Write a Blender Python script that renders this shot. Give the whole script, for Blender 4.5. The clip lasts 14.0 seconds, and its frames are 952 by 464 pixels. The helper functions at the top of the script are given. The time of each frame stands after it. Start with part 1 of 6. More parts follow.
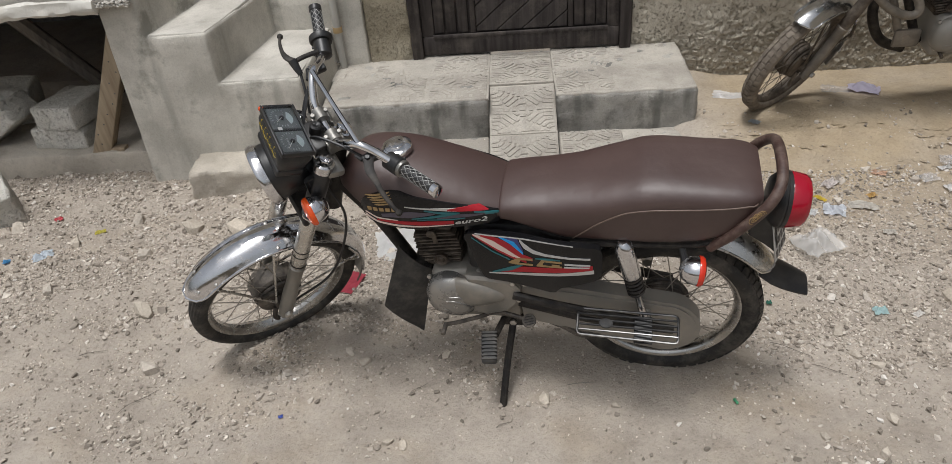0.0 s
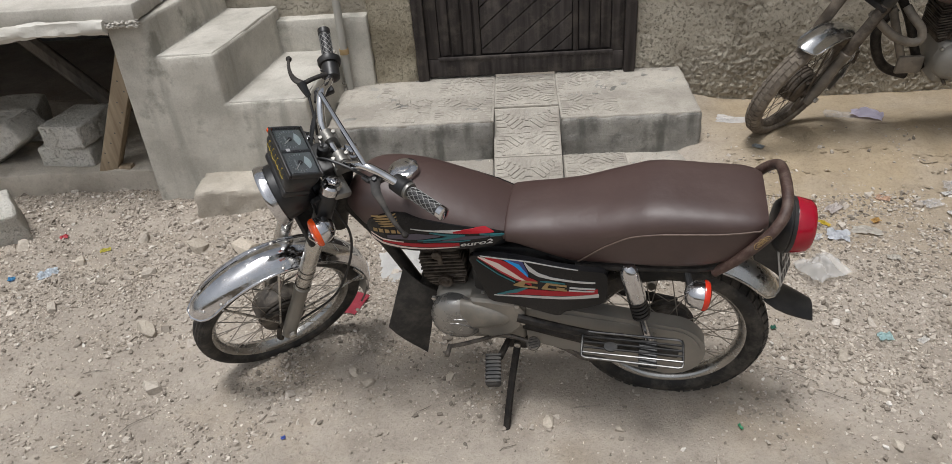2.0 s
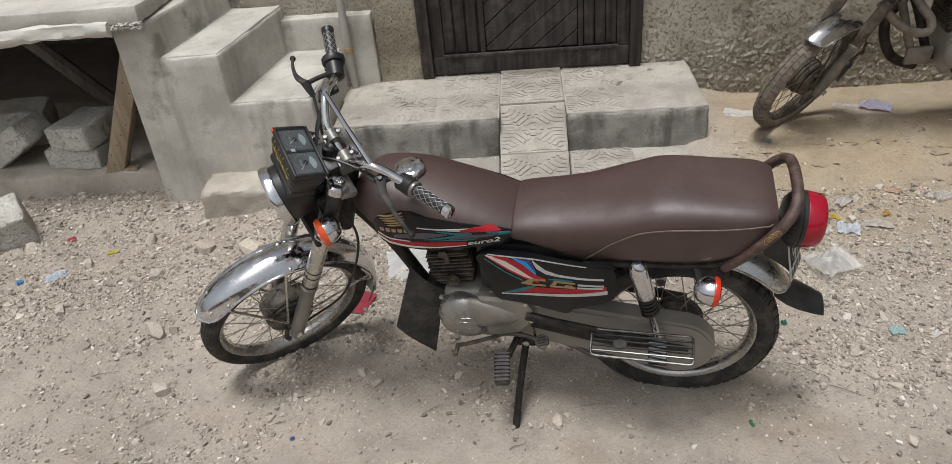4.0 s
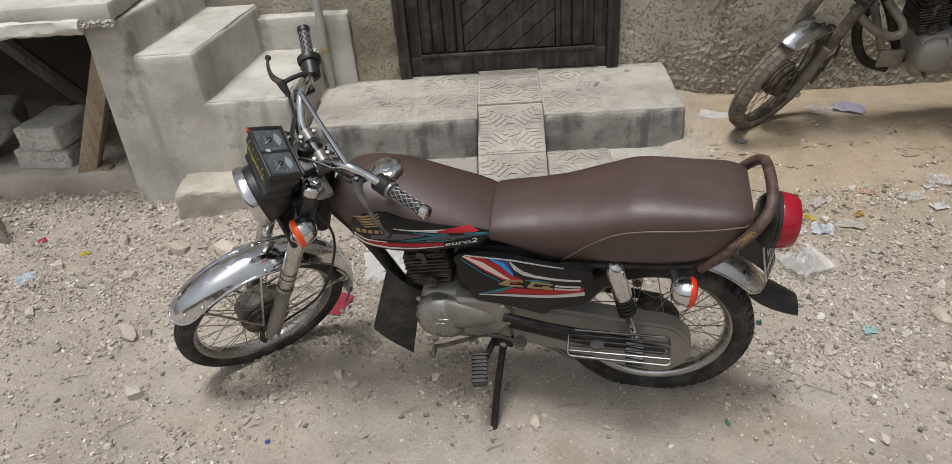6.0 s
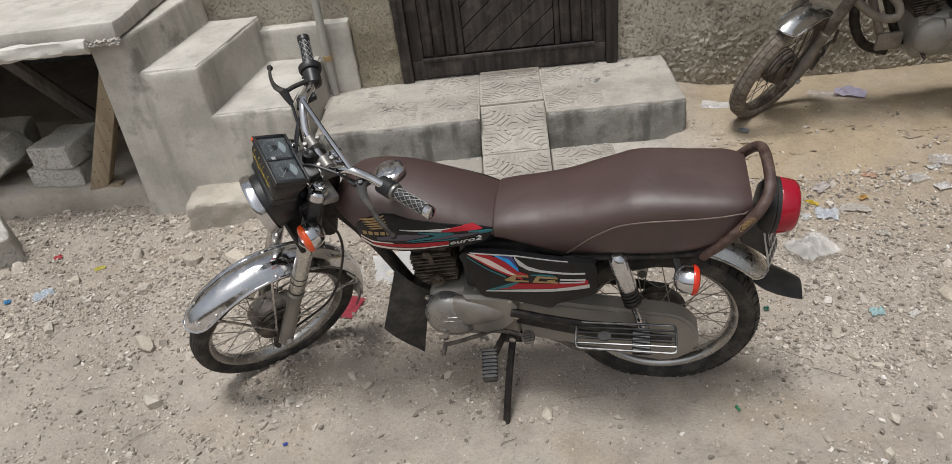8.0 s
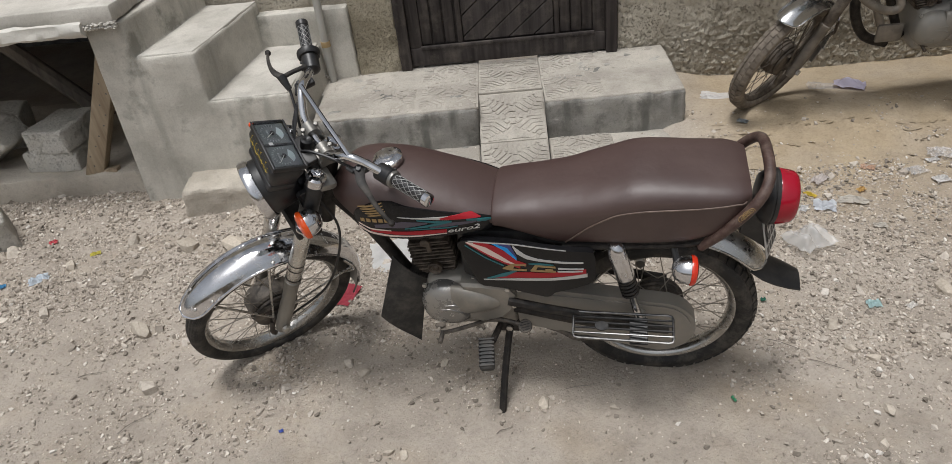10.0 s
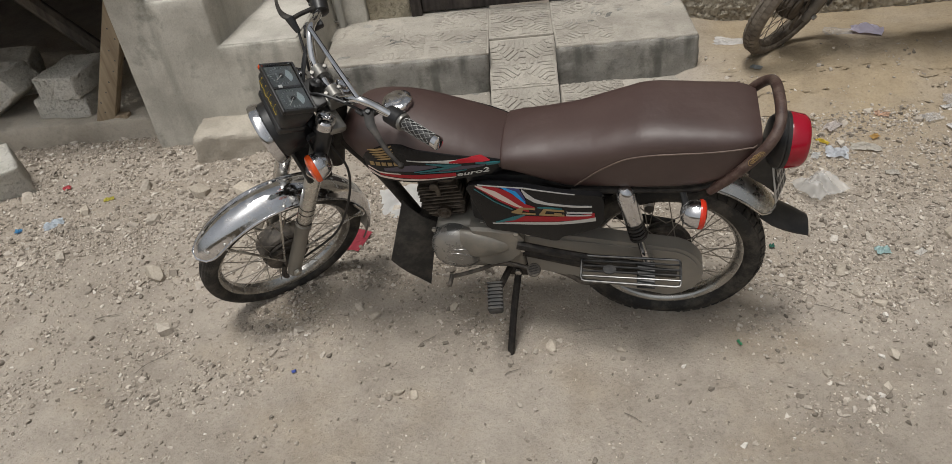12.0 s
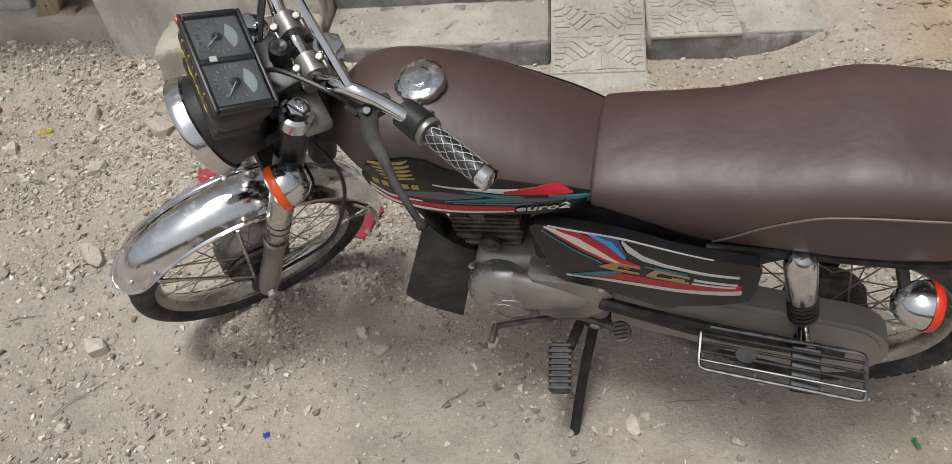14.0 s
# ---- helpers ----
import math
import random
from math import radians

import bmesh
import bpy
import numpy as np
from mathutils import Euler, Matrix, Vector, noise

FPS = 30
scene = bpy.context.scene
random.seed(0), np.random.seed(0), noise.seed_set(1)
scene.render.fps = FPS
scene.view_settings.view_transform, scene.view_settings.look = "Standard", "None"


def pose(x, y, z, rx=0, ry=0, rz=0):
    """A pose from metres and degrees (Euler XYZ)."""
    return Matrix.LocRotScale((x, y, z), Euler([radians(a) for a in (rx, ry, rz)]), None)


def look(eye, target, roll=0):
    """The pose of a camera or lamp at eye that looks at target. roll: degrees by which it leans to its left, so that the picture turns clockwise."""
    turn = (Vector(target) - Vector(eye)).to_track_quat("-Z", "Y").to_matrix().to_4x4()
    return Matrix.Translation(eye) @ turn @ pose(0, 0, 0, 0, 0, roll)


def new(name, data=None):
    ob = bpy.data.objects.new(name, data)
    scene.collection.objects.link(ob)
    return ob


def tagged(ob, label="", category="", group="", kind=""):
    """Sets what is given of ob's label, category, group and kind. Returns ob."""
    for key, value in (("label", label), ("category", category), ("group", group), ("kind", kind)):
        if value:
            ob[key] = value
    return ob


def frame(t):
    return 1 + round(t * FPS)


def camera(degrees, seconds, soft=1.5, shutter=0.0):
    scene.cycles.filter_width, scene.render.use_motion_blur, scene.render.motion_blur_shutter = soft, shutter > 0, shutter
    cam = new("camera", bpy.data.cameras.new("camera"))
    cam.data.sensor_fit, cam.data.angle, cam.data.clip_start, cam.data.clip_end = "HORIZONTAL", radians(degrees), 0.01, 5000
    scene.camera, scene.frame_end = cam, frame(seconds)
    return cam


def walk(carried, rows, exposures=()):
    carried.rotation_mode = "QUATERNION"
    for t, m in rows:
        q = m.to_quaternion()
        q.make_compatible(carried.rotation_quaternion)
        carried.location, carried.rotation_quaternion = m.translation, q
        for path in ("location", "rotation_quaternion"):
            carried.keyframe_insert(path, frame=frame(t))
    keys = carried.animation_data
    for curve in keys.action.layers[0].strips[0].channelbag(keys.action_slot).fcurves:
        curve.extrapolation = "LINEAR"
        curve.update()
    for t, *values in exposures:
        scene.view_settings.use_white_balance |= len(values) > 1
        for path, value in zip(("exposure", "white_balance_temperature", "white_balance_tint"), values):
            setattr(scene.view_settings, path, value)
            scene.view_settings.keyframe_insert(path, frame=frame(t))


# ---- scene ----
cam = camera(64.1, 14.0, soft=0.4, shutter=0.1)
EXPO = -0.08
PATH = [
    (0, (0.045, -0.033, 1.823), (-0.087, 1.607, 0.687), -5.1),
    (0.5, (0.049, -0.039, 1.831), (-0.1, 1.615, 0.716), -5.7),
    (1, (0.059, -0.037, 1.831), (-0.065, 1.621, 0.72), -5.6),
    (1.5, (0.054, -0.032, 1.83), (-0.071, 1.614, 0.701), -5.6),
    (2, (0.036, -0.035, 1.832), (-0.099, 1.635, 0.74), -4.6),
    (2.5, (0.034, -0.04, 1.832), (-0.142, 1.622, 0.734), -5.3),
    (5, (0.04, -0.012, 1.826), (-0.087, 1.655, 0.728), -6.0),
    (5.5, (0.043, -0.012, 1.826), (-0.067, 1.655, 0.727), -5.8),
    (6, (0.038, -0.015, 1.825), (-0.059, 1.652, 0.724), -4.6),
    (6.5, (0.048, -0.041, 1.827), (-0.085, 1.622, 0.724), -6.5),
    (7, (0.059, -0.058, 1.837), (-0.074, 1.615, 0.75), -6.9),
    (9.5, (0.061, -0.04, 1.827), (-0.065, 1.62, 0.719), -8.4),
    (10, (0.054, -0.047, 1.827), (-0.066, 1.607, 0.709), -6.9),
    (10.5, (0.045, -0.037, 1.809), (-0.084, 1.587, 0.648), -5.8),
    (11, (0.054, -0.062, 1.822), (-0.108, 1.548, 0.647), -6.9),
    (11.5, (0.059, -0.083, 1.828), (-0.081, 1.539, 0.665), -6.9),
    (12, (0.057, -0.07, 1.815), (-0.1, 1.509, 0.598), -7.6),
    (12.5, (0.024, 0.026, 1.791), (-0.113, 1.576, 0.535), -4.7),
    (12.7, (-0.004, 0.138, 1.77), (-0.06, 1.653, 0.465), -3.5),
    (13, (-0.033, 0.262, 1.754), (0.008, 1.759, 0.429), -4.3),
    (13.2, (-0.044, 0.337, 1.736), (-0.037, 1.861, 0.441), -4.6),
    (13.5, (-0.049, 0.509, 1.692), (-0.145, 2.041, 0.41), -5.9),
    (13.8, (-0.044, 0.706, 1.619), (-0.245, 2.13, 0.229), -6.9),
    (14, (-0.067, 0.818, 1.577), (-0.302, 2.149, 0.103), -8.0),
]
walk(cam, [(t, look(eye, target, roll)) for t, eye, target, roll in PATH],
     exposures=[(0, EXPO + 0.03, 6240, 9.3), (2.5, EXPO + 0.05, 6240, 9.3), (5, EXPO + 0.10, 6240, 9.3), (7.2, EXPO + 0.08, 6240, 9.3), (10.2, EXPO, 6240, 9.3), (11.0, EXPO - 0.13, 6330, 9), (11.5, EXPO - 0.13, 6380, 8.5), (12.0, EXPO - 0.17, 6470, 8), (12.5, EXPO - 0.24, 6750, 6.5), (13.0, EXPO - 0.2, 6580, 8), (13.5, EXPO, 6320, 9), (14, EXPO + 0.17, 6300, 8.5)])

# ---- world and light: a pale overcast sky over a narrow street ----
world = bpy.data.worlds.new("overcast_sky")
scene.world = world
world.use_nodes = True
wn, wl = world.node_tree.nodes, world.node_tree.links
sky = wn.new("ShaderNodeTexSky")
sky.sky_type = "NISHITA"
sky.sun_disc = False
sky.sun_elevation, sky.sun_rotation = radians(62), radians(200)
sky.air_density, sky.dust_density, sky.ozone_density = 1.2, 4.0, 1.0
haze = wn.new("ShaderNodeHueSaturation")
haze.inputs["Saturation"].default_value = 0.22
wl.new(sky.outputs[0], haze.inputs["Color"])
wl.new(haze.outputs[0], wn["Background"].inputs["Color"])
wn["Background"].inputs["Strength"].default_value = 0.095
sun_data = bpy.data.lights.new("sun", "SUN")
sun_data.energy, sun_data.angle, sun_data.color = 2.85, radians(17), (1.0, 0.962, 0.92)
sun = new("sun", sun_data)
sun.rotation_euler = (radians(6), radians(-6), 0)


# ---- materials ----
def grown(mat):
    """Nodes, links and the surface node of a material."""
    return mat.node_tree.nodes, mat.node_tree.links, mat.node_tree.nodes["Principled BSDF"]


def noise_tex(mat, scale, detail=4.0, rough=0.6, coord="Object"):
    n, l, _ = grown(mat)
    tc = n.new("ShaderNodeTexCoord")
    tx = n.new("ShaderNodeTexNoise")
    tx.inputs["Scale"].default_value = scale
    tx.inputs["Detail"].default_value = detail
    tx.inputs["Roughness"].default_value = rough
    l.new(tc.outputs[coord], tx.inputs["Vector"])
    return tx.outputs["Fac"]


def ramp(mat, fac, stops):
    n, l, _ = grown(mat)
    r = n.new("ShaderNodeValToRGB")
    while len(r.color_ramp.elements) < len(stops):
        r.color_ramp.elements.new(0.5)
    for e, (p, c) in zip(r.color_ramp.elements, stops):
        e.position, e.color = p, (*c, 1) if len(c) == 3 else (c[0], c[0], c[0], 1)
    l.new(fac, r.inputs["Fac"])
    return r.outputs["Color"]


def mixed(mat, fac, a, b, mode="MIX"):
    n, l, _ = grown(mat)
    m = n.new("ShaderNodeMix")
    m.data_type, m.blend_type = "RGBA", mode
    for sock, v in ((m.inputs["Factor"], fac), (m.inputs["A"], a), (m.inputs["B"], b)):
        if hasattr(v, "is_linked"):
            l.new(v, sock)
        elif isinstance(v, (int, float)):
            sock.default_value = v
        else:
            sock.default_value = (*v, 1)
    return m.outputs["Result"]


def bumped(mat, height, strength, distance=0.01):
    n, l, p = grown(mat)
    b = n.new("ShaderNodeBump")
    b.inputs["Strength"].default_value, b.inputs["Distance"].default_value = strength, distance
    l.new(height, b.inputs["Height"])
    if p.inputs["Normal"].is_linked:
        l.new(p.inputs["Normal"].links[0].from_socket, b.inputs["Normal"])
    l.new(b.outputs["Normal"], p.inputs["Normal"])


def plain(name, colour, rough=0.5, metal=0.0, spec=0.5):
    mat = bpy.data.materials.new(name)
    mat.use_nodes = True
    p = mat.node_tree.nodes["Principled BSDF"]
    p.inputs["Base Color"].default_value = (*colour, 1)
    p.inputs["Roughness"].default_value, p.inputs["Metallic"].default_value = rough, metal
    p.inputs["Specular IOR Level"].default_value = spec
    return mat


DUST = (0.36, 0.31, 0.25)


def dusty(name, colour, rough=0.5, metal=0.0, dust=0.35, scale=14.0, vary=0.25, bump=0.0, spec=0.5, coat=0.0, edge=(0.45, 0.8)):
    """A surface with a faint change of tone and dust lying on it in uneven patches."""
    mat = plain(name, colour, rough, metal, spec)
    n, l, p = grown(mat)
    dark = tuple(c * (1 - vary) for c in colour)
    light = tuple(min(1, c * (1 + vary)) for c in colour)
    base = ramp(mat, noise_tex(mat, scale * 0.5, 3), [(0.3, dark), (0.7, light)])
    patch = ramp(mat, noise_tex(mat, scale, 8, 0.72), [(edge[0], (0, 0, 0)), (edge[1], (dust, dust, dust))])
    l.new(mixed(mat, patch, base, DUST), p.inputs["Base Color"])
    l.new(ramp(mat, patch, [(0.0, (rough,)), (1.0, (0.95,))]), p.inputs["Roughness"])
    if metal:
        l.new(ramp(mat, patch, [(0.0, (metal,)), (1.0, (0.0,))]), p.inputs["Metallic"])
    if bump:
        bumped(mat, noise_tex(mat, scale * 8, 5), bump, 0.003)
    if coat:
        p.inputs["Coat Weight"].default_value, p.inputs["Coat Roughness"].default_value = coat, 0.08
    return mat


def stretch(mat, axis, lo, hi):
    """0 to 1 along one axis of the place."""
    n, l, _ = grown(mat)
    tc, xyz, mr = n.new("ShaderNodeTexCoord"), n.new("ShaderNodeSeparateXYZ"), n.new("ShaderNodeMapRange")
    l.new(tc.outputs["Object"], xyz.inputs[0])
    mr.inputs["From Min"].default_value, mr.inputs["From Max"].default_value = lo, hi
    mr.interpolation_type = "SMOOTHSTEP"
    l.new(xyz.outputs[axis], mr.inputs["Value"])
    return mr.outputs[0]


def earth(name, low, mid, high, ochre, sand):
    """Trodden dust: soft wide tones, ochre patches, a yellow sand corner by the wall and fine grain."""
    mat = plain(name, mid, 0.95, 0, 0.15)
    n, l, p = grown(mat)
    col = ramp(mat, noise_tex(mat, 1.3, 6, 0.55), [(0.36, low), (0.5, mid), (0.64, high)])
    tan = ramp(mat, noise_tex(mat, 1.9, 7, 0.62), [(0.50, (0, 0, 0)), (0.68, (0.75, 0.75, 0.75))])
    col = mixed(mat, tan, col, ochre)
    side = mixed(mat, 1.0, stretch(mat, "X", 0.75, 1.25), stretch(mat, "Y", 2.35, 2.85), "MULTIPLY")
    patch = mixed(mat, 1.0, side, ramp(mat, noise_tex(mat, 2.4, 6), [(0.28, (0.45, 0.45, 0.45)), (0.58, (1, 1, 1))]), "MULTIPLY")
    col = mixed(mat, patch, col, sand)
    crust = ramp(mat, noise_tex(mat, 9, 7, 0.65), [(0.36, (0.88, 0.875, 0.87)), (0.52, (1, 1, 1)), (0.66, (1.06, 1.06, 1.05))])
    col = mixed(mat, 1.0, col, crust, "MULTIPLY")
    fine = ramp(mat, noise_tex(mat, 70, 8, 0.75), [(0.34, (0.80, 0.79, 0.78)), (0.48, (1, 1, 1)), (0.68, (1.08, 1.08, 1.07))])
    col = mixed(mat, 1.0, col, fine, "MULTIPLY")
    l.new(col, p.inputs["Base Color"])
    bumped(mat, noise_tex(mat, 16, 9, 0.68), 0.5, 0.02)
    bumped(mat, noise_tex(mat, 95, 7, 0.72), 0.85, 0.009)
    return mat


def cement(name, low, mid, high, stain, stain_at=(0.55, 0.68), bump=0.5, pits=0.25, drips=0.5, wide=4.6, relief=False):
    mat = plain(name, mid, 0.9, 0, 0.25)
    n, l, p = grown(mat)
    col = ramp(mat, noise_tex(mat, 3.2, 7, 0.58), [(0.40, low), (0.5, mid), (0.62, high)])
    grain = ramp(mat, noise_tex(mat, 110, 8, 0.8), [(0.36, (0.88, 0.875, 0.87)), (0.5, (1, 1, 1)), (0.64, (1.07, 1.07, 1.06))])
    col = mixed(mat, 1.0, col, grain, "MULTIPLY")
    holes = ramp(mat, noise_tex(mat, 42, 7, 0.68), [(0.565, (0, 0, 0)), (0.615, (1, 1, 1))])
    col = mixed(mat, mixed(mat, 1.0, holes, (pits, pits, pits), "MULTIPLY"), col, tuple(c * 0.7 for c in stain))
    blot = ramp(mat, noise_tex(mat, wide, 9, 0.62), [(stain_at[0], (0, 0, 0)), (stain_at[1], (0.75, 0.75, 0.75))])
    col = mixed(mat, blot, col, stain)
    drip = n.new("ShaderNodeTexNoise")
    drip.inputs["Scale"].default_value, drip.inputs["Detail"].default_value = 1.0, 6
    mp = n.new("ShaderNodeMapping")
    mp.inputs["Scale"].default_value = (11, 11, 1.6)
    tc = n.new("ShaderNodeTexCoord")
    l.new(tc.outputs["Object"], mp.inputs["Vector"])
    l.new(mp.outputs["Vector"], drip.inputs["Vector"])
    streak = ramp(mat, drip.outputs["Fac"], [(0.55, (0, 0, 0)), (0.70, (drips, drips, drips))])
    col = mixed(mat, streak, col, stain)
    l.new(col, p.inputs["Base Color"])
    bumped(mat, noise_tex(mat, 22, 8, 0.7), bump, 0.012)
    bumped(mat, noise_tex(mat, 140, 8, 0.8), bump, 0.006)
    if relief:
        bumped(mat, ramp(mat, noise_tex(mat, 68, 6, 0.62), [(0.56, (1, 1, 1)), (0.66, (0, 0, 0))]), 1.0, 0.010)
    return mat


M_DIRT = earth("trodden_dirt", (0.345, 0.302, 0.256), (0.405, 0.357, 0.304), (0.445, 0.395, 0.340), (0.385, 0.320, 0.245), (0.40, 0.322, 0.222))
M_CEMENT = cement("grey_trowelled_cement", (0.43, 0.408, 0.36), (0.53, 0.503, 0.448), (0.60, 0.572, 0.512), (0.20, 0.195, 0.165), (0.545, 0.63), 0.6, 0.10, 0.4, 2.9)
M_SLAB = cement("pale_cement_top", (0.42, 0.398, 0.355), (0.49, 0.465, 0.42), (0.55, 0.525, 0.475), (0.30, 0.28, 0.25), (0.62, 0.82), 0.4, 0.1)
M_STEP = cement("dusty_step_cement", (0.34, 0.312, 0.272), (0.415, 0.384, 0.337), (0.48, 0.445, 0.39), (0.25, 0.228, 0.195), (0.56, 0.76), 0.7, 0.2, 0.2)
# Riser cement: darker base than the step tops, with blotches and streaks.
M_RISER = cement("darker_streaked_cement", (0.25, 0.24, 0.22), (0.33, 0.317, 0.29), (0.44, 0.42, 0.38), (0.13, 0.128, 0.115), (0.5, 0.6), 0.9, 0.3, 0.8)
M_WALL = cement("rough_wall_plaster", (0.33, 0.295, 0.235), (0.42, 0.378, 0.308), (0.49, 0.445, 0.365), (0.27, 0.24, 0.19), (0.58, 0.78), 1.0, 0.12, 0.1, relief=True)
M_BLOCK = cement("broken_concrete", (0.58, 0.55, 0.49), (0.72, 0.69, 0.62), (0.78, 0.75, 0.69), (0.54, 0.51, 0.46), (0.6, 0.8), 1.4, 0.4, 0.0, relief=True)
M_DARK = cement("shade_dark_cement", (0.10, 0.095, 0.09), (0.14, 0.13, 0.12), (0.18, 0.17, 0.15), (0.06, 0.06, 0.06))


def stone_mat(name, stops):
    mat = plain(name, (0.4, 0.37, 0.32), 0.92, 0, 0.25)
    n, l, p = grown(mat)
    geo = n.new("ShaderNodeNewGeometry")
    col = ramp(mat, geo.outputs["Random Per Island"], stops)
    info = n.new("ShaderNodeObjectInfo")
    col = mixed(mat, 1.0, col, ramp(mat, info.outputs["Random"], [(0.0, (0.88, 0.88, 0.89)), (1.0, (1.08, 1.06, 1.03))]), "MULTIPLY")
    grain = ramp(mat, noise_tex(mat, 70, 6, 0.7), [(0.3, (0.75, 0.74, 0.72)), (0.6, (1.05, 1.04, 1.03))])
    l.new(mixed(mat, 1.0, col, grain, "MULTIPLY"), p.inputs["Base Color"])
    bumped(mat, noise_tex(mat, 120, 5), 0.5, 0.004)
    return mat


M_STONE = stone_mat("mixed_gravel", [(0.0, (0.19, 0.166, 0.138)), (0.22, (0.34, 0.30, 0.253)), (0.55, (0.47, 0.419, 0.358)), (0.82, (0.56, 0.508, 0.445)), (0.95, (0.66, 0.60, 0.52)), (1.0, (0.80, 0.77, 0.72))])
M_ROCK = stone_mat("grey_beige_stone", [(0.0, (0.37, 0.335, 0.285)), (0.5, (0.46, 0.415, 0.355)), (1.0, (0.53, 0.48, 0.415))])

M_LEATHER = dusty("brown_leatherette", (0.054, 0.029, 0.025), 0.5, 0, 0.05, 6, 0.12, 0.2, 0.75)
bumped(M_LEATHER, noise_tex(M_LEATHER, 11, 3, 0.5), 0.25, 0.012)
M_LEATHER2 = dusty("worn_brown_wrap", (0.055, 0.028, 0.022), 0.5, 0, 0.28, 30, 0.3, 0.5)
M_PIPING = dusty("brown_piping", (0.11, 0.075, 0.06), 0.5, 0, 0.25, 40, 0.2)
M_BLACK = dusty("black_gloss_paint", (0.007, 0.007, 0.008), 0.2, 0, 0.02, 12, 0.2, 0, 0.25, 0.08)
M_PLASTIC = dusty("black_plastic", (0.011, 0.011, 0.012), 0.40, 0, 0.09, 16, 0.2, 0.15)
M_FRAME = dusty("black_frame_paint", (0.013, 0.011, 0.010), 0.55, 0, 0.16, 22, 0.3, spec=0.3)
M_RUBBER = dusty("dusty_tyre_rubber", (0.016, 0.015, 0.014), 0.7, 0, 0.3, 18, 0.3, 0.3)
M_FLAP = dusty("black_rubber_flap", (0.02, 0.02, 0.02), 0.6, 0, 0.22, 18, 0.3, 0.2)
M_CHROME = dusty("polished_chrome", (0.60, 0.60, 0.615), 0.055, 1.0, 0.34, 40, 0.10, 0.05, edge=(0.5, 0.68))
M_BRIGHT = dusty("clean_bar_chrome", (0.70, 0.70, 0.71), 0.05, 1.0, 0.06, 30, 0.06)
M_CHROME2 = dusty("dull_dusty_chrome", (0.56, 0.545, 0.515), 0.2, 1.0, 0.5, 22, 0.15, 0.05)
M_RIM = dusty("dusty_rim_steel", (0.46, 0.45, 0.43), 0.22, 1.0, 0.22, 24, 0.2)
M_SPOKE = dusty("dull_spoke_steel", (0.32, 0.29, 0.25), 0.45, 0.7, 0.5, 40, 0.2)
M_ALLOY = dusty("dusty_cast_alloy", (0.235, 0.222, 0.198), 0.36, 0.4, 0.6, 5, 0.25, 0.12, edge=(0.46, 0.66))
M_COVER = dusty("polished_dusty_cover", (0.25, 0.245, 0.235), 0.2, 0.65, 0.62, 5, 0.15, 0.05, edge=(0.48, 0.62))
M_CASE = dusty("dusty_grey_chain_case", (0.225, 0.21, 0.187), 0.42, 0.2, 0.5, 4, 0.22, 0.1, edge=(0.46, 0.66))
M_FIN = dusty("oily_engine_fins", (0.040, 0.028, 0.019), 0.55, 0.15, 0.24, 24, 0.4, 0.6, edge=(0.44, 0.62))
M_HUB = dusty("dusty_black_hub", (0.055, 0.047, 0.04), 0.6, 0.2, 0.5, 24, 0.3, 0.3)
M_RED = plain("red_lens", (0.30, 0.004, 0.018), 0.14)
M_ORANGE = plain("orange_lens", (0.72, 0.085, 0.012), 0.2)
M_AMBER = plain("reddish_lens", (0.56, 0.032, 0.012), 0.2)
# Dial face colour lifted to blue-grey for the sky mirrored in its glass.
M_DIAL = plain("dial_face_sky_tint", (0.085, 0.096, 0.10), 0.5)
M_DIALPALE = plain("pale_blue_dial_print", (0.31, 0.37, 0.39), 0.5)
M_WHITE = plain("white_print", (0.47, 0.46, 0.44), 0.45)
M_YELLOW = plain("yellow_print", (0.42, 0.32, 0.03), 0.45)
M_GOLD = plain("gold_print", (0.29, 0.19, 0.08), 0.4)
M_TICK = plain("grey_dial_print", (0.22, 0.24, 0.25), 0.5)
M_SRED = plain("red_print", (0.33, 0.012, 0.02), 0.3, 0, 0.3)
M_CLAMP = dusty("cast_clamp_alloy", (0.24, 0.232, 0.215), 0.34, 0.7, 0.35, 30, 0.2, 0.2)
M_NET = plain("silver_net_print", (0.27, 0.27, 0.26), 0.4, 0.3)
M_STEAL = plain("teal_print", (0.015, 0.13, 0.15), 0.3)
M_SBLUE = plain("blue_print", (0.02, 0.29, 0.70), 0.3, 0, 0.3)
M_SGREY = plain("violet_grey_print", (0.07, 0.06, 0.085), 0.3)
M_PEACH = plain("pale_peach_print", (0.64, 0.52, 0.47), 0.35)
M_INDIGO = plain("indigo_print", (0.035, 0.04, 0.16), 0.3)
M_SILVER = plain("silver_print", (0.5, 0.5, 0.5), 0.3, 0.3)
M_CABLE = plain("black_cable", (0.015, 0.015, 0.016), 0.45)
M_GLASS = plain("dial_glass", (1, 1, 1), 0.03)
_p = M_GLASS.node_tree.nodes["Principled BSDF"]
_p.inputs["Transmission Weight"].default_value, _p.inputs["IOR"].default_value = 1.0, 1.35
M_DCHROME = dusty("black_worn_slat", (0.016, 0.016, 0.017), 0.55, 0.0, 0.1, 30, 0.5, spec=0.25)
M_GRILLE = dusty("worn_grille_chrome", (0.14, 0.14, 0.14), 0.28, 1.0, 0.3, 40, 0.5)
M_BOLT = dusty("steel_bolt", (0.5, 0.48, 0.45), 0.35, 0.9, 0.4, 40, 0.2)


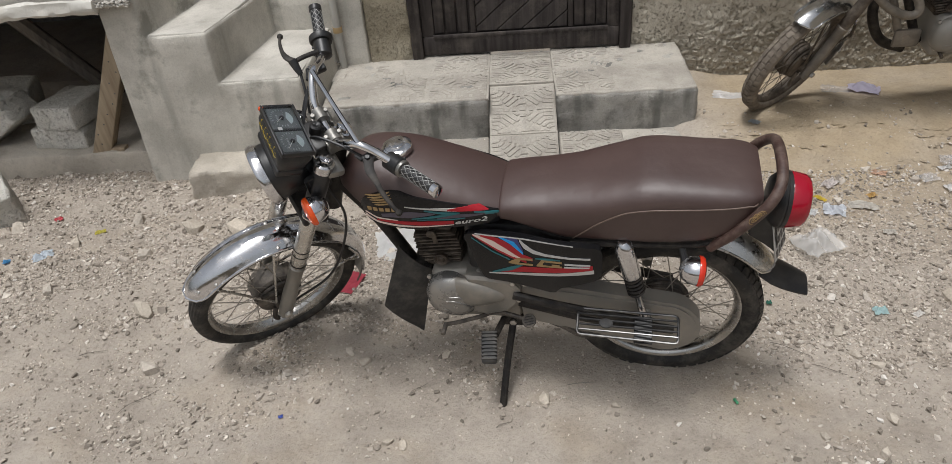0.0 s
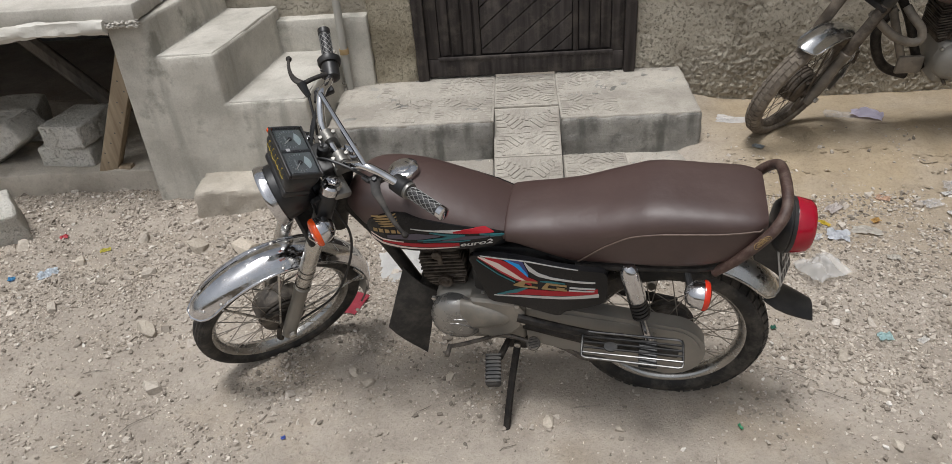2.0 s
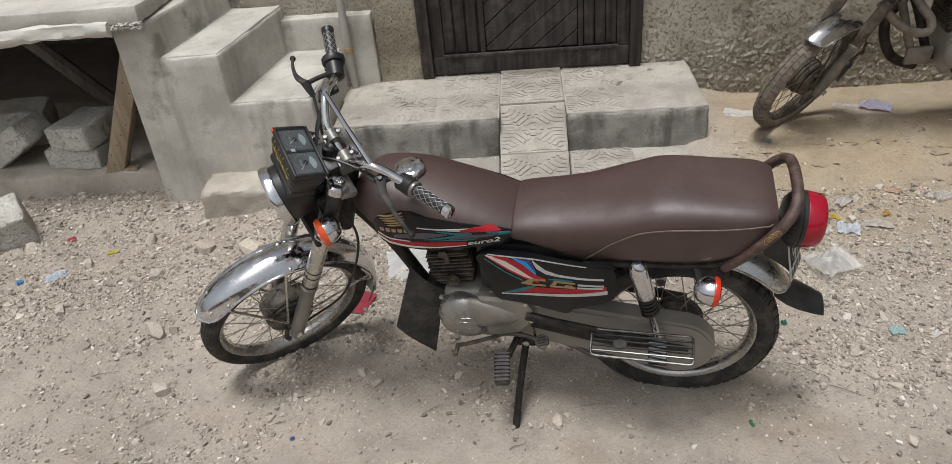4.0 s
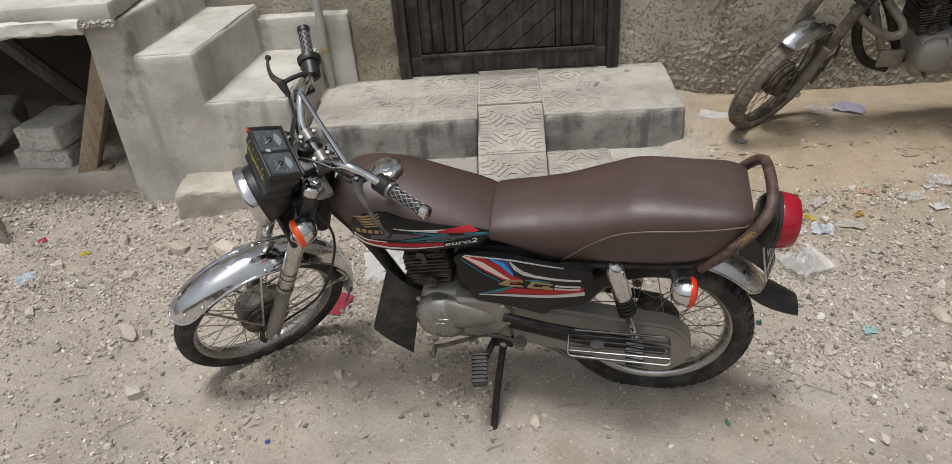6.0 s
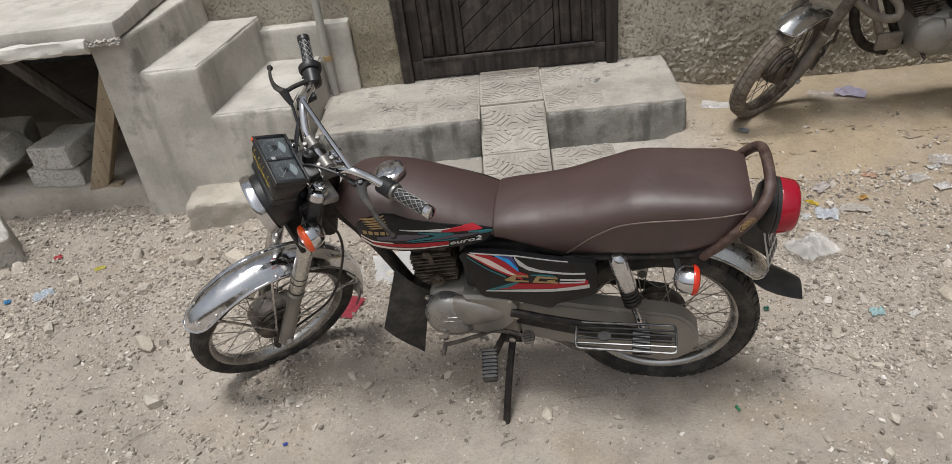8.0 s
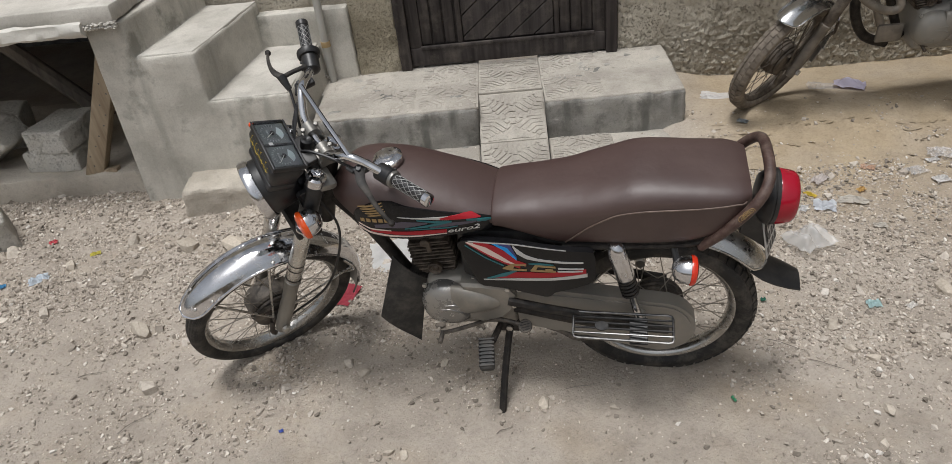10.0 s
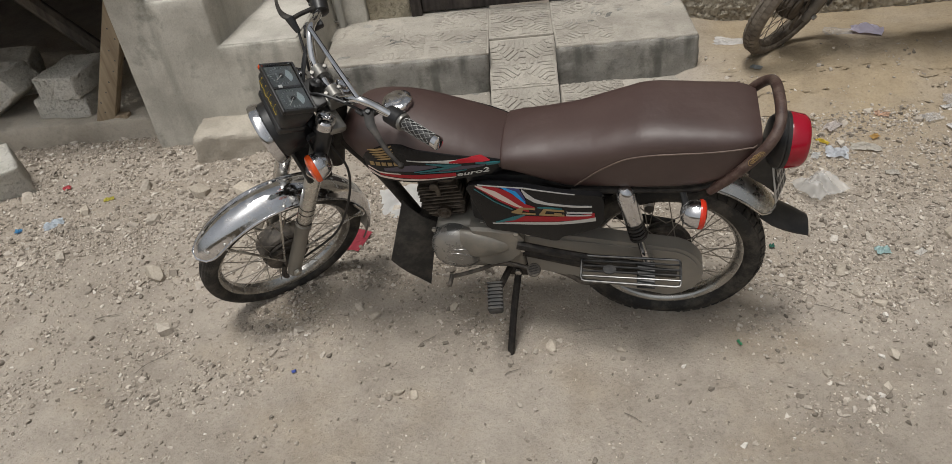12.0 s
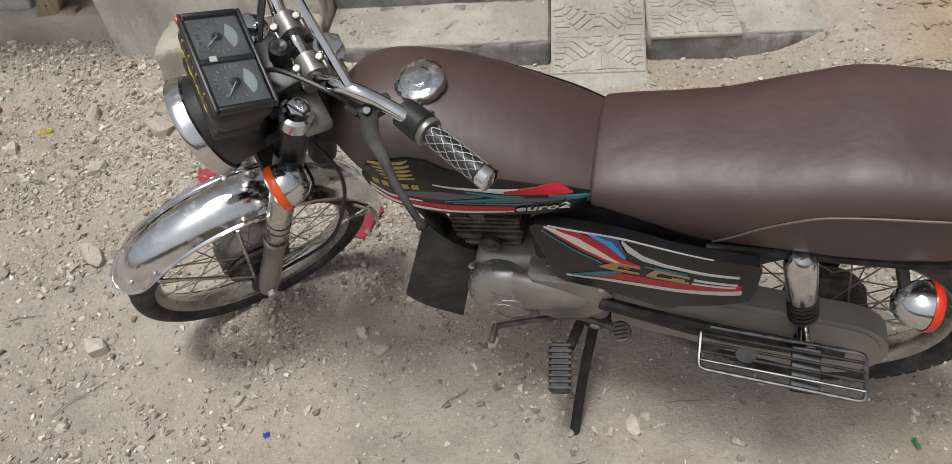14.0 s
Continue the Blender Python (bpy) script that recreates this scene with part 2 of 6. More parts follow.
def wood(name, dark, light, axis=2, scale=1.0):
    mat = plain(name, light, 0.7, 0, 0.3)
    n, l, p = grown(mat)
    tc, mp, tx = n.new("ShaderNodeTexCoord"), n.new("ShaderNodeMapping"), n.new("ShaderNodeTexNoise")
    sc = [40 * scale] * 3
    sc[axis] = 3 * scale
    mp.inputs["Scale"].default_value = sc
    tx.inputs["Scale"].default_value, tx.inputs["Detail"].default_value = 1.0, 7
    l.new(tc.outputs["Object"], mp.inputs["Vector"])
    l.new(mp.outputs["Vector"], tx.inputs["Vector"])
    col = ramp(mat, tx.outputs["Fac"], [(0.3, dark), (0.7, light)])
    patch = ramp(mat, noise_tex(mat, 9, 7, 0.7), [(0.5, (0, 0, 0)), (0.75, (0.2, 0.2, 0.2))])
    l.new(mixed(mat, patch, col, DUST), p.inputs["Base Color"])
    bumped(mat, tx.outputs["Fac"], 0.4, 0.004)
    return mat


M_DOOR = wood("dark_weathered_wood", (0.022, 0.018, 0.017), (0.066, 0.056, 0.052))
M_PLANK = wood("raw_timber", (0.22, 0.165, 0.11), (0.39, 0.315, 0.22))
M_POLE = wood("grey_old_timber", (0.11, 0.095, 0.08), (0.22, 0.19, 0.16))


# ---- mesh helpers ----
def part(name, bm, mat, parent=None, label="", sharp=0.62, smooth=True):
    """Links a bmesh as one mesh object, under a thing or a part."""
    bmesh.ops.recalc_face_normals(bm, faces=bm.faces[:])
    for f in bm.faces:
        f.smooth = smooth
    for e in bm.edges:
        if len(e.link_faces) == 2 and e.calc_face_angle(0) > sharp:
            e.smooth = False
    me = bpy.data.meshes.new(name)
    bm.to_mesh(me)
    bm.free()
    me.materials.append(mat)
    ob = new(name, me)
    if parent:
        ob.parent = parent
    if label:
        ob["label"] = label
    return ob


def moved(bm, m):
    bmesh.ops.transform(bm, matrix=m, verts=bm.verts[:])
    return bm


def box(x0, x1, y0, y1, z0, z1, bevel=0.0, seg=2, bm=None):
    out = bm or bmesh.new()
    vs = [out.verts.new((x, y, z)) for x in (x0, x1) for y in (y0, y1) for z in (z0, z1)]
    fs = [out.faces.new([vs[i] for i in q]) for q in ((0, 1, 3, 2), (4, 6, 7, 5), (0, 4, 5, 1), (2, 3, 7, 6), (0, 2, 6, 4), (1, 5, 7, 3))]
    if bevel:
        bmesh.ops.bevel(out, geom=list({e for f in fs for e in f.edges}), offset=bevel, segments=seg, profile=0.5, affect="EDGES")
    return out


def loft(rings, cap=True, bm=None, closed=True):
    out = bm or bmesh.new()
    rows = [[out.verts.new(p) for p in ring] for ring in rings]
    n = len(rows[0])
    for a, b in zip(rows, rows[1:]):
        for i in range(n if closed else n - 1):
            j = (i + 1) % n
            out.faces.new((a[i], a[j], b[j], b[i]))
    if cap and closed:
        out.faces.new(rows[0][::-1])
        out.faces.new(rows[-1])
    return out


def curve_points(pts, steps=6):
    """A smooth line through the points."""
    pts = [Vector(p) for p in pts]
    if len(pts) < 3:
        return pts
    ext = [2 * pts[0] - pts[1], *pts, 2 * pts[-1] - pts[-2]]
    out = []
    for a, b, c, d in zip(ext, ext[1:], ext[2:], ext[3:]):
        for k in range(steps):
            t = k / steps
            out.append(0.5 * (2 * b + (c - a) * t + (2 * a - 5 * b + 4 * c - d) * t * t + (3 * b - a - 3 * c + d) * t ** 3))
    return out + [pts[-1]]


def tube(pts, r, seg=8, steps=6, bm=None, cap=True):
    """A round bar along a smooth line; r is one radius, or one at each end."""
    line = curve_points(pts, steps)
    r0, r1 = r if isinstance(r, tuple) else (r, r)
    rings, side = [], None
    for i, p in enumerate(line):
        d = (line[min(i + 1, len(line) - 1)] - line[max(i - 1, 0)]).normalized()
        if side is None:
            side = d.orthogonal().normalized()
        side = (side - d * side.dot(d)).normalized()
        up = d.cross(side)
        rad = r0 + (r1 - r0) * i / max(1, len(line) - 1)
        rings.append([p + rad * (math.cos(a) * side + math.sin(a) * up) for a in (2 * math.pi * k / seg for k in range(seg))])
    return loft(rings, cap, bm)


def lathe(profile, seg=24, m=None, bm=None, cap=False):
    """Turns (radius, height) pairs round the z axis, then moves the shape by m."""
    rings = [[Vector((r * math.cos(a), r * math.sin(a), h)) for a in (2 * math.pi * k / seg for k in range(seg))] for r, h in profile]
    if m:
        rings = [[m @ p for p in ring] for ring in rings]
    return loft(rings, cap, bm)


def rod(a, b, r, seg=8, bm=None):
    return tube([a, b], r, seg, 1, bm)


def along(a, b):
    """The pose at a whose z axis points to b."""
    d = Vector(b) - Vector(a)
    return Matrix.Translation(a) @ d.to_track_quat("Z", "Y").to_matrix().to_4x4()


def lerp_table(table, x):
    """Smooth reading of a short table of (x, value)."""
    if x <= table[0][0]:
        return table[0][1]
    for (a, u), (b, v) in zip(table, table[1:]):
        if x <= b:
            t = (x - a) / (b - a)
            return u + (v - u) * t
    return table[-1][1]


def smooth_table(table, x, w=0.03):
    return sum(lerp_table(table, x + w * k / 3) * c for k, c in zip(range(-3, 4), (1, 2, 3, 4, 3, 2, 1))) / 16


def wob(p, scale, seed=0.0):
    return noise.noise(Vector(p) * scale + Vector((seed, seed * 1.7, seed * 0.3)))


def thing(name, m, label, category, group="", kind=""):
    ob = new(name)
    ob.matrix_basis = m
    ob.empty_display_size = 0.05
    return tagged(ob, label, category, group, kind)


# ---- ground ----
def ease(a, b, x):
    t = min(1.0, max(0.0, (x - a) / (b - a)))
    return t * t * (3 - 2 * t)


def ground_z(x, y):
    z = -0.014
    z += 0.095 * ease(1.9, 3.5, y) * ease(0.45, 1.05, x) + 0.014 * ease(3.1, 3.4, y) * ease(1.0, 1.2, x)
    z -= 0.065 * ease(3.42, 3.85, y) * ease(0.95, 1.2, x)
    z -= 0.045 * ease(2.3, 3.2, y) * ease(-0.7, -1.7, x)
    z -= 0.062 * ease(2.2, 3.0, y) * ease(-1.0, -0.6, x) * ease(0.95, 0.55, x)
    near = ease(7, 3.5, abs(x)) * ease(6.5, 4.0, abs(y - 2))
    z += near * (0.014 * wob((x, y, 0), 1.7) + 0.008 * wob((x, y, 0), 6.0, 3) + 0.0035 * wob((x, y, 0), 17.0, 7) + 0.0015 * wob((x, y, 0), 36.0, 5))
    heap = ease(-0.9, -1.5, x) * ease(2.0, 2.7, y) * ease(3.6, 3.1, y)
    z += heap * (0.045 * abs(wob((x, y, 0), 5.0, 11)) + 0.022 * max(0.0, wob((x, y, 0), 14.0, 13)))
    loose = ease(0.7, 1.0, x) * ease(1.4, 1.8, y) * ease(3.0, 2.5, y)
    z += loose * 0.010 * max(0.0, wob((x, y, 0), 15.0, 17))
    flakes = ease(1.1, 1.4, x) * ease(2.75, 2.9, y) * ease(3.5, 3.2, y)
    z += flakes * 0.012 * ease(0.0, 0.10, wob((x * 0.5, y, 0), 5.5, 19)) * (1 + wob((x, y, 0), 24.0, 2))
    return z


def spread(lo, hi, step, far):
    core = [lo + (hi - lo) * i / round((hi - lo) / step) for i in range(round((hi - lo) / step) + 1)]
    return [lo - d for d in far[::-1]] + core + [hi + d for d in far]


def build_ground():
    far = [0.15, 0.5, 1.2, 2.5, 5, 12, 40, 150, 600]
    xs, ys = spread(-3.4, 3.0, 0.016, far), spread(0.5, 4.1, 0.016, far)
    verts = [(x, y, ground_z(x, y)) for y in ys for x in xs]
    n = len(xs)
    faces = [(j * n + i, j * n + i + 1, (j + 1) * n + i + 1, (j + 1) * n + i) for j in range(len(ys) - 1) for i in range(n - 1)]
    me = bpy.data.meshes.new("ground")
    me.from_pydata(verts, [], faces)
    me.shade_smooth()
    me.materials.append(M_DIRT)
    tagged(new("ground", me), "trodden beige dirt street strewn with grit and small stones", "ground", "", "structure")


build_ground()


# ---- walls and concrete ----
def rough_panel(bm, x0, x1, z0, z1, y, thick, step, amp, rough_low=0.0):
    """A wall slab whose street face is uneven."""
    nx, nz = max(1, round((x1 - x0) / step)), max(1, round((z1 - z0) / step))
    grid = []
    for j in range(nz + 1):
        row = []
        for i in range(nx + 1):
            x, z = x0 + (x1 - x0) * i / nx, z0 + (z1 - z0) * j / nz
            inner = 0 < i < nx and 0 < j < nz
            d = 0.0
            if inner:
                d = amp * (0.3 * wob((x, 0, z), 3.0) + 0.25 * wob((x, 0, z), 11.0, 2) + 0.25 * wob((x, 0, z), 40.0, 5) + 2.2 * max(0.0, wob((x, 0, z), 33.0, 8) - 0.12) * ease(-0.15, 0.25, wob((x, 0, z), 3.6, 14)))
                d += rough_low * ease(0.40 + 0.1 * wob((x, 0, 0), 3.0, 3), 0.24, z) * (1.3 * abs(wob((x * 0.7, 0, z), 36.0, 9)) + 1.2 * abs(wob((x * 0.8, 0, z), 66.0, 6)) + 0.4 * wob((x, 0, z), 11.0, 4) - 0.35)
            row.append(bm.verts.new((x, y + d, z)))
        grid.append(row)
    for a, b in zip(grid, grid[1:]):
        for i in range(nx):
            bm.faces.new((a[i], a[i + 1], b[i + 1], b[i]))
    back = [bm.verts.new((x, y + thick, z)) for x, z in ((x0, z0), (x1, z0), (x1, z1), (x0, z1))]
    bm.faces.new(back[::-1])
    rim = [grid[0], [r[-1] for r in grid], grid[-1][::-1], [r[0] for r in grid][::-1]]
    for k, edge in enumerate(rim):
        bm.faces.new([*edge[::-1], back[k], back[(k + 1) % 4]])
    return bm


def rough_box(x0, x1, y0, y1, z0, z1, step=0.04, amp=0.006, bevel=0.015, seed=0.0):
    """A cast block with worn edges and an uneven skin."""
    bm = box(x0, x1, y0, y1, z0, z1, bevel, 2)
    for ax, size in ((0, x1 - x0), (1, y1 - y0), (2, z1 - z0)):
        edges = [e for e in bm.edges if abs((e.verts[0].co - e.verts[1].co)[ax]) > 0.6 * size and e.calc_length() > 2 * step]
        cuts = min(60, int(size / step))
        if edges and cuts > 1:
            bmesh.ops.subdivide_edges(bm, edges=edges, cuts=cuts, use_grid_fill=True)
    for v in bm.verts:
        p = v.co.copy()
        k = amp * (1 + 0.8 * abs(wob(p, 6, seed)))
        v.co += Vector((wob(p, 14, seed), wob(p, 14, seed + 5), wob(p, 14, seed + 9))) * k
        v.co += Vector((wob(p, 40, seed), wob(p, 40, seed + 5), wob(p, 40, seed + 9))) * amp * 0.5
    return bm


bm = bmesh.new()
rough_panel(bm, 0.66, 3.4, -0.4, 1.3, 3.99, 0.25, 0.0066, 0.006, -0.013)
rough_panel(bm, 3.4, 9.0, -0.4, 1.3, 4.0, 0.25, 0.3, 0.012)
rough_panel(bm, -1.86, -0.53, -0.4, 1.3, 4.0, 0.25, 0.02, 0.011)
rough_panel(bm, -1.86, -0.53, 1.3, 3.6, 4.0, 0.25, 0.3, 0.01)
rough_panel(bm, 0.66, 9.0, 1.3, 3.6, 4.0, 0.25, 0.3, 0.01)
rough_panel(bm, -0.53, 0.66, 2.42, 3.6, 4.0, 0.25, 0.3, 0.01)
rough_panel(bm, -9.0, -1.86, 0.96, 3.6, 4.0, 0.25, 0.3, 0.01)
tagged(part("wall_north", bm, M_WALL, sharp=1.2), "rough weathered plaster house wall, crumbling at its foot", "wall", "", "structure")

# Unseen wall added behind the camera; shapes reflections and low sky light.
bm = bmesh.new()
rough_panel(bm, -9, 9, -0.4, 1.2, 0, 0.25, 0.6, 0.01)
moved(bm, pose(0, -5.0, 0, 0, 0, 180))
tagged(part("wall_south_added", bm, M_WALL), "unseen plain wall added behind the camera for reflections", "wall", "", "structure")

# Unseen wall, added only to cut the light reaching the right side.
bm = bmesh.new()
rough_panel(bm, -1.6, 1.6, -0.4, 3.0, 0, 0.25, 0.4, 0.01)
moved(bm, pose(3.35, 2.4, 0, 0, 0, -90))
tagged(part("wall_east_blocker", bm, M_WALL), "unseen plain wall added to block light from the east", "wall", "", "structure")

M_EARTHY = cement("sandy_cement", (0.42, 0.378, 0.318), (0.51, 0.462, 0.392), (0.58, 0.53, 0.455), (0.32, 0.285, 0.24), (0.56, 0.7), 0.9, 0.2, 0.05)
M_SANDY = cement("crumbling_sandy_plaster", (0.38, 0.33, 0.24), (0.49, 0.43, 0.32), (0.56, 0.50, 0.385), (0.24, 0.21, 0.16), (0.54, 0.66), 1.8, 0.5, 0.0, relief=True)
# store under the slab; its deep shade is put into the dark cement colour
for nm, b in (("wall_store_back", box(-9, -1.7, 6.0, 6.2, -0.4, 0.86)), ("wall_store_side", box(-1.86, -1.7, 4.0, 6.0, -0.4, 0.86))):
    tagged(part(nm, b, M_DARK), "store wall under the slab, coloured dark to stand for shade", "wall", "", "structure")
tagged(part("ceiling", box(-9, -1.66, 4.26, 6.2, 0.872, 0.95), M_DARK), "underside of the concrete slab, coloured dark for the store's shade", "ceiling", "", "structure")

# staircase beside the door: body and two treads
STEPS = ((-1.645, -1.37, 0.70), (-1.37, -0.985, 0.457))
stairs = thing("staircase", pose(-1.4, 3.27, 0), "grey cement staircase with pale dusty treads", "staircase")
AT = Matrix.Translation((1.4, -3.27, 0))


def profile_solid(pts, y0, y1, step=0.05, amp=0.003, seed=0.0):
    """A side outline in x and z, made solid from y0 to y1, with a hand-trowelled skin."""
    b = bmesh.new()
    f = b.faces.new([b.verts.new((x, y0, z)) for x, z in pts])
    got = bmesh.ops.extrude_face_region(b, geom=[f])
    for v in got["geom"]:
        if isinstance(v, bmesh.types.BMVert):
            v.co.y = y1
    bmesh.ops.recalc_face_normals(b, faces=b.faces[:])
    bmesh.ops.bevel(b, geom=b.edges[:], offset=0.012, segments=2, profile=0.5, affect="EDGES")
    bmesh.ops.triangulate(b, faces=b.faces[:])
    for _ in range(5):
        long = [e for e in b.edges if e.calc_length() > step * 1.6]
        if not long:
            break
        bmesh.ops.subdivide_edges(b, edges=long, cuts=1)
        bmesh.ops.triangulate(b, faces=b.faces[:])
    for v in b.verts:
        p = v.co.copy()
        v.co += Vector((wob(p, 5, seed), wob(p, 5, seed + 4), wob(p, 5, seed + 8))) * amp * 1.5
        v.co += Vector((wob(p, 16, seed), wob(p, 16, seed + 4), wob(p, 16, seed + 8))) * amp
    return b


def skewed(b):
    """The flight turns slightly away from the wall's square."""
    for v in b.verts:
        v.co.x += (0.17 - 0.13 * ease(-1.3, -1.02, v.co.x)) * (v.co.y - 3.27)
    return moved(b, AT)


outline = [(-1.84, -0.25), (-1.83, 0.865), (-1.648, 0.865), (-1.645, 0.692), (-1.372, 0.692), (-1.37, 0.449), (-0.985, 0.449), (-0.955, 0.05), (-0.95, -0.25)]
part("body", skewed(profile_solid(outline, 3.27, 3.985, seed=2)), M_CEMENT, stairs, sharp=1.0)
for k, (x0, x1, z) in enumerate(STEPS):
    part("tread", skewed(rough_box(x0 + 0.004, x1 - 0.008, 3.280, 3.975, z - 0.03, z - 0.002, 0.05, 0.0035, 0.006, k)), M_SLAB, stairs, "pale dusty cement tread")

tagged(part("slab", rough_box(-9, -1.655, 3.225, 4.25, 0.872, 0.952, 0.05, 0.006, 0.010, 4), M_SLAB), "concrete slab with a crumbling edge over a dark store", "slab", "", "structure")
tagged(part("kerb", rough_box(-6, -1.86, 3.37, 4.4, -0.3, 0.062, 0.05, 0.010, 0.02, 6), M_EARTHY), "low cement ledge under the dark store", "kerb", "", "structure")
tagged(part("plinth", rough_box(-1.36, -0.775, 3.93, 4.02, 0.0, 0.63, 0.05, 0.003, 0.012, 8), M_CEMENT), "smooth cement plinth at the foot of the wall", "plinth", "", "structure")
tagged(part("wall_pier", rough_box(-0.775, -0.535, 3.955, 4.02, 0.0, 1.3, 0.018, 0.007, 0.01, 3), M_SANDY), "crumbling sandy plaster beside the door frame", "wall", "", "structure")

# door steps: upper step in two blocks with a tiled ramp between, and a lower step
RAMP_X0, RAMP_X1 = -0.115, 0.22


def step_block(x0, x1, y0, y1, top, base, seed, label, rough=1.0, side=None):
    ob = thing("step_block", pose((x0 + x1) / 2, y0, base), label, "step", "concrete door steps")
    t = Matrix.Translation((-(x0 + x1) / 2, -y0, -base))
    part("riser", moved(rough_box(x0, x1, y0, y1, base, top - 0.004 if side is None else top, 0.03, 0.006 * rough, 0.02, seed), t), side or M_RISER, ob, "darker grey cement sides with blotches and streaks" if side is None else "sandy cement sides", sharp=1.0)
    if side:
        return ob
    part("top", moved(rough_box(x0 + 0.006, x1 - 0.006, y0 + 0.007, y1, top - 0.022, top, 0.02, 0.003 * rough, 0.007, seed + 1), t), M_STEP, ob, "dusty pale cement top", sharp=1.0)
    return ob


step_block(-0.95, RAMP_X0, 3.39, 3.99, 0.24, -0.1, 11, "cement step block with dusty top and streaked face")
step_block(RAMP_X1, 0.905, 3.395, 3.99, 0.24, -0.1, 15, "cement step block with worn rounded corner")
step_block(-1.57, -0.96, 3.075, 3.45, 0.088, -0.25, 21, "low rough cement step half buried in rubble", 2.0, M_EARTHY)
step_block(-0.95, RAMP_X0, 3.12, 3.42, 0.03, -0.25, 23, "low cement step covered in sand", 1.2)
step_block(RAMP_X1, 0.93, 3.12, 3.42, 0.03, -0.2, 25, "low cement step dusted with sand", 1.0)

ramp_ob = thing("ramp", pose(0.05, 3.0, 0), "narrow tiled ramp between the door steps", "ramp")
RA = Matrix.Translation((-0.05, -3.0, 0))
prof = [(3.99, -0.2), (3.99, 0.222), (3.57, 0.222), (3.035, -0.052), (2.9, -0.10), (2.9, -0.2)]
b = bmesh.new()
f = b.faces.new([b.verts.new((RAMP_X0 + 0.002, y, z)) for y, z in prof])
got = bmesh.ops.extrude_face_region(b, geom=[f])
for v in got["geom"]:
    if isinstance(v, bmesh.types.BMVert):
        v.co.x = RAMP_X1 - 0.002
part("core", moved(b, RA), M_STEP, ramp_ob)


def tile_mesh(seed, worn):
    """A square cement tile whose ribs run in broken octagons round each corner and the middle; worn ribs are filled with dust."""
    r = random.Random(seed)
    s, h, w = 0.1545, 0.014, 0.0175
    b = box(-s, s, -s, s, 0, h, 0.003, 1)

    def rib(*pts):
        for (x0, y0), (x1, y1) in zip(pts, pts[1:]):
            rise = r.uniform(0.0045, 0.0075) * (0.45 if r.random() < worn else 1.0) * (1 - 0.35 * worn)
            a, c = r.uniform(0.0, 0.12), 1 - r.uniform(0.0, 0.12)
            p, q = Vector((x0, y0, h - 0.002)), Vector((x1, y1, h - 0.002))
            p, q = p.lerp(q, a), p.lerp(q, c)
            o = (q - p).normalized().cross(Vector((0, 0, 1))) * w / 2
            lo = [p + o, q + o, q - o, p - o]
            hi = [v + Vector((0, 0, rise)) - 0.07 * (v - (p + q) / 2).normalized() * w for v in lo]
            vs = [b.verts.new(v) for v in lo + hi]
            b.faces.new(vs[4:])
            for i in range(4):
                j = (i + 1) % 4
                b.faces.new((vs[i], vs[j], vs[4 + j], vs[4 + i]))

    for sx in (-1, 1):
        for sy in (-1, 1):
            for k in range(5):
                d = 0.034 + 0.0235 * k
                e = d * 0.52
                c = 0.146
                rib((sx * c, sy * (c - d)), (sx * (c - e), sy * (c - d)), (sx * (c - d), sy * (c - e)), (sx * (c - d), sy * c))
    d, e = 0.040, 0.018
    rib((-e, d), (e, d), (d, e), (d, -e), (e, -d), (-e, -d), (-d, -e), (-d, e), (-e, d))
    rib((-e, 0.0), (e, 0.0))
    for k in (-1, 1):
        rib((0.062 * k, 0.0), (0.145 * k, 0.0))
        rib((0.0, 0.062 * k), (0.0, 0.145 * k))
    ob = part("tile", b, M_STEP, None, smooth=False)
    me = ob.data
    bpy.data.objects.remove(ob)
    return me


TILES = [tile_mesh(5, 0.06), tile_mesh(8, 0.25), tile_mesh(13, 0.55)]


def lay_tile(parent, m, wear=0):
    ob = new("tile", TILES[wear])
    ob.parent = parent
    ob.matrix_basis = m
    return ob


slope = math.degrees(math.atan2(0.274, 0.535))
for k in range(2):
    d = 0.150 + 0.3 * k
    y, z = 3.57 - d * math.cos(radians(slope)), 0.2115 - d * math.sin(radians(slope))
    lay_tile(ramp_ob, RA @ pose(0.0525, y, z, slope, 0, 0) @ Matrix.Diagonal((1.06, 0.965, 1, 1)))
lay_tile(ramp_ob, RA @ pose(0.0525, 3.727, 0.2215) @ Matrix.Diagonal((1.06, 1, 1, 1)))
lay_tile(ramp_ob, RA @ pose(0.0525, 3.93, 0.2215) @ Matrix.Diagonal((1.06, 0.3, 1, 1)))
tiled = tagged(new("tile_paving"), "patterned cement tiles set in the door step, partly filled with dust", "paving", "", "structure")
tiled.matrix_basis = pose(0, 3.7, 0.23)
for x, y, wear in ((-0.265, -0.14, 1), (-0.265, 0.175, 1), (-0.58, -0.14, 1), (-0.58, 0.175, 2), (-0.895, 0.175, 2), (0.372, -0.14, 0), (0.372, 0.175, 0), (0.687, 0.175, 2)):
    lay_tile(tiled, pose(x, y, -0.0058, random.uniform(-0.4, 0.4), random.uniform(-0.4, 0.4), random.uniform(-1, 1)), wear)
lay_tile(tiled, pose(0.385, -0.43, -0.2105, 0, 0, 0.5), 1)

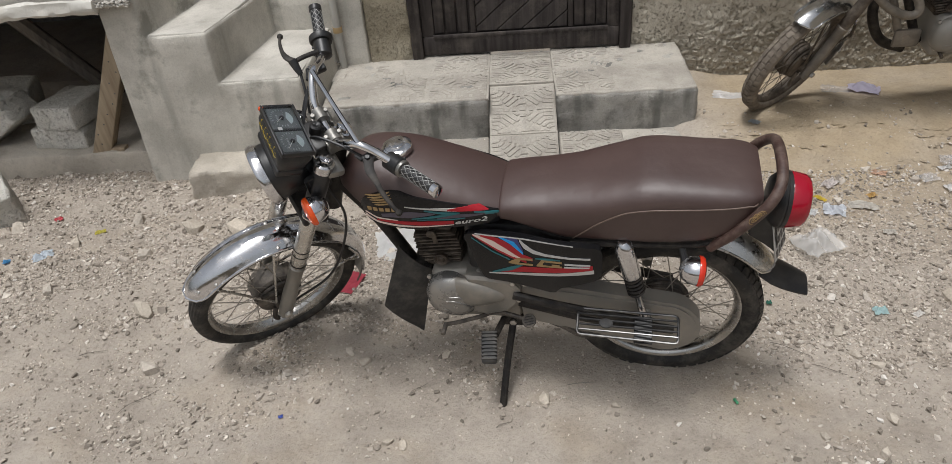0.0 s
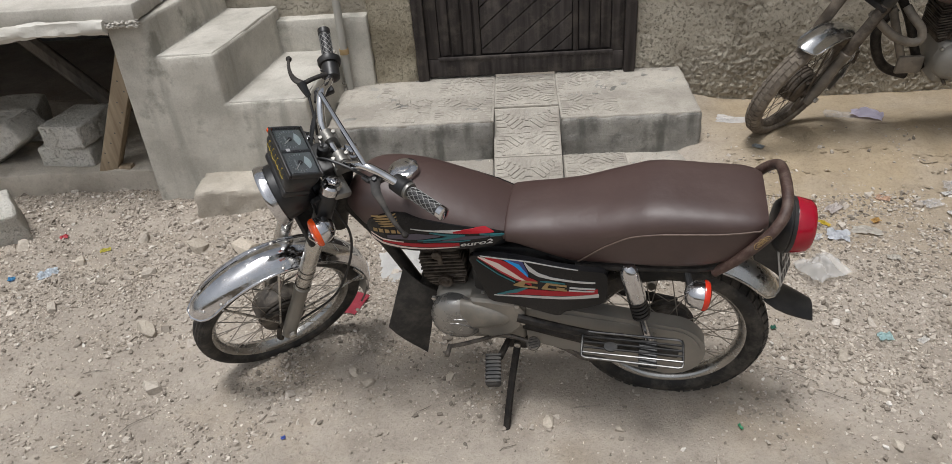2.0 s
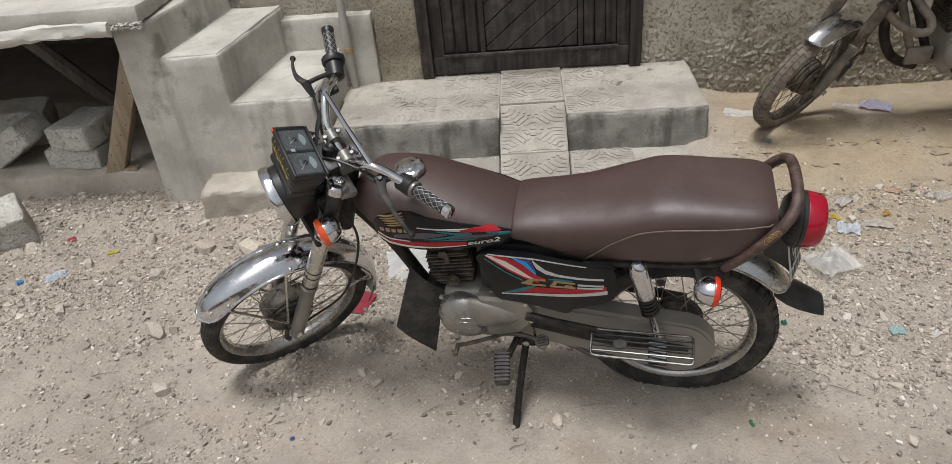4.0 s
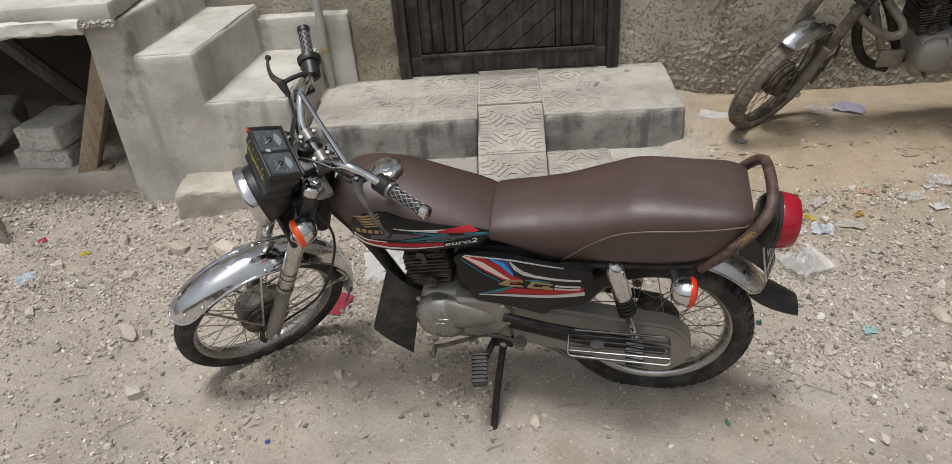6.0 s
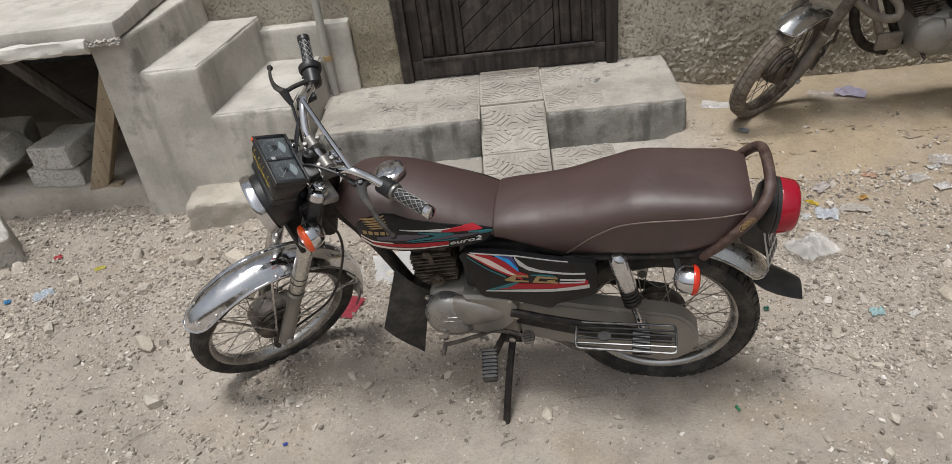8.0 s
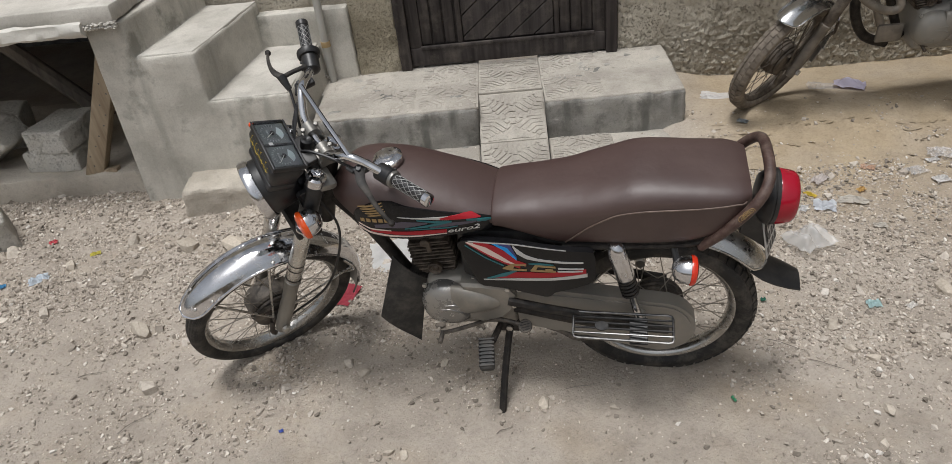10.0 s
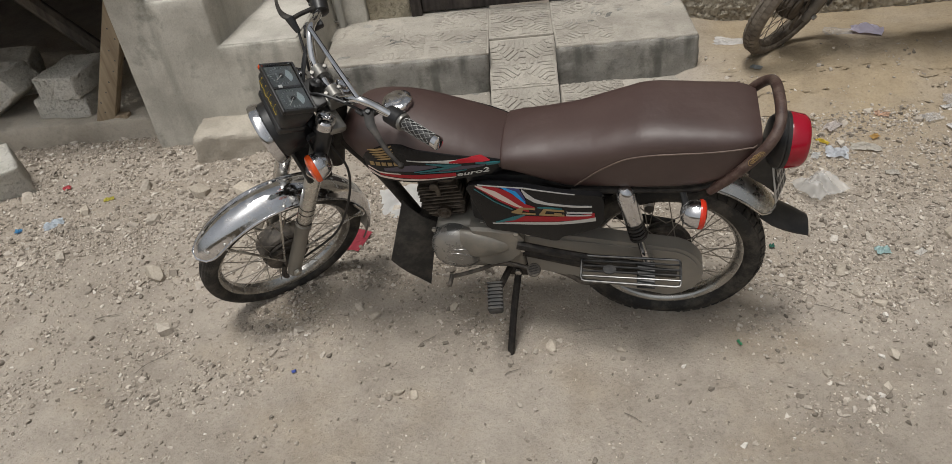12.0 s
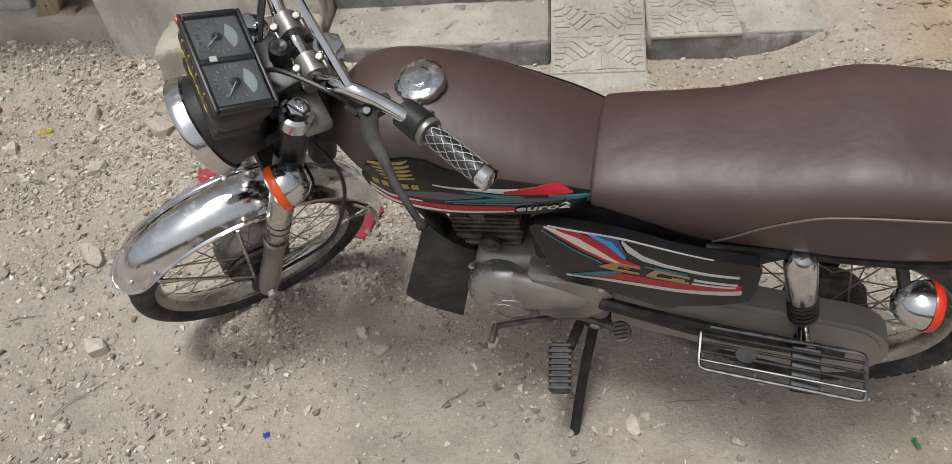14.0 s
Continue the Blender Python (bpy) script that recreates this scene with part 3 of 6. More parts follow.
# dark wooden door
door = tagged(new("door_1"), "dark weathered wooden door with slanted boards, closed", "door", "", "structure")
door.matrix_basis = pose(0.055, 3.985, 0.240)
for nm, b in (
    ("jamb", box(-0.59, -0.53, -0.045, 0.06, 0, 2.17, 0.006)),
    ("jamb", box(0.535, 0.595, -0.045, 0.06, 0, 2.17, 0.006)),
    ("lintel", box(-0.59, 0.595, -0.045, 0.06, 2.17, 2.23, 0.006)),
    ("bottom_rail", box(-0.529, 0.534, -0.02, 0.03, 0.012, 0.115, 0.006)),
    ("moulding", box(-0.47, 0.475, -0.034, -0.018, 0.108, 0.128, 0.005)),
    ("stile", box(-0.529, -0.462, -0.016, 0.03, 0.116, 2.16, 0.004)),
    ("stile", box(0.468, 0.534, -0.016, 0.03, 0.116, 2.16, 0.004)),
    ("stile", box(-0.262, -0.235, -0.024, 0.03, 0.129, 2.16, 0.004)),
    ("stile", box(0.262, 0.289, -0.024, 0.03, 0.129, 2.16, 0.004)),
    ("backing", box(-0.53, 0.535, 0.012, 0.035, 0.01, 2.165)),
):
    part(nm, b, M_DOOR, door)
for x in (-0.46, -0.395, -0.33, 0.292, 0.352, 0.41):
    part("board", box(x, x + 0.055, -0.008, 0.02, 0.13, 2.15, 0.005), M_DOOR, door)


def clip_poly(pts, keep):
    out = []
    for a, c in zip(pts, pts[1:] + pts[:1]):
        ka, kc = keep(a), keep(c)
        if ka >= 0:
            out.append(a)
        if ka * kc < 0:
            t = ka / (ka - kc)
            out.append((a[0] + (c[0] - a[0]) * t, a[1] + (c[1] - a[1]) * t))
    return out


X0, X1, Z0, Z1 = -0.233, 0.26, 0.131, 2.15
dx, dz = math.cos(radians(40)), math.sin(radians(40))
for k in range(26):
    o = -0.25 + 0.088 * k
    p0 = Vector((-0.6, 0.1 + o / dx - 0.5))
    q = Vector((-dz, dx)) * 0.0845
    poly = [tuple(p0), tuple(p0 + Vector((dx, dz)) * 3), tuple(p0 + Vector((dx, dz)) * 3 + q), tuple(p0 + q)]
    for keep in (lambda p: p[0] - X0, lambda p: X1 - p[0], lambda p: p[1] - Z0, lambda p: Z1 - p[1]):
        poly = clip_poly(poly, keep) if len(poly) > 2 else poly
    if len(poly) < 3:
        continue
    b = bmesh.new()
    f = b.faces.new([b.verts.new((x, -0.012, z)) for x, z in poly])
    got = bmesh.ops.extrude_face_region(b, geom=[f])
    for v in got["geom"]:
        if isinstance(v, bmesh.types.BMVert):
            v.co.y = 0.012
    bmesh.ops.recalc_face_normals(b, faces=b.faces[:])
    bmesh.ops.bevel(b, geom=b.edges[:], offset=0.0035, segments=1, affect="EDGES")
    part("slat", b, M_DOOR, door)

# pipe beside the door
pipe = thing("drain_pipe", pose(-0.915, 3.9, 0.24), "grey plastic pipe down the wall beside the stairs", "pipe")
M_PVC = dusty("grey_pvc", (0.36, 0.35, 0.32), 0.5, 0, 0.4, 12, 0.15)
part("tube", tube([(0, 0, 0), (0.0, 0.0, 0.5), (0.012, 0.01, 3.2)], 0.021, 12, 4), M_PVC, pipe)
part("clip", lathe([(0.0225, 0.2), (0.0255, 0.2), (0.0255, 0.23), (0.0225, 0.23)], 14), dusty("ochre_tape", (0.4, 0.28, 0.13), 0.6, 0, 0.4), pipe, "ochre stained joint")
part("stub", rod((-0.015, -0.02, 0.03), (-0.055, -0.03, 0.055), 0.007), M_CHROME2, pipe)

# under the slab
crumbs, crumb_faces = [], []
rnd = random.Random(12)
for k in range(420):
    x = -1.66 - 0.42 * rnd.random() ** 1.8
    r = rnd.uniform(0.004, 0.013)
    c = Vector((x, 3.232 + rnd.uniform(-0.012, 0.012), 0.868 + rnd.uniform(-0.016, 0.014) * (1.0 if x > -1.8 else 0.5)))
    n0 = len(crumbs)
    for p in ((1, 0.1, 0), (0, 1, 0.1), (-0.9, 0, 0.1), (0.1, -1, 0), (0, 0.1, 0.9), (0.1, 0, -0.8)):
        crumbs.append(tuple(c + Vector(p) * r * rnd.uniform(0.7, 1.2)))
    for a in range(4):
        crumb_faces += [(n0 + a, n0 + (a + 1) % 4, n0 + 4), (n0 + (a + 1) % 4, n0 + a, n0 + 5)]
me = bpy.data.meshes.new("mortar_crumbs")
me.from_pydata(crumbs, [], crumb_faces)
me.materials.append(M_SLAB)
tagged(new("mortar_crumbs", me), "crumbling mortar along the lower edge of the slab", "mortar", "", "stuff")

M_SACK = dusty("dusty_white_sack", (0.56, 0.54, 0.49), 0.85, 0, 0.4, 8, 0.15, 1.0)
sack = bmesh.new()
rings = []
for i in range(120):
    u = i / 119
    x = -3.7 + 1.90 * u
    zc, yc = 0.825 + 0.012 * math.sin(u * 9) + 0.03 * u, 3.21 + 0.008 * math.sin(u * 14)
    ring = []
    for k in range(14):
        a = 2 * math.pi * k / 14
        r = 1 + 0.25 * wob((x * 2, math.cos(a), math.sin(a)), 2.5, 2) + 0.35 * wob((x * 1.2, math.cos(a) * 2.5, math.sin(a) * 2.5), 3.2, 4) + 0.22 * wob((x * 4, math.cos(a) * 2, math.sin(a) * 2), 6, 4)
        ring.append((x, yc + 0.022 * r * math.cos(a), zc + (0.043 - 0.012 * u) * r * math.sin(a)))
    rings.append(ring)
loft(rings, True, sack)
tagged(part("sacking", sack, M_SACK), "dirty white sacking rolled under the slab edge", "cloth")

prop = thing("timber_prop", pose(-2.14, 3.405, 0.05), "raw timber prop with nail holes under the slab", "timber")
b = box(-0.05, 0.05, -0.022, 0.05, 0, 0.82, 0.006)
for v in b.verts:
    v.co.x *= 1 + 0.12 * wob(v.co, 4)
moved(b, Matrix.Shear("XY", 4, (0.48, -0.02)))
part("board", b, M_PLANK, prop)
for k in range(14):
    part("nail_hole", lathe([(0.0005, 0), (0.0045, 0.0)], 7, Matrix.Translation((random.uniform(-0.035, 0.035) + 0.48 * (0.06 + 0.055 * k), -0.024 - 0.02 * (0.06 + 0.055 * k), 0.06 + 0.055 * k)) @ pose(0, 0, 0, 90, 0, 0)), M_DARK, prop)
part("wedge", box(0.02, 0.13, -0.02, 0.03, 0.0, 0.03, 0.006), M_PLANK, prop)
tagged(part("timber_pole", tube([(-2.95, 4.0, 0.86), (-2.35, 4.15, 0.02)], 0.045, 8, 1), M_POLE), "old grey timber pole leaning in the store", "timber")


def concrete_lump(m, sx, sy, sz, seed, label, mat=M_BLOCK):
    b = rough_box(-sx / 2, sx / 2, -sy / 2, sy / 2, 0, sz, 0.02, 0.006, 0.012, seed)
    ob = part("concrete_block", b, mat, sharp=1.3)
    ob.matrix_basis = m
    return tagged(ob, label, "concrete block", "broken blocks under the slab")


concrete_lump(pose(-2.37, 3.585, 0.055, 0, 1, -4), 0.30, 0.27, 0.115, 31, "broken concrete block lying on the ledge")
concrete_lump(pose(-2.325, 3.59, 0.168, 0, -3, -12), 0.25, 0.31, 0.125, 37, "pale broken concrete block on another")
concrete_lump(pose(-2.70, 3.58, 0.125, 0, -32, -10), 0.34, 0.22, 0.13, 41, "tilted broken concrete block")
concrete_lump(pose(-2.86, 3.86, 0.055, 0, 4, 15), 0.30, 0.24, 0.22, 43, "broken concrete block at the back")
concrete_lump(pose(-2.50, 2.93, -0.06, 8, -6, 35), 0.26, 0.24, 0.19, 47, "pale chunk of broken concrete in the rubble")


# ---- motorcycles: x ahead, y to the rider's left, z up, from the rear tyre's foot ----
BASE = 1.293
AXLE_R, AXLE_F = Vector((0, 0, 0.285)), Vector((BASE, 0, 0.285))
HEAD = Vector((BASE + 0.09, 0, 0))
HEAD_AXIS = Vector((-math.sin(radians(27)), 0, math.cos(radians(27))))
SIDEWAYS = pose(0, 0, 0, -90, 0, 0)

SEAT_TOP = [(-0.21, 0.820), (-0.19, 0.830), (-0.15, 0.836), (-0.07, 0.841), (0.04, 0.845), (0.085, 0.842), (0.12, 0.832), (0.18, 0.816), (0.25, 0.797), (0.33, 0.783), (0.42, 0.772), (0.47, 0.762)]
SEAT_LOW = [(-0.215, 0.765), (-0.185, 0.73), (-0.13, 0.69), (-0.07, 0.668), (0.1, 0.657), (0.28, 0.650), (0.36, 0.676), (0.44, 0.70), (0.47, 0.70)]
SEAT_WIDE = [(-0.215, 0.104), (-0.195, 0.122), (-0.16, 0.134), (-0.1, 0.140), (0, 0.145), (0.08, 0.146), (0.15, 0.140), (0.3, 0.130), (0.42, 0.119), (0.47, 0.113)]
TANK_TOP = [(0.44, 0.746), (0.5, 0.774), (0.56, 0.800), (0.66, 0.838), (0.74, 0.863), (0.8, 0.870), (0.86, 0.864), (0.9, 0.838), (0.925, 0.80)]
TANK_LOW = [(0.44, 0.70), (0.5, 0.695), (0.6, 0.69), (0.785, 0.68), (0.85, 0.715), (0.9, 0.755), (0.925, 0.77)]
TANK_WIDE = [(0.44, 0.10), (0.5, 0.118), (0.6, 0.13), (0.7, 0.137), (0.8, 0.13), (0.86, 0.113), (0.9, 0.088), (0.925, 0.06)]


class Body:
    """A padded form along x with a rounded top and steep sides."""

    def __init__(self, top, low, wide, n_top, n_low, soft):
        self.top, self.low, self.wide, self.round_top, self.n_low, self.soft = top, low, wide, n_top, n_low, soft

    def n_top(self, x):
        return lerp_table(self.round_top, x)

    def sizes(self, x):
        return smooth_table(self.top, x, self.soft), smooth_table(self.low, x, self.soft), smooth_table(self.wide, x, self.soft)

    def side(self, x, z):
        t, l, w = self.sizes(x)
        c = l + 0.45 * (t - l)
        u, n = ((z - c) / (t - c), self.n_top(x)) if z > c else ((c - z) / (c - l), self.n_low)
        return w * max(0.0, 1 - min(1.0, abs(u)) ** n) ** (1 / n)

    def ring(self, x, scale=1.0, seg=36):
        t, l, w = self.sizes(x)
        c = l + 0.45 * (t - l)
        out = []
        for k in range(seg):
            a = 2 * math.pi * k / seg
            ca, sa = math.cos(a), math.sin(a)
            n = self.n_top(x) if sa > 0 else self.n_low
            y = w * math.copysign(abs(ca) ** (2 / n), ca)
            z = (t - c if sa > 0 else c - l) * math.copysign(abs(sa) ** (2 / n), sa)
            out.append((x, y * scale, c + z * scale))
        return out

    def solid(self, x0, x1, steps=46, round0=0.02, round1=0.02):
        rings = []
        for i in range(5):
            a = math.pi / 2 * i / 5
            rings.append(self.ring(x0 + round0 * (1 - math.sin(a)) - round0, 0.80 + 0.20 * math.sin(a)))
        for i in range(steps + 1):
            rings.append(self.ring(x0 + (x1 - x0) * i / steps))
        for i in range(1, 6):
            a = math.pi / 2 * i / 5
            rings.append(self.ring(x1 + round1 * math.sin(a), 0.80 + 0.20 * math.cos(a)))
        return loft(rings)


SEAT = Body(SEAT_TOP, SEAT_LOW, SEAT_WIDE, [(-0.2, 4.5), (0.1, 4.0), (0.3, 2.9), (0.46, 2.15)], 7.0, 0.016)
TANK = Body(TANK_TOP, TANK_LOW, TANK_WIDE, [(0.45, 2.08), (0.6, 2.15), (0.9, 2.2)], 5.0, 0.03)


def tank_panel_side(x, z):
    """The steel tank side, which hangs straight below the padding."""
    return TANK.side(x, max(z, 0.742 if x > 0.5 else 0.735)) - 0.04 * max(0.0, 0.742 - z)


def cover_swell(x):
    return 0.03 * ease(0.46, 0.2, x)


def cover_side(x, z):
    return 0.118 + 0.026 * math.sqrt(max(0.0, 1 - ((x - 0.37) / 0.23) ** 2)) - 0.25 * (z - 0.6) ** 2 + cover_swell(x)


def swollen(rows):
    """Rows of the side cover, raised where the cover stands further out."""
    return [(x, lo + 0.6 * cover_swell(x), hi + 0.6 * cover_swell(x)) for x, lo, hi in rows]


def skin(side, rows, off, thick, across=5, flip=1, bm=None):
    """A thin solid lying on a curved side; rows are (x, low z, high z)."""
    out = bm or bmesh.new()
    outer, inner = [], []
    for x, lo, hi in rows:
        zs = [lo + (hi - lo) * k / across for k in range(across + 1)]
        outer.append([(x, flip * (side(x, z) + off), z) for z in zs])
        inner.append([(x, flip * (side(x, z) + off - thick), z) for z in zs])
    return loft([o + i[::-1] for o, i in zip(outer, inner)], True, out)


def band(keys, n=24):
    """Rows of (x, low, high) between keys that are given from front to rear."""
    xs = [k[0] for k in keys]
    out = []
    for i in range(n + 1):
        x = xs[0] + (xs[-1] - xs[0]) * i / n
        lo = lerp_table([(-k[0], k[1]) for k in keys], -x)
        hi = lerp_table([(-k[0], k[2]) for k in keys], -x)
        out.append((x, lo, hi))
    return out


def lettering(text, side, x0, z0, size, slant, off, rise=0.0):
    """Raised lettering that reads from the front to the rear along a curved side."""
    cu = bpy.data.curves.new("lettering", "FONT")
    cu.body, cu.size, cu.resolution_u, cu.offset = text, size, 2, 0.0005
    tmp = new("lettering", cu)
    bpy.context.view_layer.update()
    me = bpy.data.meshes.new_from_object(tmp.evaluated_get(bpy.context.evaluated_depsgraph_get()))
    bpy.data.objects.remove(tmp)
    b = bmesh.new()
    b.from_mesh(me)
    for v in b.verts:
        x, z = x0 - 1.75 * v.co.x - slant * v.co.y, z0 + v.co.y + rise * v.co.x
        v.co = (x, side(x, z) + off, z)
    return b


def wheel(root, name, centre, turn, tyre_r, tyre_w, rim_r, drum_r, mats, blocks, label):
    """A spoked wheel: hub with drum, and its rim, tyre and spokes."""
    at = turn @ Matrix.Translation(centre) @ SIDEWAYS
    w = tyre_w / 2
    hub = lathe([(0.012, -0.075), (0.03, -0.075), (0.032, -0.055), (drum_r, -0.05), (drum_r + 0.006, -0.04), (drum_r + 0.006, 0.02), (drum_r, 0.028), (0.05, 0.034), (0.03, 0.05), (0.028, 0.075), (0.012, 0.075)], 28, None, None, True)
    for k in range(3 if blocks else 0):
        lathe([(drum_r + 0.006, -0.03 + 0.016 * k), (drum_r + 0.012, -0.028 + 0.016 * k), (drum_r + 0.006, -0.024 + 0.016 * k)], 28, None, hub)
    hub_ob = part(name, moved(hub, at), mats["hub"], root, label)
    rb = lathe([(rim_r - 0.010, -w * 0.46), (rim_r - 0.003, -w * 0.62), (rim_r + 0.004, -w * 0.66), (rim_r + 0.004, -w * 0.58), (rim_r - 0.007, -w * 0.36), (rim_r - 0.012, 0), (rim_r - 0.007, w * 0.36), (rim_r + 0.004, w * 0.58), (rim_r + 0.004, w * 0.66), (rim_r - 0.003, w * 0.62), (rim_r - 0.010, w * 0.46), (rim_r - 0.018, w * 0.2), (rim_r - 0.018, -w * 0.2), (rim_r - 0.010, -w * 0.46)], 64)
    part("rim", moved(rb, at), mats["rim"], hub_ob)
    prof, n = [], 42
    mid, half = (tyre_r + rim_r) / 2, (tyre_r - rim_r) / 2 + 0.004
    for k in range(n + 1):
        a = -2.5 + 5.0 * k / n
        r = mid + half * math.cos(a)
        h = w * math.copysign(min(1.0, abs(math.sin(a)) ** 0.85), a)
        if not blocks and abs(a) < 1.25 and k % 3 == 0:
            r -= 0.0035
        prof.append((r, h))
    ty = lathe(prof, 96)
    if blocks:
        for k in range(54):
            a0 = 2 * math.pi * k / 54
            for side, spread_a in ((-1, 0.62), (1, 0.62), (0, 0.0)):
                aa = a0 + (0.058 if side == 0 or spread_a > 1 else 0)
                rr, hh = mid + half * math.cos(spread_a), side * w * math.sin(spread_a) ** 0.85 if side else 0.0
                m = pose(0, 0, hh) @ Matrix.Rotation(aa, 4, "Z") @ Matrix.Translation((rr, 0, 0)) @ Matrix.Rotation(side * -spread_a, 4, "Y")
                c = box(-0.003, 0.0035, -0.012, 0.012, -0.011, 0.011)
                moved(c, m)
                tmp = bpy.data.meshes.new("t")
                c.to_mesh(tmp)
                c.free()
                ty.from_mesh(tmp)
                bpy.data.meshes.remove(tmp)
    part("tyre", moved(ty, at), mats["tyre"], hub_ob, sharp=0.9 if blocks else 0.35)
    spoke = rod((0, 0, 0), (0, 0, 1), 0.0017, 5)
    first = None
    for k in range(36):
        side = 1 if k % 2 else -1
        lean = (1 if (k // 2) % 2 else -1) * 0.5
        a = 2 * math.pi * k / 36
        p0 = Vector(((drum_r if side < 0 else 0.05) * math.cos(a - lean * 1.4), (drum_r if side < 0 else 0.05) * math.sin(a - lean * 1.4), side * 0.032))
        p1 = Vector(((rim_r - 0.014) * math.cos(a), (rim_r - 0.014) * math.sin(a), side * 0.006))
        m = at @ along(p0, p1) @ Matrix.Diagonal((1, 1, (p1 - p0).length, 1))
        if first is None:
            ob = first = part("spoke", spoke, mats["spoke"], hub_ob)
        else:
            ob = new("spoke", first.data)
            ob.parent = hub_ob
        ob.matrix_basis = m
    return hub_ob


def guard(centre, r, a0, a1, half, droop, n=48, edge=True, tip=0, flange=0.9):
    """A curved mudguard round a wheel, from angle a0 (ahead is 0) to a1, as one thick sheet; its first end is rounded over tip steps."""
    rings, rims = [], {-1: [], 1: []}
    for i in range(n + 1):
        a = radians(a0 + (a1 - a0) * i / n)
        h = half * (math.sqrt(max(0.0, 1 - (1 - min(i, tip) / tip) ** 2)) * 0.72 + 0.28 if tip else 1.0)
        out, inn = [], []
        for k in range(25):
            u = -1 + 2 * k / 24
            rr = r - droop * min(1.0, abs(u * h / half) / flange) ** 2.3
            out.append((centre.x + rr * math.cos(a), h * u, centre.z + rr * math.sin(a)))
            rr -= 0.0035
            inn.append((centre.x + rr * math.cos(a), h * u * 0.97, centre.z + rr * math.sin(a)))
        rings.append(out + inn[::-1])
        rims[-1].append(out[0])
        rims[1].append(out[-1])
    b = loft(rings)
    if edge:
        tube(rims[-1][::-1] + rims[1] if tip else rims[1], 0.0034, 6, 1, b)
        if not tip:
            tube(rims[-1], 0.0042, 6, 1, b)
    return b


def bolt_head(b, at, axis, r=0.009, h=0.008):
    return lathe([(r, 0), (r, h), (r * 0.8, h + 0.001), (0.0005, h + 0.001)], 6, along(at, Vector(at) + Vector(axis)), b)


def indicator(root, turn, at, ahead, stalk_to, mats):
    """A bullet turn lamp: chrome cup, coloured lens and stalk."""
    m = turn @ along(at, Vector(at) + Vector(ahead)) @ Matrix.Scale(0.92, 4)
    cup = part("indicator", lathe([(0.004, -0.045), (0.02, -0.042), (0.032, -0.032), (0.040, -0.016), (0.043, 0.0), (0.043, 0.012)], 28, m), mats["chrome"], root, "chrome bullet turn lamp")
    part("lens", lathe([(0.0445, 0.007), (0.0455, 0.010), (0.0455, 0.016), (0.041, 0.023), (0.028, 0.028), (0.001, 0.030)], 28, m), M_ORANGE if Vector(ahead).x > 0 else M_AMBER, cup, "orange lens" if Vector(ahead).x > 0 else "reddish orange lens")
    part("stalk", moved(tube([Vector(at) - 0.02 * Vector(ahead), stalk_to], 0.010, 8, 1), turn), mats["plastic"], cup)
    return cup


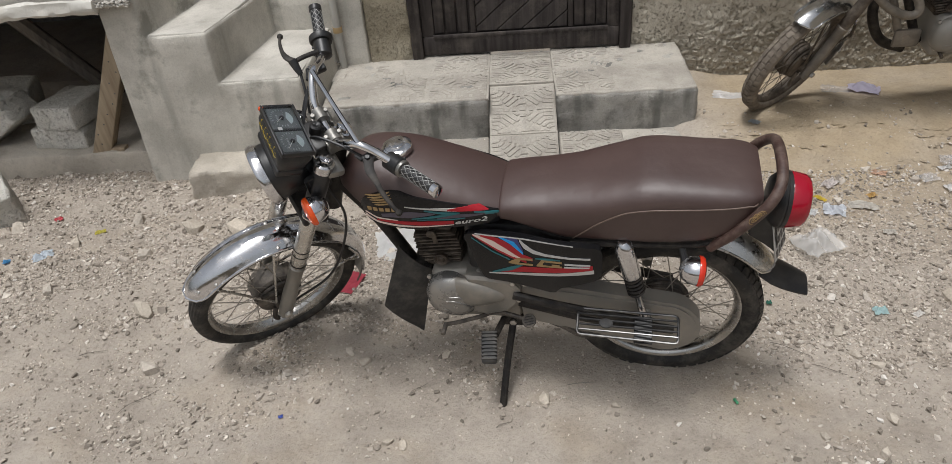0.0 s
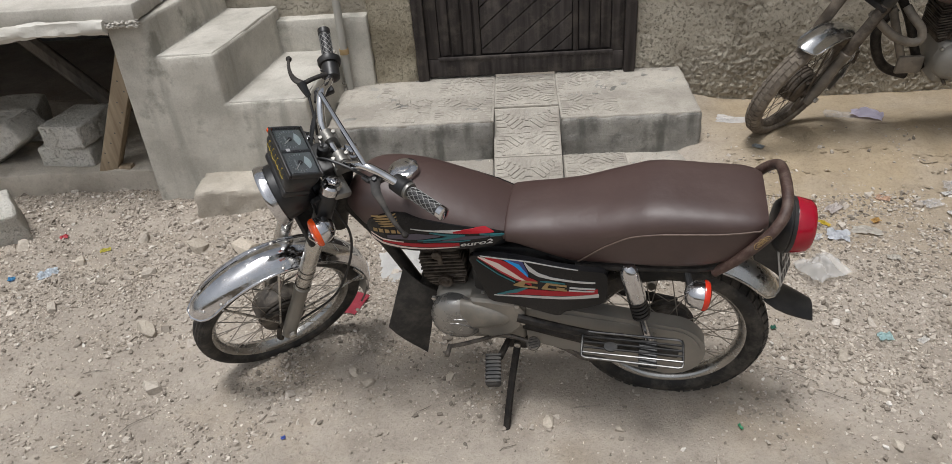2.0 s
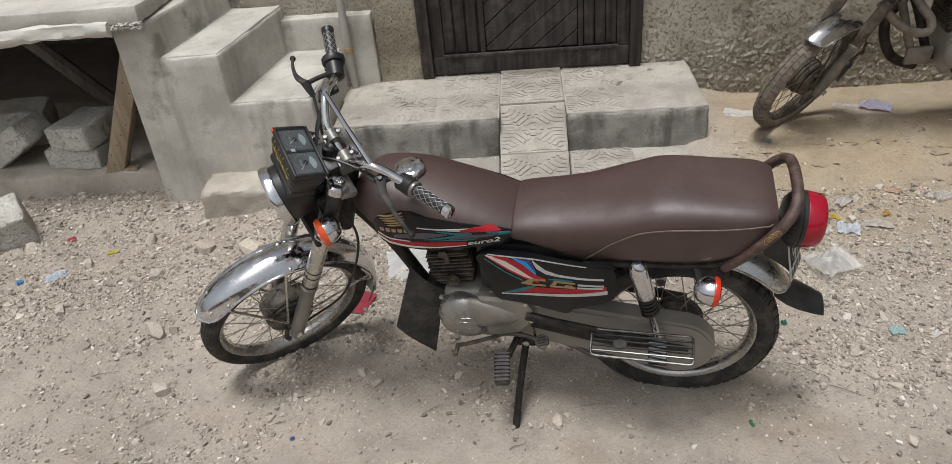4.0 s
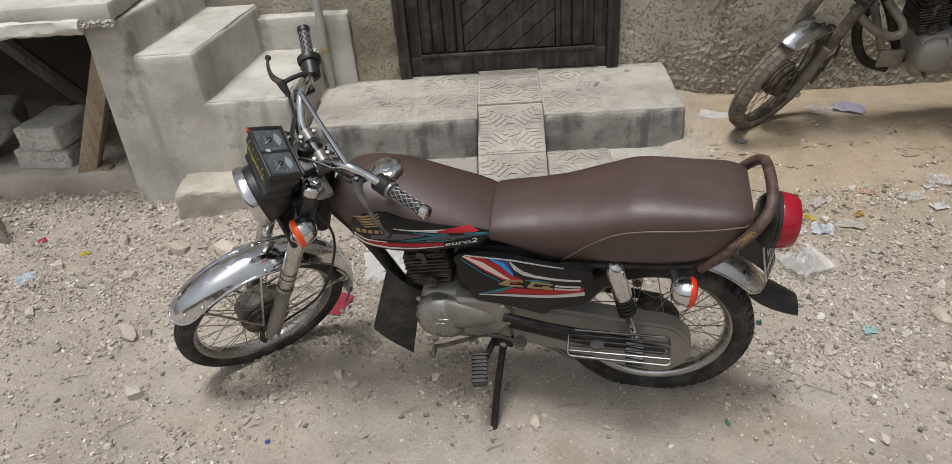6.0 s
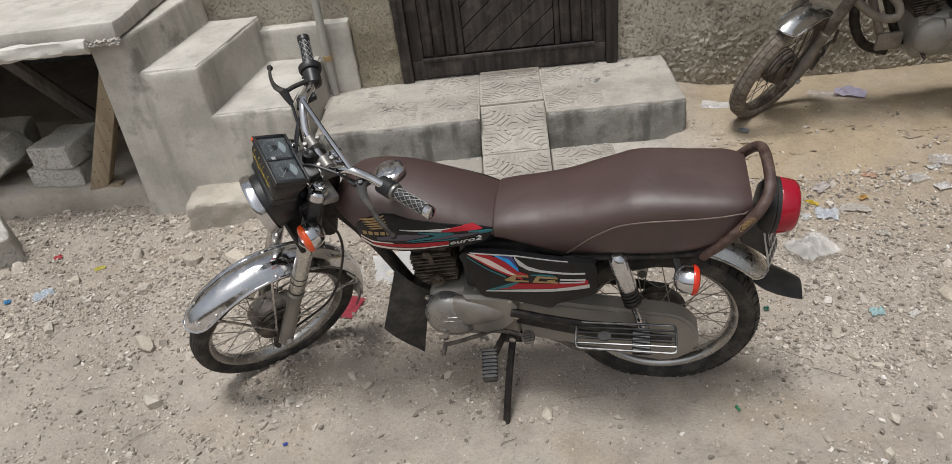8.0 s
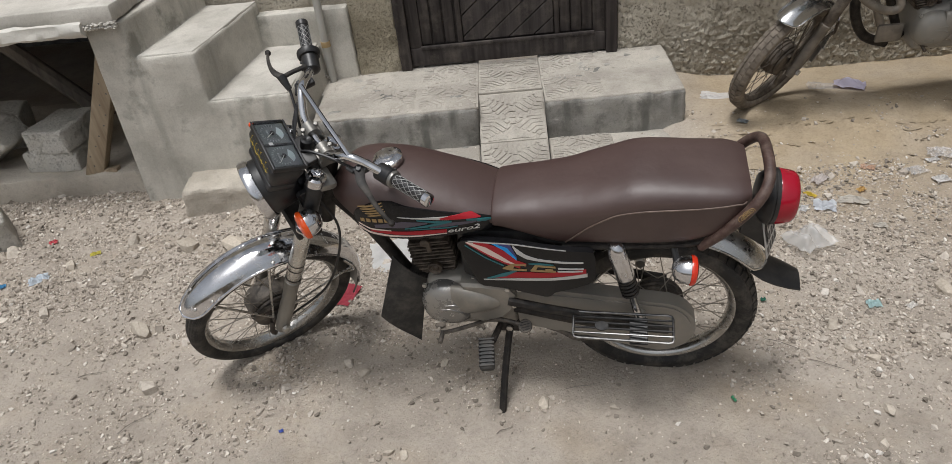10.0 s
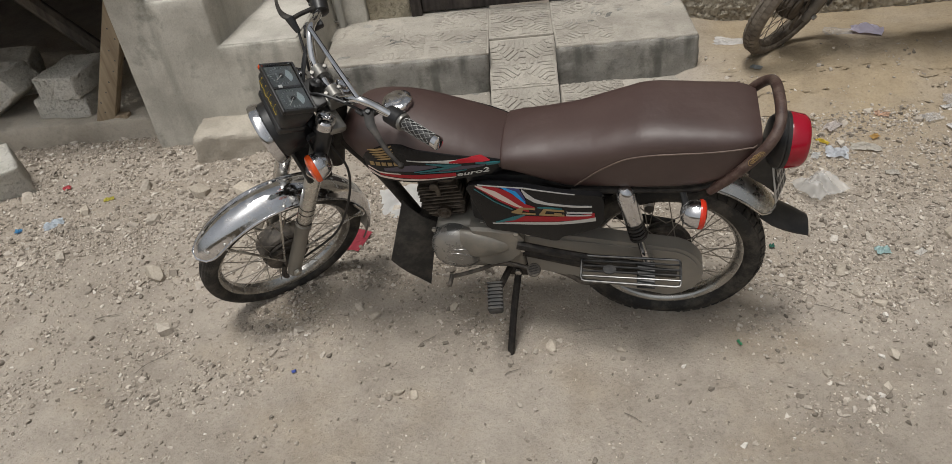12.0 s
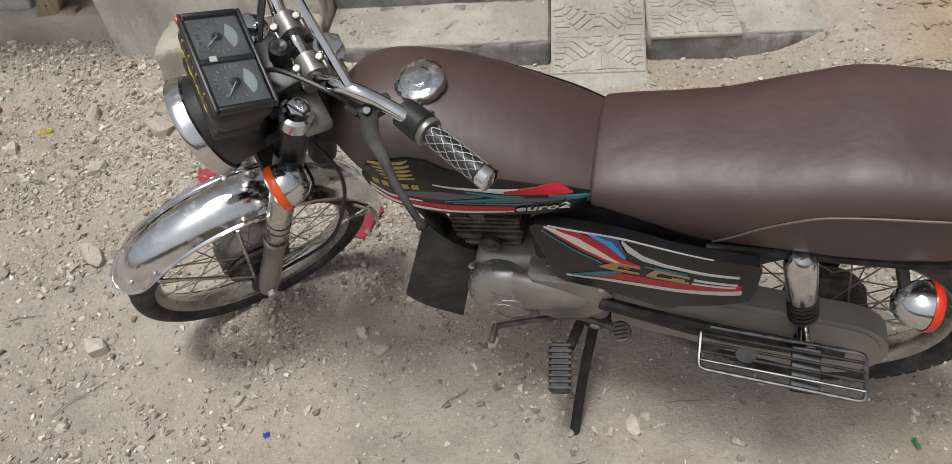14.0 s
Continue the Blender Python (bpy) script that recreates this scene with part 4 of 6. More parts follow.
def motorcycle(root, steer, mats, full=True):
    turn = Matrix.Translation(HEAD) @ Matrix.Rotation(radians(steer), 4, HEAD_AXIS) @ Matrix.Translation(-HEAD)
    still = Matrix.Identity(4)

    def add(name, b, mat, label="", turned=False, parent=None, sharp=0.62):
        return part(name, moved(b, turn) if turned else b, mat, parent or root, label, sharp)

    # wheels, guards
    wheel(root, "rear_wheel", AXLE_R, still, 0.287, 0.088, 0.228, 0.068, mats, True, "spoked rear wheel with dusty black hub")
    wheel(root, "front_wheel", AXLE_F, turn, 0.287, 0.076, 0.240, 0.078, mats, not full, "spoked front wheel with dusty drum hub")
    g = add("front_mudguard", guard(AXLE_F, 0.330, 43 if full else 66, 196, 0.060, 0.028, tip=5), mats["chrome"], "shiny chrome front mudguard with dust", True)
    if full:
        for a, u in ((52, 0.034), (56, -0.03), (63, 0.05), (104, 0.05), (104, -0.05)):
            ca, sa = math.cos(radians(a)), math.sin(radians(a))
            p = AXLE_F + Vector((0.331 * ca, u, 0.331 * sa)) - Vector((ca, 0, sa)) * 0.028 * (abs(u) / 0.054) ** 2.3
            add("guard_bolt", lathe([(0.0055, -0.002), (0.0055, 0.0015), (0.003, 0.003), (0.0005, 0.003)], 8, along(p, p + Vector((ca, 0, sa)))), M_BOLT, "", True, g)
    flap = guard(AXLE_F, 0.335, 196, 212, 0.05, 0.03, 8, False)
    add("mudguard_flap", flap, mats["alloy"], "dusty mudguard tail", True, g)
    for s in (-1, 1):
        for a in (62, 100, 170) if full else (85, 115, 170):
            st = tube([AXLE_F + Vector((0.02, s * 0.066, 0.02)), AXLE_F + Vector((0.30 * math.cos(radians(a)), s * 0.064, 0.30 * math.sin(radians(a))))], 0.0042, 6, 1)
            add("mudguard_stay", st, mats["chrome2"], "", True, g)
    add("cable_guide", tube([AXLE_F + Vector((-0.24, 0.066, 0.06)), AXLE_F + Vector((-0.29, 0.068, 0.035)), AXLE_F + Vector((-0.27, 0.068, 0.12))], 0.004, 6, 5), mats["chrome2"], "", True, g)
    # On the clean bike, dusty beige chrome stands in for the mirrored ground.
    rg = add("rear_mudguard", guard(AXLE_R, 0.362, 145, 60, 0.068, 0.030, tip=6), mats["chrome2"], "dull chrome rear mudguard")
    flap = bmesh.new()
    rows = []
    for x, z, h in ((-0.250, 0.508, 0.055), (-0.285, 0.484, 0.062), (-0.32, 0.464, 0.060), (-0.36, 0.445, 0.054), (-0.395, 0.428, 0.044)):
        ys = [h * k / 3 for k in range(-3, 4)]
        rows.append([(x, y, z - 0.022 * (y / h) ** 2) for y in ys] + [(x, y, z - 0.006 - 0.022 * (y / h) ** 2) for y in ys[::-1]])
    loft(rows, True, flap)
    add("mud_flap", flap, M_PLASTIC, "black rubber mud flap", parent=rg)

    # forks
    fork_dir = Vector((-0.455, 0, 1)).normalized()
    for s in (-1, 1):
        foot = AXLE_F + Vector((0.004, s * 0.088, -0.012))
        leg = lathe([(0.016, -0.03), (0.021, -0.026), (0.024, 0.0), (0.0245, 0.12), (0.0225, 0.14), (0.0235, 0.235), (0.0265, 0.24), (0.0265, 0.25), (0.021, 0.256)], 18, along(foot, foot + fork_dir), None, True)
        lo = add("fork_leg", leg, mats["alloy"] if full else mats["pipe"], "dusty alloy fork leg", True)
        add("fork_tube", lathe([(0.0215, 0.25), (0.0250, 0.258), (0.0250, 0.50), (0.0225, 0.505)], 18, along(foot, foot + fork_dir)), mats["chrome2"], "", True, lo)
        for h in (0.262, 0.31, 0.335) if full and s > 0 else ():
            add("fork_ring", lathe([(0.0252, h), (0.0258, h + 0.001), (0.0258, h + 0.004), (0.0252, h + 0.005)], 18, along(foot, foot + fork_dir)), mats["frame"], "dark worn band", True, lo)
        add("fork_ear", lathe([(0.0245, 0.50), (0.0275, 0.505), (0.0275, 0.685), (0.024, 0.69)], 18, along(foot, foot + fork_dir), None, True), mats["plastic"], "black fork cover", True, lo)
        cap = lathe([(0.024, 0.69), (0.029, 0.693), (0.029, 0.718), (0.022, 0.722)], 20, along(foot, foot + fork_dir))
        bolt_head(cap, foot + fork_dir * 0.722, fork_dir, 0.017, 0.012)
        add("fork_cap", cap, mats["chrome"], "chrome fork bolt", True, lo)
    axle = rod(AXLE_F + Vector((0, -0.12, 0)), AXLE_F + Vector((0, 0.118, 0)), 0.008, 8)
    bolt_head(axle, AXLE_F + Vector((0.004, 0.112, -0.002)), (0, 1, 0), 0.013, 0.012)
    add("front_axle", axle, M_BOLT, "", True)
    plate = lathe([(0.078, 0.034), (0.076, 0.042), (0.06, 0.05), (0.03, 0.054), (0.0005, 0.056)], 28, Matrix.Translation(AXLE_F) @ SIDEWAYS)
    tube([AXLE_F + Vector((0.03, 0.058, -0.02)), AXLE_F + Vector((0.05, 0.06, -0.075)), AXLE_F + Vector((0.045, 0.06, -0.10))], 0.009, 8, 4, plate)
    tube([AXLE_F + Vector((-0.02, 0.05, 0.05)), AXLE_F + Vector((0.05, 0.062, 0.09))], 0.008, 8, 3, plate)
    add("brake_plate", plate, mats["hub"], "dusty brake plate", True)
    clamp = box(-0.028, 0.026, -0.118, 0.118, -0.012, 0.014, 0.01)
    moved(clamp, Matrix.Translation((0.985, 0, 0.888)) @ pose(0, 0, 0, 0, -22, 0))
    low = box(-0.03, 0.05, -0.11, 0.11, -0.014, 0.014, 0.01)
    add("top_clamp", clamp, M_CLAMP, "alloy fork clamp", True)
    add("lower_clamp", moved(low, Matrix.Translation((1.075, 0, 0.705)) @ pose(0, 0, 0, 0, -22, 0)), mats["frame"], "", True)
    for s in (-1, 1):
        holder = lathe([(0.021, -0.018), (0.021, 0.018)], 18, Matrix.Translation((0.945, s * 0.042, 0.945)) @ SIDEWAYS, None, True)
        box(0.917, 0.973, s * 0.042 - 0.017, s * 0.042 + 0.017, 0.90, 0.935, 0.004, 1, holder)
        for dx in (-0.02, 0.02):
            bolt_head(holder, (0.945 + dx, s * 0.042, 0.958), (0, 0, 1), 0.0072, 0.006)
        add("bar_holder", holder, M_CLAMP, "alloy handlebar holder", True)
    nut_at = Vector((0.905, 0, 0.902))
    nut = lathe([(0.026, -0.004), (0.027, 0.003), (0.020, 0.004), (0.0195, 0.016), (0.016, 0.019), (0.0005, 0.020)], 18, along(nut_at, nut_at + HEAD_AXIS))
    bolt_head(nut, nut_at + HEAD_AXIS * 0.006, HEAD_AXIS, 0.021, 0.012)
    add("stem_nut", nut, M_BRIGHT, "chrome steering nut", True)
    add("clamp_web", moved(box(-0.075, 0.01, -0.04, 0.04, -0.01, 0.012, 0.008, 2), Matrix.Translation((0.965, 0, 0.892)) @ pose(0, 0, 0, 0, -22, 0)), M_CLAMP, "alloy clamp centre", True)

    # handlebar with grips and levers
    bar = [(0.799, 0.365, 0.985), (0.838, 0.245, 0.966), (0.872, 0.185, 0.985), (0.908, 0.14, 1.005), (0.94, 0.085, 0.968), (0.945, 0.045, 0.945)]
    hb = add("handlebar", tube(bar + [(x, -y, z) for x, y, z in bar[::-1]], 0.0118, 14, 6), M_BRIGHT if full else mats["chrome"], "chrome handlebar with cross brace", True)
    add("brace", tube([(0.908, 0.14, 1.012), (0.91, 0, 1.02), (0.908, -0.14, 1.012)], 0.0072, 10, 3), M_BRIGHT if full else mats["chrome"], "", True, hb)
    for s in (-1, 1):
        g0, g1 = Vector((0.840, s * 0.238, 0.9655)), Vector((0.797, s * 0.37, 0.986))
        g0, g1 = (g0.lerp(g1, 0.06), g0.lerp(g1, 0.92)) if s > 0 else (g0.lerp(g1, 0.24), g0.lerp(g1, 1.03))
        ax = along(g0, g1)
        ln = (g1 - g0).length
        gr = add("grip", lathe([(0.0165, 0.0), (0.0165, ln - 0.012)], 18, ax), M_PLASTIC, "black grip with silver scale pattern", True, hb)
        net = bmesh.new()
        rows, cols = 9, 7
        for i in range(rows):
            for k in range(cols):
                pts = []
                for q in range(5):
                    u = q / 4
                    a = 2 * math.pi * (k + u + 0.5 * (i % 2)) / cols
                    h = 0.006 + (ln - 0.022) * (i + 1 - math.sin(math.pi * u)) / rows
                    pts.append(ax @ Vector((0.0172 * math.cos(a), 0.0172 * math.sin(a), h)))
                tube(pts, 0.00085, 4, 1, net, False)
        add("scale_pattern", net, M_NET, "", True, gr)
        add("end_cap", lathe([(0.017, ln - 0.013), (0.0185, ln - 0.011), (0.0185, ln + 0.004), (0.012, ln + 0.006), (0.0005, ln + 0.006)], 18, ax), M_BRIGHT if s > 0 else M_PLASTIC, "", True, gr)
        sw = lathe([(0.012, -0.060), (0.0215, -0.058), (0.0245, -0.055), (0.0255, -0.012), (0.0225, -0.008), (0.016, -0.007)], 20, ax, None, True)
        for dz in (-0.046, -0.022):
            lathe([(0.004, 0.022), (0.0045, 0.029), (0.0005, 0.030)], 10, ax @ Matrix.Translation((0, 0, dz)) @ pose(0, 0, 0, 0, 90, 0), sw)
        moved_box = box(-0.012, 0.012, -0.009, 0.009, 0.0, 0.010, 0.003, 1)
        moved(moved_box, ax @ Matrix.Translation((0.006, -0.022, -0.036)) @ pose(0, 0, 0, 90, 0, 0))
        tmp = bpy.data.meshes.new("t")
        moved_box.to_mesh(tmp)
        moved_box.free()
        sw.from_mesh(tmp)
        bpy.data.meshes.remove(tmp)
        if s < 0:
            lathe([(0.017, -0.012), (0.031, -0.010), (0.034, -0.004), (0.034, 0.008), (0.028, 0.014), (0.017, 0.015)], 22, ax, sw)
        add("switch_box", sw, M_PLASTIC, "black handlebar switch", True, hb)
        add("grip_collar", lathe([(0.0165, -0.008), (0.0235, -0.007), (0.0245, -0.003), (0.0225, 0.002), (0.0168, 0.003)], 20, ax), M_CLAMP if s > 0 else M_PLASTIC, "pale grip collar" if s > 0 else "", True, gr)
        pv = Vector((0.908, s * 0.185, 0.982)) if s > 0 else Vector((0.930, -0.222, 0.986))
        if s > 0:
            blade = [(pv + Vector((-0.010, -0.012, 0.002)), 0.016), (pv + Vector((0.006, 0.020, -0.004)), 0.013), (Vector((0.916, 0.238, 0.976)), 0.009), (Vector((0.919, 0.29, 0.982)), 0.0065), (Vector((0.918, 0.345, 0.996)), 0.0055), (Vector((0.915, 0.378, 1.006)), 0.005)]
        else:
            blade = [(pv, 0.011), (Vector((0.943, -0.245, 0.986)), 0.009), (Vector((0.946, -0.275, 0.982)), 0.006), (Vector((0.938, -0.315, 0.976)), 0.0045), (Vector((0.926, -0.345, 0.970)), 0.004)]
        line = curve_points([p for p, _ in blade], 4)
        lv = loft([[q + Vector((dx * h, 0, dz * 0.0042)) for dx, dz in ((-1, -0.6), (-0.6, -1), (0.6, -1), (1, -0.6), (1, 0.6), (0.6, 1), (-0.6, 1), (-1, 0.6))] for q, h in ((q, lerp_table([(i * 4, w) for i, (_, w) in enumerate(blade)], k)) for k, q in enumerate(line))])
        if s < 0:
            tube([(0.858, -0.222, 0.984), (0.90, -0.222, 0.988), pv], (0.007, 0.007), 10, 3, lv)
        lathe([(0.0005, -0.009), (0.007, -0.006), (0.009, 0), (0.007, 0.006), (0.0005, 0.009)], 12, Matrix.Translation(line[-1]), lv)
        add("lever", lv, M_FRAME, "black hand lever", True, hb)
        perch = box(0.862, 0.918, s * 0.172 - 0.013, s * 0.172 + 0.015, 0.966, 0.986, 0.006, 2)
        bolt_head(perch, (0.903, s * 0.176, 0.985), (0, 0, 1), 0.008, 0.006)
        bolt_head(perch, (0.872, s * 0.186, 0.985), (0, 0, 1), 0.006, 0.005)
        tube([(0.916, s * 0.168, 0.976), (0.926, s * 0.148, 0.979)], (0.007, 0.0055), 8, 1, perch)
        add("lever_perch", perch, M_PLASTIC, "black lever bracket with bolts", True, hb)
        if s < 0:
            boot = tube([pv + Vector((0.004, -0.004, 0.002)), pv + Vector((0.004, 0.014, -0.008)), pv + Vector((0.002, 0.034, -0.020))], (0.0145, 0.008), 10, 4)
            add("cable_boot", boot, M_PLASTIC, "", True, hb)

    # headlamp and dials
    la = pose(1.124, -0.005, 0.868, 0, 97.4, -4.4)
    shell = lathe([(0.04, -0.085), (0.066, -0.083), (0.077, -0.065), (0.083, 0.0), (0.082, 0.02)], 36, la, None, True)
    hl = add("headlamp", shell, mats["plastic"], "round black headlamp with chrome rim", True)
    add("rim", lathe([(0.083, 0.010), (0.0875, 0.0125), (0.0915, 0.028), (0.0915, 0.034), (0.089, 0.039), (0.083, 0.041), (0.079, 0.037), (0.078, 0.018)], 48, la), mats["chrome"], "", True, hl)
    add("lens", lathe([(0.079, 0.020), (0.06, 0.026), (0.03, 0.030), (0.001, 0.031)], 36, la), M_DIALPALE, "ribbed glass lens", True, hl)
    ears = bmesh.new()
    for s in (-1, 1):
        box(1.0, 1.07, s * 0.092 - 0.003, s * 0.092 + 0.003, 0.83, 0.90, 0.01, 1, ears)
    box(1.01, 1.08, -0.06, 0.06, 0.82, 0.89, 0.028, 4, ears)
    add("lamp_bracket", ears, mats["plastic"], "", True, hl)
    if full:
        dm = Matrix.Translation((1.045, 0.006, 1.018)) @ pose(0, 0, 0, 0, -29, -4) @ Matrix.Translation((0, 0, -0.022)) @ Matrix.Diagonal((0.81, 0.84, 1, 1))
        body = box(-0.060, 0.060, -0.106, 0.106, -0.062, 0.014, 0.024, 5)
        for v in body.verts:
            if v.co.z < -0.02:
                v.co.x *= 0.86
                v.co.y *= 0.93
        dials = add("instrument_panel", moved(body, dm), M_PLASTIC, "black twin dial box with yellow lettering strokes", True)
        add("panel_base", moved(box(-0.05, 0.048, -0.092, 0.092, -0.082, -0.057, 0.010, 3), dm), M_PLASTIC, "black lower housing", True, dials)
        add("emblem", moved(box(0.02, 0.034, -0.006, 0.006, 0.0235, 0.0255, 0.001, 1), dm), M_SILVER, "", True, dials)
        for y in (-0.05, 0.05):
            face = box(-0.051, 0.051, y - 0.046, y + 0.046, 0.0125, 0.0185, 0.003, 1)
            fo = add("dial", moved(face, dm), M_DIAL, "dark dial with pale crescent and needle", True, dials)
            arc = bmesh.new()
            rows = []
            for k in range(13):
                a = radians(-62 + 124 * k / 12)
                rows.append([(-0.034 * 1.0 + 0.0 + 0.030 * (1 - math.cos(a)) * 0.9 - 0.002, y + 0.030 * math.sin(a), 0.0192), (-0.012 - 0.010 * abs(math.sin(a)), y + 0.030 * math.sin(a), 0.0192)])
            top = [arc.verts.new(p[0]) for p in rows]
            bot = [arc.verts.new(p[1]) for p in rows]
            for a0, a1, b1, b0 in zip(top, top[1:], bot[1:], bot):
                arc.faces.new((a0, a1, b1, b0))
            add("crescent", moved(arc, dm), M_DIALPALE, "", True, fo)
            ticks = bmesh.new()
            for k in range(15):
                a = radians(-110 + 220 * k / 14)
                c, sn = math.cos(a), math.sin(a)
                for r0, r1 in ((0.031, 0.037),):
                    p = Vector((0.004 + c * r0, y + sn * r0, 0.0193))
                    q = Vector((0.004 + c * r1, y + sn * r1, 0.0193))
                    rod(p, q, 0.0011 if k % 2 else 0.0017, 4, ticks)
            for k in range(5):
                box(0.014, 0.020, y - 0.014 + 0.006 * k, y - 0.010 + 0.006 * k, 0.0188, 0.0195, bm=ticks)
            add("dial_marks", moved(ticks, dm), M_TICK, "", True, fo)
            nd = lathe([(0.008, 0.019), (0.008, 0.0225), (0.0005, 0.0235)], 14, Matrix.Translation((0.002, y, 0)))
            add("needle_hub", moved(nd, dm), M_PLASTIC, "", True, fo)
            tip = (0.026, y + (0.02 if y < 0 else 0.03), 0.0225)
            add("needle", moved(rod((0.002, y, 0.0225), tip, 0.0012, 5), dm), M_WHITE, "", True, fo)
        frame_b = bmesh.new()
        for x0, x1, y0, y1 in ((-0.060, -0.051, -0.106, 0.106), (0.051, 0.060, -0.106, 0.106), (-0.052, 0.052, -0.106, -0.097), (-0.052, 0.052, 0.097, 0.106), (-0.052, 0.052, -0.006, 0.006)):
            box(x0, x1, y0, y1, 0.008, 0.0245 if y1 - y0 > 0.02 or abs(y0) > 0.05 else 0.0215, 0.004, 2, frame_b)
        add("dial_frame", moved(frame_b, dm), M_PLASTIC, "", True, dials)
        add("cover_glass", moved(box(-0.051, 0.051, -0.097, 0.097, 0.0228, 0.0238), dm), M_GLASS, "", True, dials)
        strokes = bmesh.new()
        fx = lambda z: 0.0585 - 0.0 if z > -0.02 else 0.0565 + 0.25 * (z + 0.02)
        for k, (y0, y1, z0, z1) in enumerate(((-0.075, -0.069, -0.02, 0.004), (-0.066, -0.045, -0.02, -0.014), (-0.058, -0.052, -0.014, -0.003), (-0.04, -0.034, -0.022, 0.004), (-0.03, -0.004, -0.022, -0.016), (-0.016, -0.010, -0.016, 0.002), (0.0, 0.006, -0.02, 0.004), (0.012, 0.036, -0.021, -0.015), (0.02, 0.026, -0.015, -0.004), (0.042, 0.048, -0.022, 0.004), (0.054, 0.074, -0.02, -0.014), (0.062, 0.068, -0.014, -0.002))):
            ym, zm = (y0 + y1) / 2, (z0 + z1) / 2
            tube([(0.0585, y0, z0 + 0.002), (0.0588, ym - 0.003, zm - 0.003 + 0.004 * (k % 2)), (0.0588, ym + 0.004, z0 + 0.001), (0.0588, y1, z1 - 0.001)], 0.0010, 5, 3, strokes)
            if k % 3 == 0:
                tube([(0.0588, y1 + 0.003, z1), (0.0588, y1 + 0.006, z1 + 0.001)], 0.0014, 5, 1, strokes)
        add("yellow_strokes", moved(strokes, dm), M_YELLOW, "yellow painted strokes", True, dials)
        add("warning_lamp", moved(box(0.048, 0.062, -0.105, -0.093, 0.010, 0.022, 0.003, 2), dm), M_ORANGE, "small red lamp", True, dials)
        ign = lathe([(0.016, -0.02), (0.017, 0.008), (0.012, 0.012), (0.006, 0.011), (0.0005, 0.008)], 16, Matrix.Translation((0.975, 0.0, 0.965)) @ pose(0, 0, 0, 0, -20, 0), None, False)
        add("ignition_switch", ign, M_PLASTIC, "black ignition lock", True, dials)
        bracket = box(0.97, 1.05, -0.05, 0.05, 0.925, 0.94, 0.005)
        add("dial_bracket", bracket, M_PLASTIC, "", True, dials)
        for nm, pts in (
            ("clutch_cable", [(0.90, 0.17, 0.965), (0.955, 0.09, 0.985), (1.0, 0.03, 0.975), (1.03, 0.0, 0.90), (1.03, -0.01, 0.78)]),
            ("brake_cable", [(0.932, -0.188, 0.966), (0.950, -0.13, 0.92), (0.975, -0.10, 0.82), (1.02, -0.09, 0.70), (1.02, -0.02, 0.60)]),
            ("throttle_cable", [(0.938, -0.135, 0.957), (0.955, -0.10, 0.965), (1.0, -0.04, 0.93), (0.99, -0.02, 0.86)]),
            ("switch_wire", [(0.88, -0.19, 0.975), (0.965, -0.10, 0.955), (1.0, -0.06, 0.90)]),
            ("speedometer_cable", [(1.02, 0.05, 0.80), (1.0, 0.105, 0.68), (1.04, 0.112, 0.52), (1.12, 0.10, 0.36), (1.26, 0.07, 0.262)]),
        ):
            add(nm, tube(pts, 0.0042, 7, 7), M_CABLE, "black cable", True)
    for s in (-1, 1) if full else ():
        indicator(root, turn, (1.08 if s > 0 else 1.062, s * (0.142 if s > 0 else 0.125), 0.826 if s > 0 else 0.802), (1, 0, 0.0), (1.055, s * 0.08, 0.82), mats)

    # tank, seat, side panels
    tank = add("tank", TANK.solid(0.452, 0.905, 46, 0.006, 0.018), mats["leather"], "fuel tank in a brown leatherette cover")
    pad = SEAT.solid(-0.19, 0.458, 60, 0.022, 0.008)
    for v in pad.verts:
        p = v.co.copy()
        v.co.z += 0.0022 * wob(p, 7.0, 3) + 0.0012 * wob(p, 17.0, 6)
        v.co.y += 0.0014 * wob(p, 9.0, 8)
    seat = add("seat", pad, mats["leather"], "long brown leatherette seat")
    if full:
        seam = [(0.262, 0.662), (0.235, 0.69), (0.2, 0.722), (0.16, 0.75), (0.12, 0.772), (0.06, 0.786), (0.0, 0.790), (-0.08, 0.792), (-0.14, 0.796), (-0.175, 0.798), (-0.195, 0.798)]
        line = [(x, SEAT.side(x, z) + 0.001, z) for x, z in seam]
        back = [(-0.212, 0.07, 0.797), (-0.215, 0.0, 0.797), (-0.212, -0.07, 0.797)]
        add("piping", tube(line + back + [(x, -y, z) for x, y, z in line[::-1]], 0.0022, 6, 4), M_PIPING, "stitched piping", parent=seat)
        add("seat_base", tube([(x, 0.126, z) for x, z in ((-0.17, 0.715), (-0.07, 0.66), (0.1, 0.648), (0.27, 0.642))], 0.009, 8, 5), mats["frame"], parent=seat)
        cap_m = Matrix.Translation((0.752, 0.012, 0.857)) @ pose(0, 0, 0, -4, 3, 0) @ Matrix.Scale(0.92, 4)
        cap = lathe([(0.046, 0.0), (0.048, 0.008), (0.046, 0.017), (0.038, 0.022), (0.030, 0.023), (0.012, 0.0245), (0.0005, 0.0245)], 48)
        for v in cap.verts:
            a = math.atan2(v.co.y, v.co.x)
            r = math.hypot(v.co.x, v.co.y)
            if r > 0.04:
                k = 1 - 0.06 * max(0, math.cos(7 * a)) ** 6
                v.co.x *= k
                v.co.y *= k
        tube([(0.022 * math.cos(a), 0.022 * math.sin(a), 0.024) for a in (0.3, 1.2, 2.1, 3.0, 3.9, 4.6)], 0.0022, 6, 3, cap)
